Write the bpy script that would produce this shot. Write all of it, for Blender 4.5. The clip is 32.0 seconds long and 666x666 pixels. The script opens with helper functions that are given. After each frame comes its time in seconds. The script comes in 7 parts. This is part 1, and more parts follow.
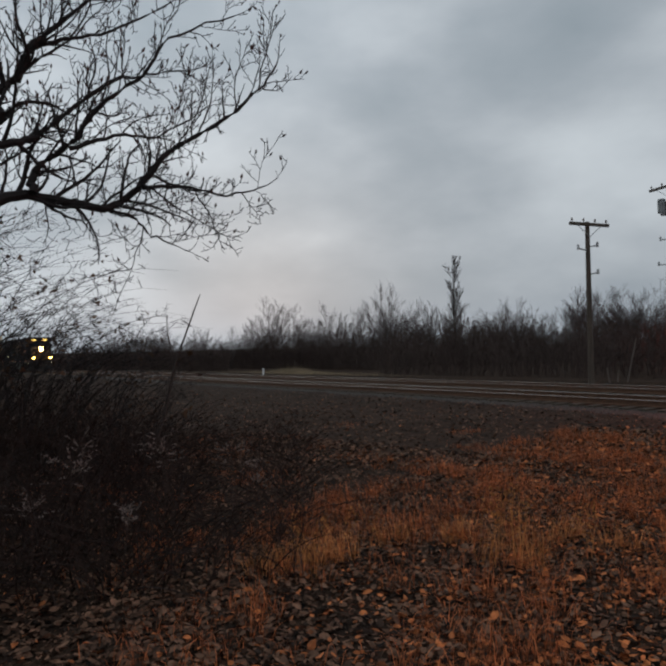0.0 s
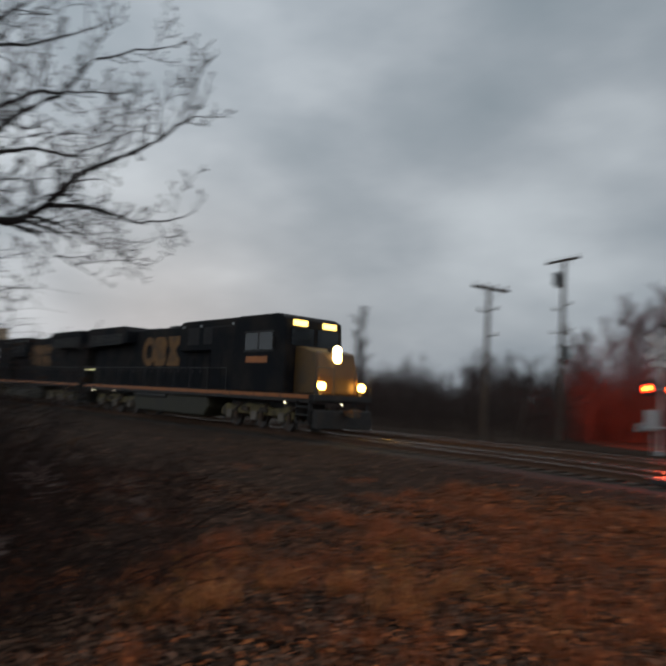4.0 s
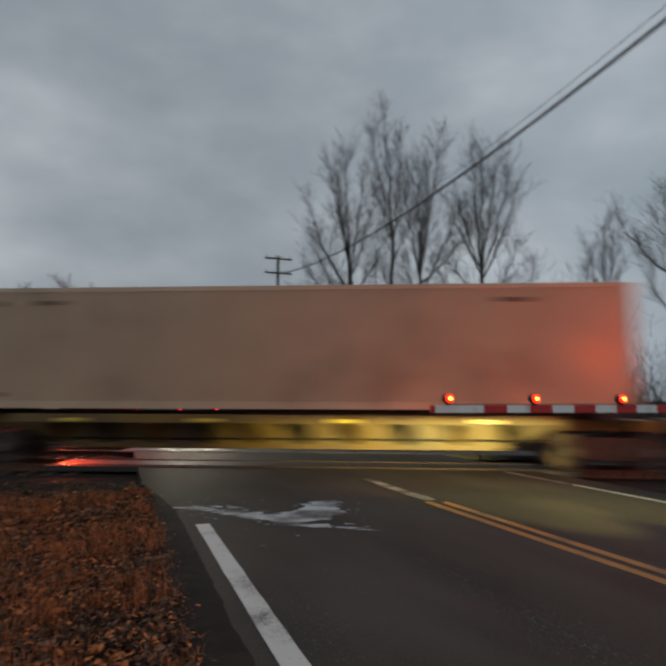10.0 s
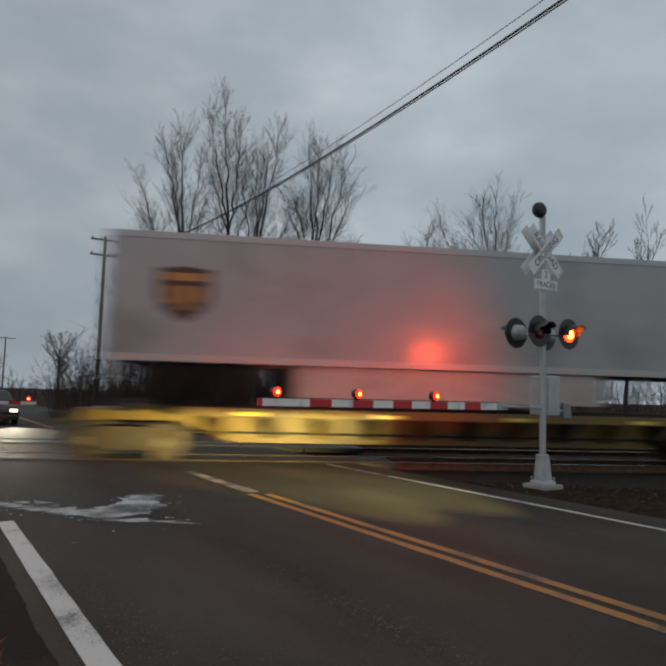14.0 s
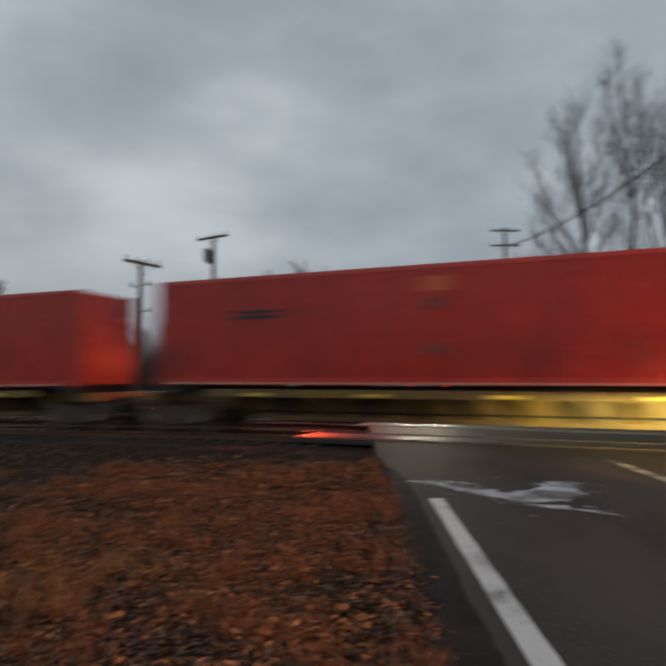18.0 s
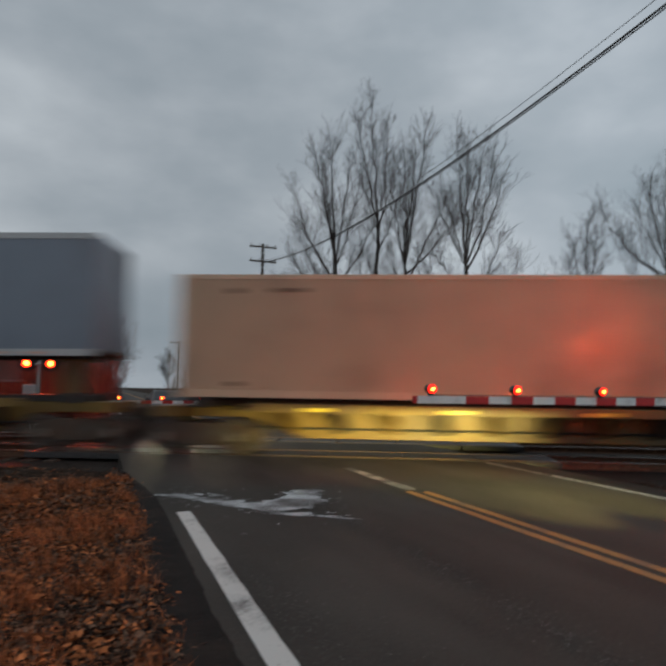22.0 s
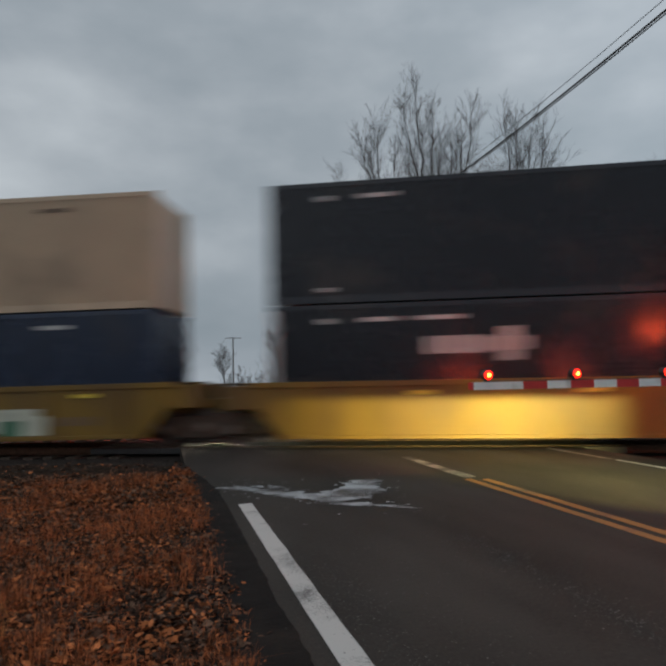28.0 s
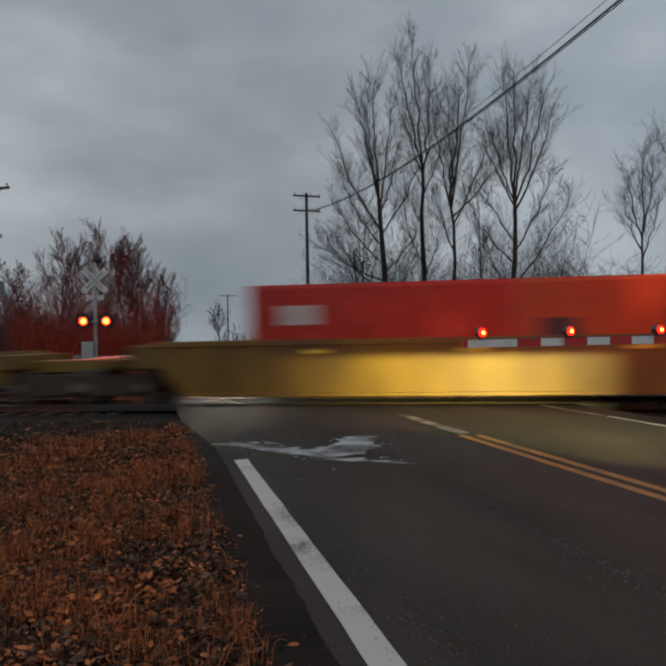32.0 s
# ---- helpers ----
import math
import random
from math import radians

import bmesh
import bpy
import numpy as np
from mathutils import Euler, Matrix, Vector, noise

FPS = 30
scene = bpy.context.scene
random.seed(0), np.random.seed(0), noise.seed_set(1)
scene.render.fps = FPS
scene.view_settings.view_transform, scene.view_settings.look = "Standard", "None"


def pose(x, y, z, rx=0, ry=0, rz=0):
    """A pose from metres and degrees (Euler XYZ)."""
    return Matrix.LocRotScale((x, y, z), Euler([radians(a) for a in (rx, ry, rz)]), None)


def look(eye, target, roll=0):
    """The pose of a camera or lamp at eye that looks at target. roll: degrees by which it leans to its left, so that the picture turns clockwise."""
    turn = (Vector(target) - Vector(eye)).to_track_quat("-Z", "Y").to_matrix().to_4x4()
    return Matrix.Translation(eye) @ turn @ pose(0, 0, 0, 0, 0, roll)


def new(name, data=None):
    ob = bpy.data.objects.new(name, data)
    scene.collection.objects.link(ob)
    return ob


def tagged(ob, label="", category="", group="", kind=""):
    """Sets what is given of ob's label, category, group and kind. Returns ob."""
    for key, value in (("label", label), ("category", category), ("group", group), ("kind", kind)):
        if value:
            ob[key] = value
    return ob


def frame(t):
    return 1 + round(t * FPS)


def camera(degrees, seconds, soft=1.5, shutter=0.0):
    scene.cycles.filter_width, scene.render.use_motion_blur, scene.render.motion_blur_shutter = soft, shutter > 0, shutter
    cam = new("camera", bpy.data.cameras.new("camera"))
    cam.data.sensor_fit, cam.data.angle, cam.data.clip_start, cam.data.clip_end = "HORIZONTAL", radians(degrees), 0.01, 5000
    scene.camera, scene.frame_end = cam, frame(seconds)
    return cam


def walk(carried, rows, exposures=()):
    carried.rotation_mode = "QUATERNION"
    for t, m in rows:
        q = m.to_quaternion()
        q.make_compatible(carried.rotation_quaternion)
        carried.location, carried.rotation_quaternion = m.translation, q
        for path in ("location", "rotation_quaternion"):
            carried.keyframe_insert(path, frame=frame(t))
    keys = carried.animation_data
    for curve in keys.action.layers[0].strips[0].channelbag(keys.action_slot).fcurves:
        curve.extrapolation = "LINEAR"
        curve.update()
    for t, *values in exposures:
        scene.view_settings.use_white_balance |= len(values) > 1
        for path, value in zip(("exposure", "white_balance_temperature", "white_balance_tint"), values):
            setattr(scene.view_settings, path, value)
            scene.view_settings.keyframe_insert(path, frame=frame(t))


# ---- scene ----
# ---- camera and its path: it stands on the verge, turns with the train ----
EYE = Vector((0.0, 0.0, 1.6))


def aim(turn, tilt, lean):
    """A pose at the eye, turned clockwise from the road's line, tilted up, leaning left (degrees)."""
    a, b = radians(turn), radians(tilt)
    way = Vector((math.sin(a) * math.cos(b), math.cos(a) * math.cos(b), math.sin(b)))
    return look(EYE, EYE + way, lean)


cam = camera(52.97, 32.0, 2.7, 0.9)
walk(cam, [
    (0.0, aim(-38.99, 1.11, -1.13)),
    (0.5, aim(-39.39, 0.73, -0.76)),
    (1.0, aim(-40.57, 0.69, -0.26)),
    (1.5, aim(-40.61, 0.26, 0.04)),
    (2.0, aim(-39.76, 0.29, -0.23)),
    (2.5, aim(-39.28, 0.17, 0.88)),
    (3.0, aim(-38.49, 2.24, 0.73)),
    (3.5, aim(-37.49, 3.44, 2.14)),
    (4.0, aim(-30.99, 4.92, 3.42)),
    (4.3, aim(-23.66, 5.95, 3.40)),
    (4.5, aim(-21.42, 5.86, 4.02)),
    (6.5, aim(19.60, 9.60, 5.30)),
    (6.6, aim(24.46, 9.75, 5.32)),
    (6.8, aim(36.60, 9.85, 2.40)),
    (6.9, aim(42.00, 9.60, 1.40)),
    (7.0, aim(46.38, 9.06, 0.70)),
    (7.1, aim(49.20, 9.35, 1.20)),
    (7.2, aim(49.30, 9.25, 1.20)),
    (7.3, aim(47.80, 8.60, 0.50)),
    (7.4, aim(43.10, 8.17, -0.50)),
    (7.5, aim(38.65, 7.52, -0.72)),
    (8.0, aim(8.82, 7.15, -1.29)),
    (8.5, aim(0.63, 6.48, -4.39)),
    (9.0, aim(9.68, 6.79, 0.08)),
    (9.5, aim(25.20, 4.84, -0.78)),
    (10.0, aim(17.58, 5.66, 0.19)),
    (10.5, aim(17.40, 6.06, 2.67)),
    (11.0, aim(38.66, 4.72, 0.00)),
    (11.5, aim(34.84, 4.37, -3.67)),
    (12.0, aim(7.54, 5.69, -2.37)),
    (12.5, aim(7.15, 1.27, -3.39)),
    (13.0, aim(26.97, 1.53, 1.19)),
    (13.5, aim(32.10, 5.30, 1.60)),
    (15.5, aim(29.85, 3.85, 0.24)),
    (16.0, aim(9.79, 5.25, 1.65)),
    (16.5, aim(3.75, 5.82, 0.41)),
    (17.0, aim(16.68, 6.55, 2.31)),
    (17.5, aim(20.70, 3.60, 0.65)),
    (18.0, aim(-1.80, 3.65, -0.11)),
    (18.5, aim(-5.06, 2.32, 0.52)),
    (19.0, aim(13.55, 1.43, -0.31)),
    (19.5, aim(17.40, 0.73, -1.03)),
    (20.0, aim(5.11, 1.72, 2.31)),
    (20.5, aim(8.33, 4.95, 2.03)),
    (21.0, aim(26.69, 4.90, 0.68)),
    (21.5, aim(27.21, 4.67, 0.40)),
    (22.0, aim(18.97, 4.77, 0.90)),
    (22.5, aim(18.26, 4.03, -0.09)),
    (23.0, aim(18.00, 3.99, 0.31)),
    (23.5, aim(14.88, 3.94, -1.69)),
    (24.0, aim(7.95, 2.39, 0.72)),
    (24.5, aim(10.13, 3.16, -1.24)),
    (25.0, aim(13.01, 4.34, -2.03)),
    (25.5, aim(11.74, 2.64, -2.93)),
    (27.5, aim(14.99, 2.96, -0.17)),
    (28.0, aim(14.48, 3.96, -1.05)),
    (28.5, aim(13.53, 1.68, -1.67)),
    (29.0, aim(14.16, 1.97, -0.91)),
    (29.5, aim(13.51, 1.17, 0.04)),
    (30.0, aim(13.22, -0.52, -1.43)),
    (30.5, aim(11.49, 0.17, -0.78)),
    (31.0, aim(12.51, 2.38, -1.74)),
    (31.5, aim(14.65, 0.84, -0.44)),
    (32.0, aim(14.86, 0.33, -1.06)),
], exposures=[(0, 0.20), (3.5, 0.18), (4, 0.08), (4.5, -0.08), (6.5, -0.05), (7, -0.02), (9, 0.22), (10, -0.08), (11, 0.12), (12, -0.12), (13, 0.2), (16, 0.06), (17, 0.0), (18, 0.15), (19, 0.56), (20, 0.2), (21, 0.12), (23, 0.1), (25, -0.03), (28, 0.14), (30, 0.2), (32, -0.12)])

# ---- dusk light: one overcast sky, a weak broad sun behind it ----
SUN_TURN, SUN_RISE = radians(-45), radians(24)
world = bpy.data.worlds.new("world")
scene.world = world
world.use_nodes = True


def link(tree, a, b):
    tree.links.new(a, b)


def build_sky():
    t = world.node_tree
    n = t.nodes
    n.clear()
    out = n.new("ShaderNodeOutputWorld")
    bg = n.new("ShaderNodeBackground")
    sky = n.new("ShaderNodeTexSky")
    sky.sky_type, sky.sun_disc = "NISHITA", False
    sky.sun_elevation, sky.sun_rotation = radians(6), SUN_TURN
    sky.air_density, sky.dust_density = 1.5, 3.0
    dim = n.new("ShaderNodeVectorMath")
    dim.operation = "SCALE"
    dim.inputs[3].default_value = 0.12
    link(t, sky.outputs[0], dim.inputs[0])
    co = n.new("ShaderNodeTexCoord")
    mp = n.new("ShaderNodeMapping")
    mp.inputs["Scale"].default_value = (1.0, 1.0, 2.0)
    link(t, co.outputs["Generated"], mp.inputs[0])
    big, fine = n.new("ShaderNodeTexNoise"), n.new("ShaderNodeTexNoise")
    for node, sc, det, rough in ((big, 2.0, 6, 0.46), (fine, 6.0, 4, 0.5)):
        node.inputs["Scale"].default_value, node.inputs["Detail"].default_value = sc, det
        node.inputs["Roughness"].default_value = rough
        link(t, mp.outputs[0], node.inputs["Vector"])
    add = n.new("ShaderNodeMix")
    add.inputs[0].default_value = 0.2
    link(t, big.outputs["Fac"], add.inputs[2])
    link(t, fine.outputs["Fac"], add.inputs[3])
    ramp = n.new("ShaderNodeValToRGB")
    ramp.color_ramp.interpolation = "B_SPLINE"
    e = ramp.color_ramp.elements
    e[0].position, e[0].color = 0.30, (0.226, 0.281, 0.322, 1)
    e[1].position, e[1].color = 0.70, (0.595, 0.65, 0.695, 1)
    m = e.new(0.47)
    m.color = (0.334, 0.381, 0.428, 1)
    m = e.new(0.58)
    m.color = (0.440, 0.486, 0.530, 1)
    link(t, add.outputs[0], ramp.inputs[0])
    mix = n.new("ShaderNodeMix")
    mix.data_type = "RGBA"
    mix.inputs[0].default_value = 0.985
    link(t, dim.outputs[0], mix.inputs[6])
    link(t, ramp.outputs[0], mix.inputs[7])
    # a heavier bank of cloud down the road
    nz = n.new("ShaderNodeVectorMath")
    nz.operation = "DOT_PRODUCT"
    nz.inputs[1].default_value = (-0.04, 0.98, 0.20)
    link(t, co.outputs["Generated"], nz.inputs[0])
    bank = n.new("ShaderNodeMapRange")
    bank.interpolation_type = "SMOOTHSTEP"
    bank.inputs[1].default_value, bank.inputs[2].default_value = 0.70, 1.0
    bank.inputs[3].default_value, bank.inputs[4].default_value = 1.08, 0.84
    link(t, nz.outputs["Value"], bank.inputs[0])
    heavy = n.new("ShaderNodeVectorMath")
    heavy.operation = "SCALE"
    link(t, mix.outputs[2], heavy.inputs[0])
    link(t, bank.outputs[0], heavy.inputs[3])
    link(t, heavy.outputs[0], bg.inputs[0])
    bg.inputs[1].default_value = 1.0
    link(t, bg.outputs[0], out.inputs[0])


build_sky()
sun = new("sun", bpy.data.lights.new("sun", "SUN"))
sun.data.energy, sun.data.angle, sun.data.color = 0.25, radians(50), (1.0, 0.96, 0.9)
sun.matrix_world = look((0, 0, 0), (-math.sin(SUN_TURN) * math.cos(SUN_RISE), -math.cos(SUN_TURN) * math.cos(SUN_RISE), -math.sin(SUN_RISE)))


# ---- materials ----
MATS = {}


def mat(name, color, rough=0.6, metal=0.0, vary=0.25, scale=3.0, fine=40.0, bump=0.15, dirt=None, dirt_amount=0.0, stretch=(1, 1, 1), coat=0.0, island=0.0):
    """A painted, worn or natural surface: two scales of variation, stains and fine relief, in the object's own metres."""
    if name in MATS:
        return MATS[name]
    m = bpy.data.materials.new(name)
    m.use_nodes = True
    t = m.node_tree
    n = t.nodes
    b = n["Principled BSDF"]
    b.inputs["Roughness"].default_value, b.inputs["Metallic"].default_value = rough, metal
    if rough >= 0.75:
        b.inputs["Specular IOR Level"].default_value = 0.15
    if coat:
        b.inputs["Coat Weight"].default_value = coat
    co = n.new("ShaderNodeTexCoord")
    mp = n.new("ShaderNodeMapping")
    mp.inputs["Scale"].default_value = stretch
    link(t, co.outputs["Object"], mp.inputs[0])
    a, f = n.new("ShaderNodeTexNoise"), n.new("ShaderNodeTexNoise")
    a.inputs["Scale"].default_value, a.inputs["Detail"].default_value = scale, 4
    f.inputs["Scale"].default_value, f.inputs["Detail"].default_value = fine, 3
    for q in (a, f):
        link(t, mp.outputs[0], q.inputs["Vector"])
    mixn = n.new("ShaderNodeMix")
    mixn.inputs[0].default_value = 0.4
    link(t, a.outputs["Fac"], mixn.inputs[2])
    link(t, f.outputs["Fac"], mixn.inputs[3])
    r = n.new("ShaderNodeValToRGB")
    lo = [max(0.0, c * (1 - vary)) for c in color]
    hi = [min(1.0, c * (1 + vary)) for c in color]
    r.color_ramp.elements[0].position, r.color_ramp.elements[0].color = 0.32, (*lo, 1)
    r.color_ramp.elements[1].position, r.color_ramp.elements[1].color = 0.68, (*hi, 1)
    link(t, mixn.outputs[0], r.inputs[0])
    col = r.outputs[0]
    if island:
        g = n.new("ShaderNodeNewGeometry")
        hsv = n.new("ShaderNodeHueSaturation")
        mr = n.new("ShaderNodeMapRange")
        mr.inputs[3].default_value, mr.inputs[4].default_value = 1 - island, 1 + island
        link(t, g.outputs["Random Per Island"], mr.inputs[0])
        link(t, mr.outputs[0], hsv.inputs["Value"])
        link(t, col, hsv.inputs["Color"])
        col = hsv.outputs[0]
    if dirt:
        s = n.new("ShaderNodeTexNoise")
        s.inputs["Scale"].default_value, s.inputs["Detail"].default_value = scale * 0.6, 8
        link(t, mp.outputs[0], s.inputs["Vector"])
        rr = n.new("ShaderNodeValToRGB")
        rr.color_ramp.elements[0].position, rr.color_ramp.elements[1].position = 0.62 - 0.3 * dirt_amount, 0.78
        link(t, s.outputs["Fac"], rr.inputs[0])
        mx = n.new("ShaderNodeMix")
        mx.data_type = "RGBA"
        mx.inputs[7].default_value = (*dirt, 1)
        link(t, rr.outputs[0], mx.inputs[0])
        link(t, col, mx.inputs[6])
        col = mx.outputs[2]
    link(t, col, b.inputs["Base Color"])
    rm = n.new("ShaderNodeMapRange")
    rm.inputs[3].default_value, rm.inputs[4].default_value = max(0.02, rough - 0.12), min(1.0, rough + 0.12)
    link(t, a.outputs["Fac"], rm.inputs[0])
    link(t, rm.outputs[0], b.inputs["Roughness"])
    if bump:
        bp = n.new("ShaderNodeBump")
        bp.inputs["Strength"].default_value, bp.inputs["Distance"].default_value = bump, 0.01
        link(t, f.outputs["Fac"], bp.inputs["Height"])
        link(t, bp.outputs[0], b.inputs["Normal"])
    MATS[name] = m
    return m


def glow(name, color, strength):
    if name in MATS:
        return MATS[name]
    m = bpy.data.materials.new(name)
    m.use_nodes = True
    b = m.node_tree.nodes["Principled BSDF"]
    b.inputs["Base Color"].default_value = (*[c * 0.5 for c in color], 1)
    b.inputs["Emission Color"].default_value = (*color, 1)
    b.inputs["Emission Strength"].default_value = strength
    MATS[name] = m
    return m


def glass(name, color=(0.02, 0.025, 0.03)):
    if name in MATS:
        return MATS[name]
    m = bpy.data.materials.new(name)
    m.use_nodes = True
    b = m.node_tree.nodes["Principled BSDF"]
    b.inputs["Base Color"].default_value = (*color, 1)
    b.inputs["Roughness"].default_value = 0.06
    b.inputs["Transmission Weight"].default_value = 0.35
    MATS[name] = m
    return m


GRIME = (0.035, 0.028, 0.022)
RUST = (0.11, 0.045, 0.02)
navy = lambda: mat("navy_paint", (0.008, 0.0085, 0.011), 0.8, vary=0.3, scale=1.2, dirt=GRIME, dirt_amount=0.6)
loco_yellow = lambda: mat("locomotive_yellow", (0.115, 0.058, 0.013), 0.5, scale=1.5, dirt=GRIME, dirt_amount=0.5)
black_steel = lambda: mat("black_steel", (0.02, 0.019, 0.018), 0.65, vary=0.4, scale=4, dirt=(0.05, 0.035, 0.025), dirt_amount=0.6)
brake_grime = lambda: mat("truck_grime", (0.075, 0.062, 0.05), 0.75, vary=0.45, scale=5, dirt=RUST, dirt_amount=0.5, bump=0.3)
car_yellow = lambda: mat("well_car_yellow", (0.215, 0.122, 0.007), 0.55, vary=0.28, scale=1.6, dirt=(0.09, 0.045, 0.02), dirt_amount=0.75, stretch=(1, 1, 0.45))
spine_yellow = lambda: mat("spine_car_yellow", (0.19, 0.112, 0.016), 0.5, vary=0.25, scale=1.6, dirt=(0.09, 0.055, 0.03), dirt_amount=0.75, stretch=(1, 1, 0.5))
wheel_steel = lambda: mat("wheel_steel", (0.10, 0.085, 0.075), 0.5, 0.5, vary=0.3, scale=6, dirt=RUST, dirt_amount=0.5)
rail_steel = lambda: mat("rail_steel", (0.42, 0.40, 0.38), 0.22, 0.9, vary=0.2, scale=8)
rail_rust = lambda: mat("rail_rust", (0.10, 0.055, 0.035), 0.8, vary=0.4, scale=9)
galvanised = lambda: mat("galvanised_steel", (0.41, 0.415, 0.41), 0.45, 0.35, vary=0.15, scale=5)
white_paint = lambda: mat("white_paint", (0.74, 0.74, 0.72), 0.5, vary=0.1, scale=4, dirt=(0.3, 0.28, 0.25), dirt_amount=0.3)
red_paint = lambda: mat("red_reflective", (0.5, 0.02, 0.02), 0.4, vary=0.15, scale=5)
black_paint = lambda: mat("black_paint", (0.012, 0.012, 0.013), 0.45, vary=0.3, scale=4)
rubber = lambda: mat("rubber", (0.011, 0.011, 0.011), 0.85, vary=0.3, scale=9, bump=0.3)
lens_red = lambda: glow("red_lens_lit", (1.0, 0.03, 0.006), 9.0)
lens_dark = lambda: mat("red_lens_dark", (0.10, 0.008, 0.006), 0.2, vary=0.1)
lens_amber = lambda: glow("amber_lens_lit", (1.0, 0.075, 0.004), 5.0)
lens_head = lambda: glow("headlamp_lit", (1.0, 0.58, 0.14), 60.0)
lens_ditch = lambda: glow("ditch_lamp_lit", (1.0, 0.50, 0.08), 40.0)
lens_truck = lambda: glow("truck_headlamp_lit", (1.0, 0.95, 0.70), 2.2)
board_lit = lambda: glow("number_board_lit", (1.0, 0.66, 0.16), 4.0)


# ---- small mesh tools ----
def box(bm, x0, x1, y0, y1, z0, z1):
    v = [bm.verts.new((x, y, z)) for x in (x0, x1) for y in (y0, y1) for z in (z0, z1)]
    for f in ((0, 1, 3, 2), (4, 6, 7, 5), (0, 4, 5, 1), (2, 3, 7, 6), (0, 2, 6, 4), (1, 5, 7, 3)):
        bm.faces.new([v[i] for i in f])
    return v


def prism(bm, outline, y0, y1):
    """A plate: an outline of (x, z), drawn out from y0 to y1."""
    a = [bm.verts.new((x, y0, z)) for x, z in outline]
    b = [bm.verts.new((x, y1, z)) for x, z in outline]
    k = len(a)
    bm.faces.new(a)
    bm.faces.new(b[::-1])
    for i in range(k):
        bm.faces.new((a[i], b[i], b[(i + 1) % k], a[(i + 1) % k]))


def rod(bm, p, q, r, n=8, r2=None):
    p, q = Vector(p), Vector(q)
    d = (q - p).normalized()
    s = d.orthogonal().normalized()
    w = d.cross(s)
    ring = []
    for c, rr in ((p, r), (q, r if r2 is None else r2)):
        ring.append([bm.verts.new(c + (s * math.cos(i * math.tau / n) + w * math.sin(i * math.tau / n)) * rr) for i in range(n)])
    for i in range(n):
        bm.faces.new((ring[0][i], ring[0][(i + 1) % n], ring[1][(i + 1) % n], ring[1][i]))
    bm.faces.new(ring[0][::-1])
    bm.faces.new(ring[1])


def lathe(bm, p, axis, profile, n=16):
    """Turned shape: profile of (distance along axis, radius)."""
    p, d = Vector(p), Vector(axis).normalized()
    s = d.orthogonal().normalized()
    w = d.cross(s)
    rings = []
    for h, r in profile:
        rings.append([bm.verts.new(p + d * h + (s * math.cos(i * math.tau / n) + w * math.sin(i * math.tau / n)) * max(r, 0.0005)) for i in range(n)])
    for a, b in zip(rings, rings[1:]):
        for i in range(n):
            bm.faces.new((a[i], a[(i + 1) % n], b[(i + 1) % n], b[i]))
    bm.faces.new(rings[0][::-1])
    bm.faces.new(rings[-1])


def finish(bm, name, material, bevel=0.0, smooth=False):
    bmesh.ops.recalc_face_normals(bm, faces=bm.faces)
    if bevel:
        bmesh.ops.bevel(bm, geom=list(bm.edges), offset=bevel, segments=1, affect="EDGES", clamp_overlap=True)
    me = bpy.data.meshes.new(name)
    bm.to_mesh(me)
    bm.free()
    me.materials.append(material)
    if smooth:
        for p in me.polygons:
            p.use_smooth = True
    return me


def part(name, bm, material, parent=None, label="", bevel=0.0, smooth=False, at=None):
    """One mesh object under a thing or a part."""
    ob = new(name, finish(bm, name, material, bevel, smooth) if isinstance(bm, bmesh.types.BMesh) else bm)
    if parent:
        ob.parent = parent
    if at is not None:
        ob.matrix_basis = at
    return tagged(ob, label) if label else ob


def B(*boxes):
    bm = bmesh.new()
    for b in boxes:
        box(bm, *b)
    return bm


def each(name, boxes, material, parent, label="", bevel=0.0):
    """One part for each box of a row of alike pieces."""
    return [part(name, B(b), material, parent, label, bevel) for b in boxes]


def rods(*items):
    bm = bmesh.new()
    for it in items:
        rod(bm, *it)
    return bm


def thing(name, label, category, group="", kind="", m=None):
    ob = new(name)
    ob.empty_display_size = 0.3
    if m is not None:
        ob.matrix_world = m
    return tagged(ob, label, category, group, kind)


def stuff(name, verts, faces, material, label="", parent=None, kind="stuff", smooth=False):
    me = bpy.data.meshes.new(name)
    me.from_pydata(verts, [], faces)
    me.materials.append(material)
    if smooth:
        me.polygons.foreach_set("use_smooth", [True] * len(me.polygons))
    ob = new(name, me)
    if parent:
        ob.parent = parent
    return tagged(ob, label, "", "", kind)


# ---- plan: the road runs along +y; the track crosses it askew ----
TRACK_TURN = radians(-17.53)
ALONG = Vector((math.cos(TRACK_TURN), math.sin(TRACK_TURN), 0))
ACROSS = Vector((-ALONG.y, ALONG.x, 0))
TRACK = Vector((0, 17.12, 0)) + ACROSS * 0.7175      # the near track's middle, where x is about 0
RAIL_TOP = 0.02
TRACK_GAP = 4.3
ROAD_LEFT, EDGE_LINE, MIDDLE, FAR_LINE, ROAD_RIGHT = 0.45, 1.06, 4.77, 8.23, 9.0


BEND_FROM, BEND_TO, TURN_FAR, TURN_NEAR = -16.0, 12.0, radians(-17.2), radians(-24.2)


def heading(u):
    """The track bends gently before and across the road."""
    s = min(1.0, max(0.0, (u - BEND_FROM) / (BEND_TO - BEND_FROM)))
    return TURN_FAR + (TURN_NEAR - TURN_FAR) * s


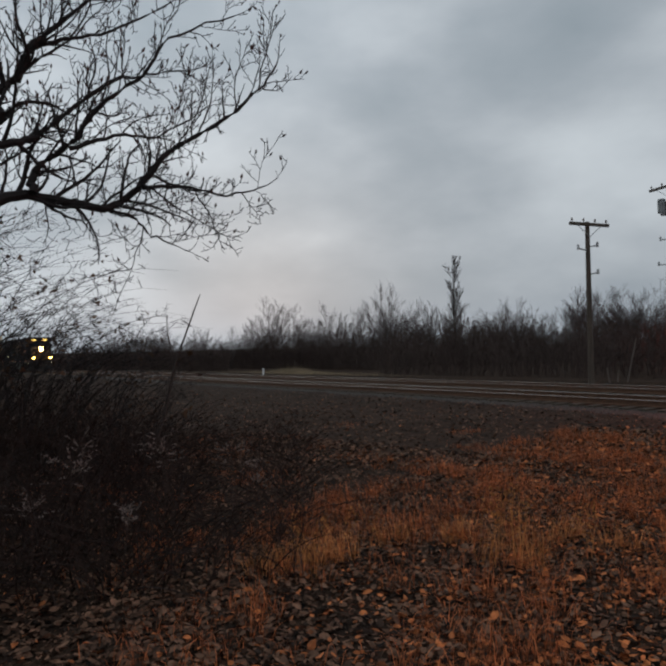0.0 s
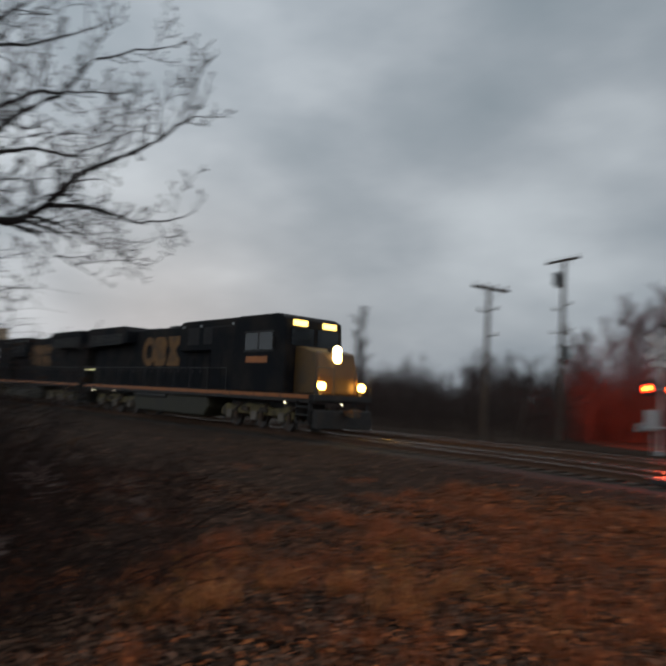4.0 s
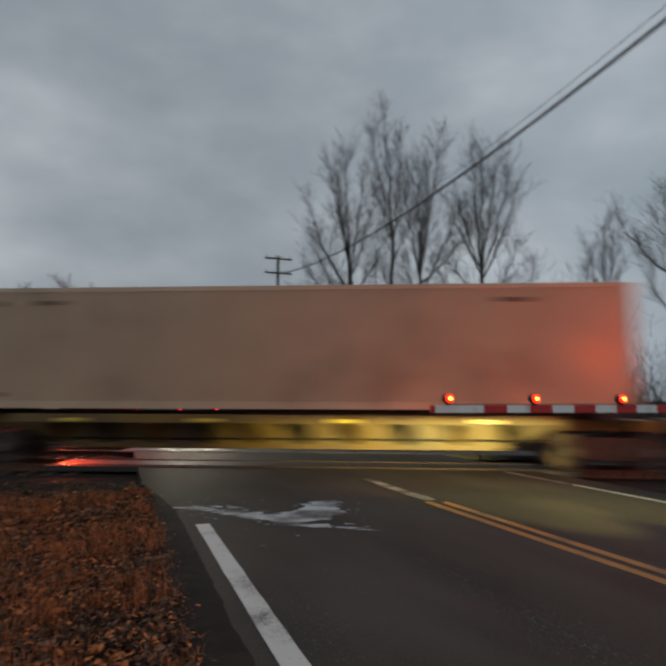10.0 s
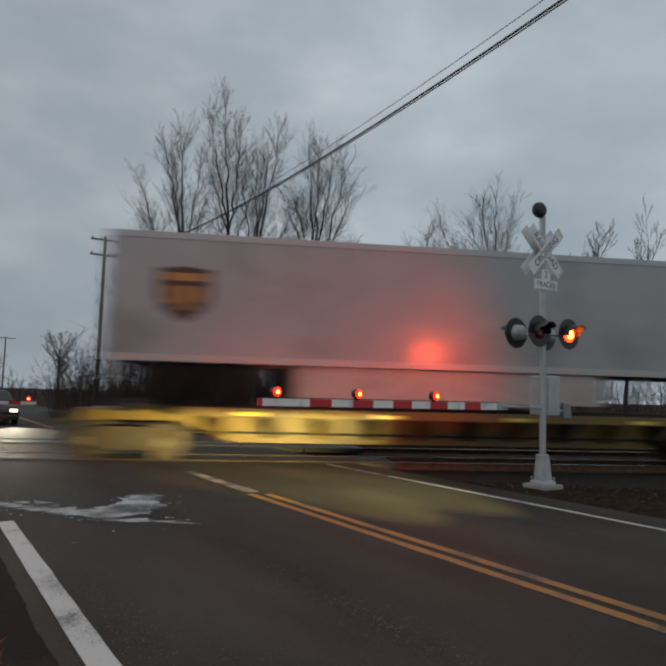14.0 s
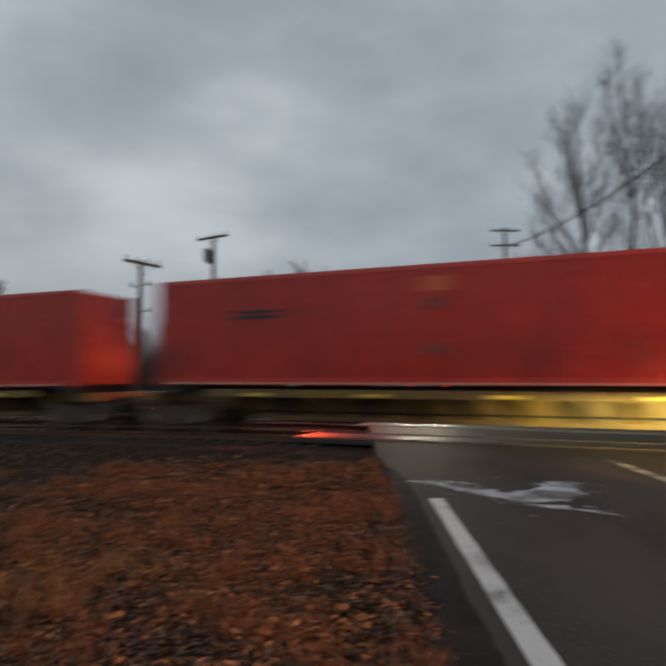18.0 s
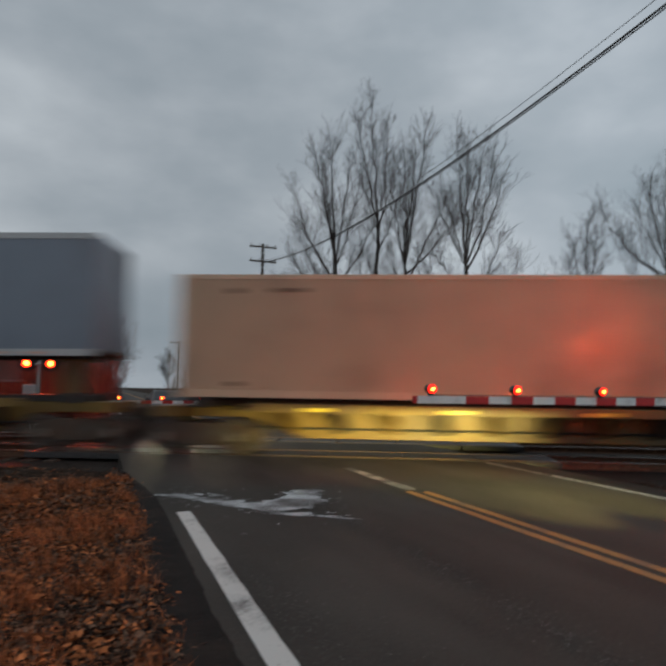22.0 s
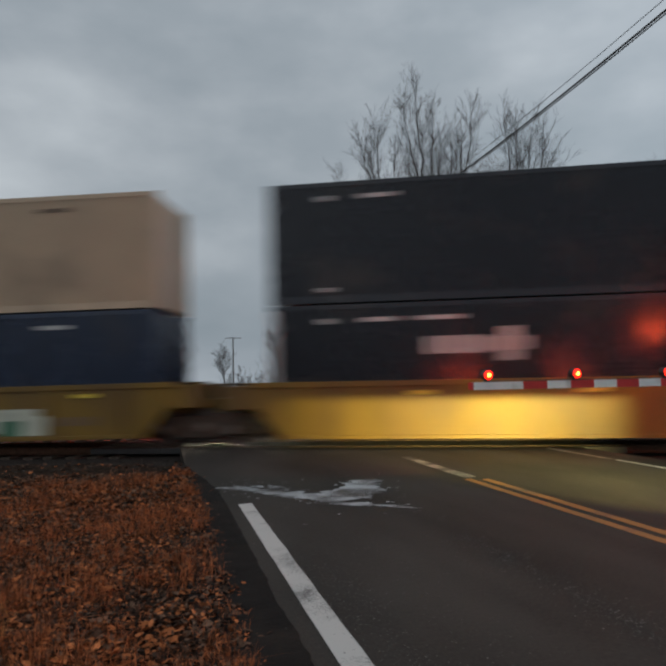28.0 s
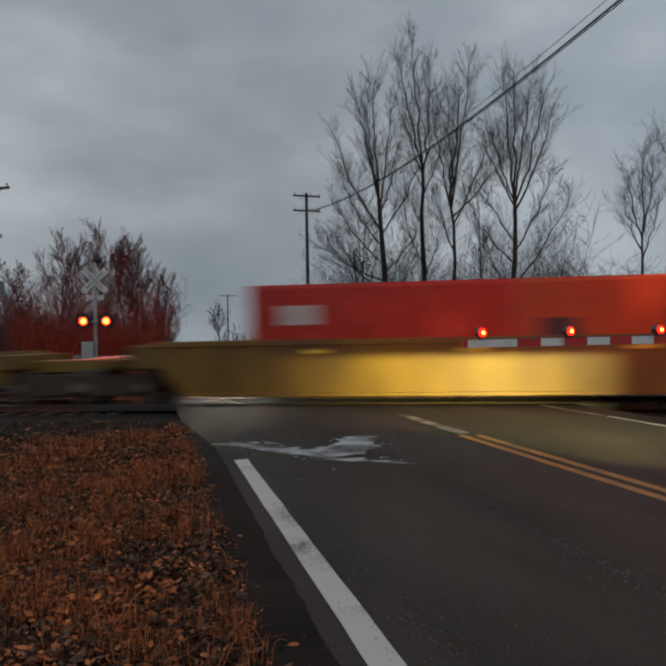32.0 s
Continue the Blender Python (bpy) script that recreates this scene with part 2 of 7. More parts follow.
def build_line():
    """Points of the near track's middle line, half a metre apart, from -700 to 700."""
    step = 0.5
    ahead, back = [Vector((TRACK.x, TRACK.y))], [Vector((TRACK.x, TRACK.y))]
    for i in range(1400):
        a = heading((i + 0.5) * step)
        ahead.append(ahead[-1] + Vector((math.cos(a), math.sin(a))) * step)
        a = heading(-(i + 0.5) * step)
        back.append(back[-1] - Vector((math.cos(a), math.sin(a))) * step)
    return back[:0:-1] + ahead


LINE = build_line()


def line_point(u):
    q = min(max((u + 700.0) / 0.5, 0.0), 2799.0)
    i = int(q)
    return LINE[i].lerp(LINE[i + 1], q - i)


GRADE = 0.0125


def dip(u):
    """The line falls gently away from the crossing, and levels out far off."""
    return -GRADE * min(116.0, max(0.0, -u - 4.0))


def on_track(u, off=0.0, z=RAIL_TOP):
    p, a = line_point(u), heading(u)
    fall = -math.atan(GRADE) if -120.0 < u < -4.0 else 0.0
    return Matrix.Translation((p.x - math.sin(a) * off, p.y + math.cos(a) * off, z + dip(u))) @ Matrix.Rotation(a, 4, "Z") @ Matrix.Rotation(fall, 4, "Y")


def track_place(x, y):
    u = (x - TRACK.x) * ALONG.x + (y - TRACK.y) * ALONG.y
    for _ in range(3):
        p, a = line_point(u), heading(u)
        u += (x - p.x) * math.cos(a) + (y - p.y) * math.sin(a)
        u = min(max(u, -699.0), 699.0)
    p, a = line_point(u), heading(u)
    return u, -(x - p.x) * math.sin(a) + (y - p.y) * math.cos(a)


def ground_height(x, y):
    u, off = track_place(x, y)
    z = -0.045 + 0.03 * noise.noise((x * 0.5, y * 0.5, 0)) + 0.012 * noise.noise((x * 2.3, y * 2.3, 3))
    if -3.4 < off < TRACK_GAP + 3.4:
        z = min(z, -0.30)
    elif off > 0:
        z -= 0.15 * min(1.0, (off - TRACK_GAP - 3.4) / 6)
    if ROAD_LEFT - 0.6 < x < ROAD_RIGHT + 0.8:
        z = min(z, -0.06) if not (-3.4 < off < TRACK_GAP + 3.4) else -0.30
    if x > ROAD_RIGHT + 0.8 and off < -3.4:
        z -= 0.10 * min(1.0, (x - ROAD_RIGHT - 0.8) / 3)
    far = math.hypot(x, y)
    if far > 90:
        z -= min(1.5, (far - 90) * 0.01)
    near = min(1.0, max(0.0, (off + 15.0) / 9.0))
    return z + dip(u) * near * near * (3 - 2 * near)


def soil_material():
    m = bpy.data.materials.new("leafy_soil")
    m.use_nodes = True
    t = m.node_tree
    n = t.nodes
    b = n["Principled BSDF"]
    b.inputs["Roughness"].default_value = 0.95
    b.inputs["Specular IOR Level"].default_value = 0.03
    co = n.new("ShaderNodeTexCoord")
    big, mid, fine = (n.new("ShaderNodeTexNoise") for _ in range(3))
    vor = n.new("ShaderNodeTexVoronoi")
    for q, s in ((big, 0.35), (mid, 3.0), (fine, 45.0), (vor, 22.0)):
        q.inputs["Scale"].default_value = s
        link(t, co.outputs["Object"], q.inputs["Vector"])
    r1, r2 = n.new("ShaderNodeValToRGB"), n.new("ShaderNodeValToRGB")
    r1.color_ramp.elements[0].position, r1.color_ramp.elements[0].color = 0.35, (0.010, 0.0072, 0.0058, 1)
    r1.color_ramp.elements[1].position, r1.color_ramp.elements[1].color = 0.65, (0.050, 0.029, 0.019, 1)
    r2.color_ramp.elements[0].position, r2.color_ramp.elements[0].color = 0.30, (0.012, 0.009, 0.007, 1)
    r2.color_ramp.elements[1].position, r2.color_ramp.elements[1].color = 0.72, (0.062, 0.040, 0.029, 1)
    link(t, mid.outputs["Fac"], r1.inputs[0])
    link(t, vor.outputs["Color"], r2.inputs[0])
    mx = n.new("ShaderNodeMix")
    mx.data_type = "RGBA"
    link(t, big.outputs["Fac"], mx.inputs[0])
    link(t, r1.outputs[0], mx.inputs[6])
    link(t, r2.outputs[0], mx.inputs[7])
    link(t, mx.outputs[2], b.inputs["Base Color"])
    bp = n.new("ShaderNodeBump")
    bp.inputs["Strength"].default_value, bp.inputs["Distance"].default_value = 0.6, 0.02
    link(t, fine.outputs["Fac"], bp.inputs["Height"])
    link(t, bp.outputs[0], b.inputs["Normal"])
    return m


def build_ground():
    steps = [0]
    d = 0.35
    while steps[-1] < 1500:
        steps.append(steps[-1] + d)
        d *= 1.012 if steps[-1] < 30 else 1.09
    line = [-s for s in steps[:0:-1]] + steps
    ys = [v + 6 for v in line]
    verts = [(x, y, ground_height(x, y)) for y in ys for x in line]
    k = len(line)
    faces = [(j * k + i, j * k + i + 1, (j + 1) * k + i + 1, (j + 1) * k + i) for j in range(len(ys) - 1) for i in range(k - 1)]
    stuff("ground", verts, faces, soil_material(), "dark soil verge littered with fallen leaves and dry grass", kind="structure", smooth=True)


build_ground()


# ---- road with worn paint, skew crossing panels ----
def asphalt():
    m = mat("asphalt", (0.045, 0.038, 0.032), 0.78, vary=0.5, scale=0.9, fine=75, bump=0.6, dirt=(0.076, 0.066, 0.056), dirt_amount=0.5, stretch=(1, 0.3, 1))
    return m


def road_strip(name, x0, x1, z, material, label, cut, y0=-70.0, y1=420.0):
    """A piece of the road, cut off parallel to the track: cut gives the side and the distance from the track's middle."""
    verts, faces = [], []
    near, far = cut
    xs = [x0 + (x1 - x0) * i / 8 for i in range(9)]

    def y_at(x, off):
        y = 16.0
        for _ in range(4):
            y += (off - track_place(x, y)[1]) / 0.93
        return y
    rows = []
    for x in xs:
        a = y_at(x, near) if near is not None else y0
        b = y_at(x, far) if far is not None else y1
        rows.append([(x, a + (b - a) * (j / 40) ** (1.0 if near is None else 2.0)) for j in range(41)])
    for r in rows:
        for x, y in r:
            crown = 0.0
            verts.append((x, y, z + crown))
    k = 41
    for i in range(8):
        for j in range(40):
            faces.append((i * k + j, (i + 1) * k + j, (i + 1) * k + j + 1, i * k + j + 1))
    n0 = len(verts)
    verts += [(x, y, zz - 0.25) for x, y, zz in verts[:n0]]
    edge = [i * k for i in range(9)] + [8 * k + j for j in range(1, 41)] + [i * k + 40 for i in range(7, -1, -1)] + [j for j in range(39, 0, -1)]
    for a, b in zip(edge, edge[1:] + edge[:1]):
        faces.append((b, a, a + n0, b + n0))
    return stuff(name, verts, faces, material, label, kind="structure")


road_strip("road_near", ROAD_LEFT, ROAD_RIGHT, 0.0, asphalt(), "worn dark asphalt road up to the crossing", (None, -0.95))
road_strip("road_far", ROAD_LEFT, ROAD_RIGHT, 0.0, asphalt(), "worn dark asphalt road beyond the crossing", (TRACK_GAP + 0.95, None))
road_strip("road_between", ROAD_LEFT, ROAD_RIGHT, 0.0, asphalt(), "asphalt between the two tracks", (0.95, TRACK_GAP - 0.95))


def paint(name, color, worn, under=(0.10, 0.09, 0.085)):
    m = bpy.data.materials.new(name)
    m.use_nodes = True
    t = m.node_tree
    n = t.nodes
    b = n["Principled BSDF"]
    b.inputs["Roughness"].default_value = 0.75
    b.inputs["Specular IOR Level"].default_value = 0.15
    co, a, f = n.new("ShaderNodeTexCoord"), n.new("ShaderNodeTexNoise"), n.new("ShaderNodeTexNoise")
    a.inputs["Scale"].default_value, f.inputs["Scale"].default_value = 1.3, 60
    a.inputs["Detail"].default_value = 8
    for q in (a, f):
        link(t, co.outputs["Object"], q.inputs["Vector"])
    mx = n.new("ShaderNodeMix")
    mx.inputs[0].default_value = 0.3
    link(t, a.outputs["Fac"], mx.inputs[2])
    link(t, f.outputs["Fac"], mx.inputs[3])
    r = n.new("ShaderNodeValToRGB")
    r.color_ramp.elements[0].position, r.color_ramp.elements[0].color = worn, (*under, 1)
    r.color_ramp.elements[1].position, r.color_ramp.elements[1].color = worn + 0.14, (*color, 1)
    link(t, mx.outputs[0], r.inputs[0])
    link(t, r.outputs[0], b.inputs["Base Color"])
    return m


def line(name, x0, x1, y0, y1, material, label, wobble=0.01):
    """A painted line, a thin skin with uneven edges."""
    verts, faces = [], []
    k = max(2, int((y1 - y0) / 0.35))
    for j in range(k + 1):
        y = y0 + (y1 - y0) * j / k
        for s, x in enumerate((x0, x1)):
            verts.append((x + wobble * noise.noise((y * 2.1, s * 7.0, x)), y + (0.03 * (s - 0.5) if j in (0, k) else 0), 0.005))
    faces = [(2 * j, 2 * j + 1, 2 * j + 3, 2 * j + 2) for j in range(k)]
    return stuff(name, verts, faces, material, label, kind="structure")


white_line = paint("white_road_paint", (0.54, 0.515, 0.48), 0.31)
faded_line = paint("faded_road_paint", (0.34, 0.31, 0.26), 0.44)
yellow_line = paint("yellow_road_paint", (0.38, 0.18, 0.06), 0.36)
line("edge_line", EDGE_LINE - 0.09, EDGE_LINE + 0.09, -60, 8.85, white_line, "white edge line, chipped at its end")
line("yellow_line", MIDDLE - 0.19, MIDDLE - 0.06, -60, 9.75, yellow_line, "worn double yellow centre line")
line("yellow_line", MIDDLE + 0.06, MIDDLE + 0.19, -60, 9.65, yellow_line, "worn double yellow centre line")
line("faded_line", MIDDLE - 0.10, MIDDLE + 0.12, 9.9, 12.9, faded_line, "faded centre line near the crossing", 0.05)
line("lane_line", FAR_LINE - 0.05, FAR_LINE + 0.05, -60, 10.9, white_line, "thin white edge line beside the verge")
line("lane_line", FAR_LINE - 0.07, FAR_LINE + 0.06, 11.0, 13.2, faded_line, "worn end of the edge line", 0.04)
line("edge_line", EDGE_LINE - 0.05, EDGE_LINE + 0.05, 27, 200, white_line, "white edge line beyond the tracks")
line("yellow_line", MIDDLE - 0.1, MIDDLE + 0.1, 28, 200, yellow_line, "yellow centre line beyond the tracks")


def build_shoulder():
    """A dark strip of fine soil and old asphalt with uneven edges, between the verge and the road's broken edge."""
    verts, faces = [], []
    rows = 420
    for j in range(rows + 1):
        y = -12.0 + 25.6 * j / rows
        fade = min(1.0, max(0.0, (13.6 - y) / 3.5))
        left = ROAD_LEFT - 0.25
        right = EDGE_LINE - 0.235 + 0.03 * noise.noise((y * 1.1, 3.0, 0)) + 0.02 * noise.noise((y * 5.0, 8.0, 0)) + 0.012 * noise.noise((y * 17.0, 1.0, 0))
        right = left + (right - left) * (0.35 + 0.65 * fade)
        for q in (0.0, 0.35, 0.7, 1.0):
            verts.append((left + (right - left) * q, y, 0.006 + (0.006 * noise.noise((y * 6.0, q * 5.0, 2)) + 0.004 if 0 < q < 1 else 0.0)))
    for j in range(rows):
        for q in range(3):
            a = j * 4 + q
            faces.append((a, a + 1, a + 5, a + 4))
    stuff("shoulder", verts, faces, mat("dark_shoulder", (0.013, 0.0105, 0.009), 0.95, vary=0.6, scale=2.2, fine=60, bump=0.8, dirt=(0.030, 0.022, 0.017), dirt_amount=0.35), "dark gritty shoulder between verge and road edge", kind="structure")


build_shoulder()


def build_grit():
    """Pale chips and grit that lie along the worn seams of both lanes and beside the edge line."""
    rng = random.Random(33)
    verts, faces = [], []
    for middle, spread, y0, y1, count, size in ((2.97, 0.055, -6, 7.9, 1500, 0.8), (2.95, 0.15, -2, 12.5, 7000, 0.5), (6.76, 0.14, 2.0, 13.2, 2600, 0.6), (EDGE_LINE + 0.30, 0.14, 0.0, 11.6, 5500, 0.5), (EDGE_LINE + 0.85, 0.2, 0.0, 11.6, 2500, 0.45), (4.9, 1.9, 1.0, 13.5, 1500, 0.6), (0.72, 0.12, 1.0, 11.0, 140, 0.8)):
        for _ in range(count):
            y = rng.uniform(y0, y1)
            if noise.noise((y * 0.8, middle, 0)) + 0.5 * noise.noise((y * 3.0, middle, 4)) < rng.uniform(-0.6, 0.35) - 0.1:
                continue
            x = middle + 0.05 * noise.noise((y * 0.5, middle, 2)) + rng.gauss(0, spread)
            r = size * rng.uniform(0.003, 0.013)
            a = rng.uniform(0, math.tau)
            b = len(verts)
            verts += [(x + r * rng.uniform(0.6, 1.3) * math.cos(a + q), y + 1.7 * r * rng.uniform(0.6, 1.3) * math.sin(a + q), 0.006) for q in (0, 1.5, 3.1, 4.6)] + [(x, y, 0.006 + 0.3 * r)]
            faces += [(b, b + 1, b + 4), (b + 1, b + 2, b + 4), (b + 2, b + 3, b + 4), (b + 3, b, b + 4)]
    stuff("road_grit", verts, faces, mat("pale_grit", (0.105, 0.100, 0.092), 0.9, vary=0.3, island=0.6), "pale grit and worn chips along the lane seams")


build_grit()


# ---- the splash of dried white paint across the lane ----
def build_splash():
    """Dried paint dragged by tyres: overlapping ragged streaks along a bent path, and specks."""
    rng = random.Random(31)
    verts, faces = [], []

    def blot(x, y, rx, ry, turn, z, k=13):
        b = len(verts)
        c, d = math.cos(turn), math.sin(turn)
        for i in range(k):
            a = i * math.tau / k
            q = rng.uniform(0.6, 1.2)
            u, v = rx * q * math.cos(a), ry * q * math.sin(a)
            verts.append((x + u * c - v * d, y + u * d + v * c, z))
        verts.append((x, y, z))
        faces.extend((b + i, b + (i + 1) % k, b + k) for i in range(k))
    spine = [(0.96, 10.32, 0.05), (1.30, 9.95, 0.16), (1.65, 9.45, 0.24), (1.95, 9.10, 0.30), (2.25, 8.95, 0.46), (2.55, 9.15, 0.66), (2.80, 9.45, 0.66), (3.05, 9.95, 0.40), (3.18, 10.2, 0.15)]
    n = 0
    for i in range(len(spine) - 1):
        for _ in range(15):
            q = rng.random()
            x, y, w = (spine[i][c] + (spine[i + 1][c] - spine[i][c]) * q for c in range(3))
            r = w * rng.uniform(0.12, 0.5)
            n += 1
            blot(x + rng.gauss(0, 0.05), y + rng.uniform(-1, 1) * (w - r) * 0.9, rng.uniform(0.10, 0.24), r * 0.8 + 0.015, rng.uniform(-0.5, 0.1), 0.0040 + 0.00001 * n)
    for i in range(16):
        q = rng.random()
        n += 1
        blot(2.15 + 0.82 * q, 8.55 - 0.62 * q + rng.gauss(0, 0.05), rng.uniform(0.06, 0.2), rng.uniform(0.02, 0.09) * (1.2 - q), -0.6, 0.0040 + 0.00001 * n)
    for i in range(14):
        q = rng.random()
        n += 1
        blot(1.0 + 0.9 * q, 10.5 - 0.75 * q + rng.gauss(0, 0.08), rng.uniform(0.05, 0.16), rng.uniform(0.015, 0.05), -0.7, 0.0040 + 0.00001 * n)
    for _ in range(170):
        i = rng.randrange(len(spine) - 1)
        n += 1
        blot(spine[i][0] + rng.gauss(0.1, 0.2), spine[i][1] + rng.gauss(-0.1, 0.6), rng.uniform(0.008, 0.03), rng.uniform(0.012, 0.05), rng.uniform(0, 3), 0.0040 + 0.00001 * n, 6)
    stuff("paint_splash", verts, faces, paint("spilt_white_paint", (0.52, 0.52, 0.52), 0.44), "spilt white paint dried across the asphalt", kind="structure")


build_splash()


# ---- two tracks: rails, ties, ballast ----
RAIL_PROFILE = [(-0.07, -0.17), (0.07, -0.17), (0.07, -0.155), (0.012, -0.13), (0.012, -0.045), (0.037, -0.035), (0.037, -0.004), (0.03, 0.0), (-0.03, 0.0), (-0.037, -0.004), (-0.037, -0.035), (-0.012, -0.045), (-0.012, -0.13), (-0.07, -0.155)]


def build_track(index, off):
    us = [-700 + 20 * i for i in range(30)] + [-100 + 2 * i for i in range(70)] + [40 + 20 * i for i in range(33)]
    for side in (-0.7175, 0.7175):
        for name, prof, mt in (("rail_web", RAIL_PROFILE, rail_rust()), ("rail_head", [(-0.034, -0.003), (0.034, -0.003), (0.028, 0.0025), (-0.028, 0.0025)], rail_steel())):
            verts, faces = [], []
            k = len(prof)
            for u in us:
                m = on_track(u, off + side)
                verts += [tuple(m @ Vector((0, a, b))) for a, b in prof]
            for j in range(len(us) - 1):
                faces += [(j * k + i, j * k + (i + 1) % k, (j + 1) * k + (i + 1) % k, (j + 1) * k + i) for i in range(k)]
            stuff(name, verts, faces, mt, "steel rail with a bright worn head", kind="structure")


build_track(1, 0.0)
build_track(2, TRACK_GAP)


def build_ties():
    me = finish(B((-0.115, 0.115, -1.3, 1.3, -0.36, -0.172)), "tie", mat("tie_wood", (0.075, 0.058, 0.045), 0.9, vary=0.45, scale=2, fine=30, bump=0.5, stretch=(6, 1, 1)), 0.01)
    for index, off, a, b in ((1, 0.0, -46, 0), (2, TRACK_GAP, -46, 0)):
        bed = thing("track_ties", "row of weathered wooden railway ties in ballast", "railway ties", kind="structure")
        for i in range(int((b - a) / 0.55)):
            u = a + i * 0.55 + random.uniform(-0.03, 0.03)
            p = on_track(u, off).to_translation()
            if ROAD_LEFT - 1.0 < p.x < ROAD_RIGHT + 1.0:
                continue
            part("tie", me, None, bed, at=on_track(u, off + random.uniform(-0.05, 0.05)) @ pose(0, 0, random.uniform(-0.01, 0.01), 0, 0, random.uniform(-1, 1)))


def build_ballast():
    """Crushed stone round the ties: a shaped bed and loose stones on it."""
    verts, faces = [], []
    prof = [(-4.6, -0.30), (-3.2, -0.16), (-1.7, -0.20), (-1.3, -0.20), (1.3, -0.20), (1.7, -0.20), (TRACK_GAP - 1.3, -0.20), (TRACK_GAP + 1.3, -0.20), (TRACK_GAP + 2.4, -0.18), (TRACK_GAP + 4.4, -0.34)]
    k = len(prof)
    us = [-300 + 12 * i for i in range(22)] + [-36 + 1.2 * i for i in range(75)] + [60 + 12 * i for i in range(20)]
    for u in us:
        for off, z in prof:
            p = on_track(u, off).to_translation()
            verts.append((p.x, p.y, z + dip(u) + 0.02 * noise.noise((u * 0.7, off, 0))))
    for j in range(len(us) - 1):
        faces += [(j * k + i, j * k + i + 1, (j + 1) * k + i + 1, (j + 1) * k + i) for i in range(k - 1)]
    stuff("ballast", verts, faces, mat("ballast_stone", (0.030, 0.023, 0.019), 0.95, vary=0.5, scale=6, fine=32, bump=0.9), "grey crushed stone ballast bed", kind="structure", smooth=True)
    verts, faces = [], []
    for _ in range(9000):
        u = random.uniform(-40, 3) if random.random() < 0.8 else random.uniform(8, 22)
        off = random.choice((random.uniform(-6.2, -1.2), random.uniform(-1.3, 5.5), random.uniform(-4.5, -1.5)))
        p = on_track(u, off).to_translation()
        if ROAD_LEFT - 0.3 < p.x < ROAD_RIGHT + 0.3:
            continue
        z = -0.19 + dip(u) if off > -3.2 else max(ground_height(p.x, p.y), -0.30 + 0.1 * (off < -4.0) + dip(u))
        r = random.uniform(0.012, 0.034)
        b = len(verts)
        s = [(random.uniform(0.7, 1.3) * r) for _ in range(6)]
        verts += [(p.x + s[0], p.y, z), (p.x, p.y + s[1], z + 0.004), (p.x - s[2], p.y, z), (p.x, p.y - s[3], z), (p.x + 0.3 * r, p.y, z + s[4] * 0.7)]
        faces += [(b, b + 1, b + 4), (b + 1, b + 2, b + 4), (b + 2, b + 3, b + 4), (b + 3, b, b + 4)]
    stuff("ballast_stones", verts, faces, mat("loose_stone", (0.055, 0.045, 0.038), 0.9, vary=0.4, scale=9, island=0.5), "loose crushed stones beside the tracks")


build_ballast()
build_ties()


def build_crossing():
    """Rubber and asphalt panels between the rails where the road crosses."""
    for index, off in ((1, 0.0), (2, TRACK_GAP)):
        deck = thing("crossing_deck", "dark rubber crossing panels between the rails", "crossing", kind="structure")
        a, b = track_place(ROAD_LEFT - 0.3, 17.0)[0] - 1.0, track_place(ROAD_RIGHT + 0.2, 13.6)[0] + 0.2
        me = finish(B((-0.89, 0.89, -0.62, 0.62, -0.15, -0.012)), "panel", mat("crossing_rubber", (0.03, 0.028, 0.027), 0.62, vary=0.4, scale=5, bump=0.3), 0.012)
        ms = finish(B((-0.89, 0.89, -0.09, 0.09, -0.15, -0.012)), "edge_panel", mat("crossing_rubber", (0.03, 0.028, 0.027)), 0.008)
        u = a
        while u < b:
            part("panel", me, None, deck, at=on_track(u, off))
            for s in (-0.855, 0.855):
                part("edge_panel", ms, None, deck, at=on_track(u, off + s))
            u += 1.8


build_crossing()


# ---- the train: things keyed along the near track ----
SPEED = 19.62
ROLLING = []


def roll(ob, u, flip=False):
    """ob's origin lies u metres along the track at the start of the clip."""
    ROLLING.append((ob, u, flip))
    ob.matrix_world = on_track(u) @ (pose(0, 0, 0, 0, 0, 180) if flip else Matrix())


def corrugated(x0, x1, y, z0, z1, out, pitch=0.28, depth=0.05):
    """A ribbed wall from x0 to x1, its ribs standing out along y."""
    bm = bmesh.new()
    k = max(4, int((x1 - x0) / pitch))
    p = (x1 - x0) / k
    pts = []
    for i in range(k):
        x = x0 + i * p
        pts += [(x, 0), (x + p * 0.22, 0), (x + p * 0.34, depth), (x + p * 0.88, depth)]
    pts.append((x1, 0))
    lo = [bm.verts.new((x, y + out * (d - depth), z0)) for x, d in pts]
    hi = [bm.verts.new((x, y + out * (d - depth), z1)) for x, d in pts]
    for i in range(len(pts) - 1):
        bm.faces.new((lo[i], lo[i + 1], hi[i + 1], hi[i]))
    back = 0.05
    a = [bm.verts.new((x, y - out * back, z)) for x, z in ((x0, z0), (x1, z0), (x1, z1), (x0, z1))]
    bm.faces.new(a)
    return bm


def marks(parent, rects, material, y, name="marking"):
    """Flat printed marks on a side: rects of x0, x1, z0, z1."""
    s = -1 if y < 0 else 1
    return each(name, [(a, b, min(y, y + s * 0.006), max(y, y + s * 0.006), c, d) for a, b, c, d in rects], material, parent)


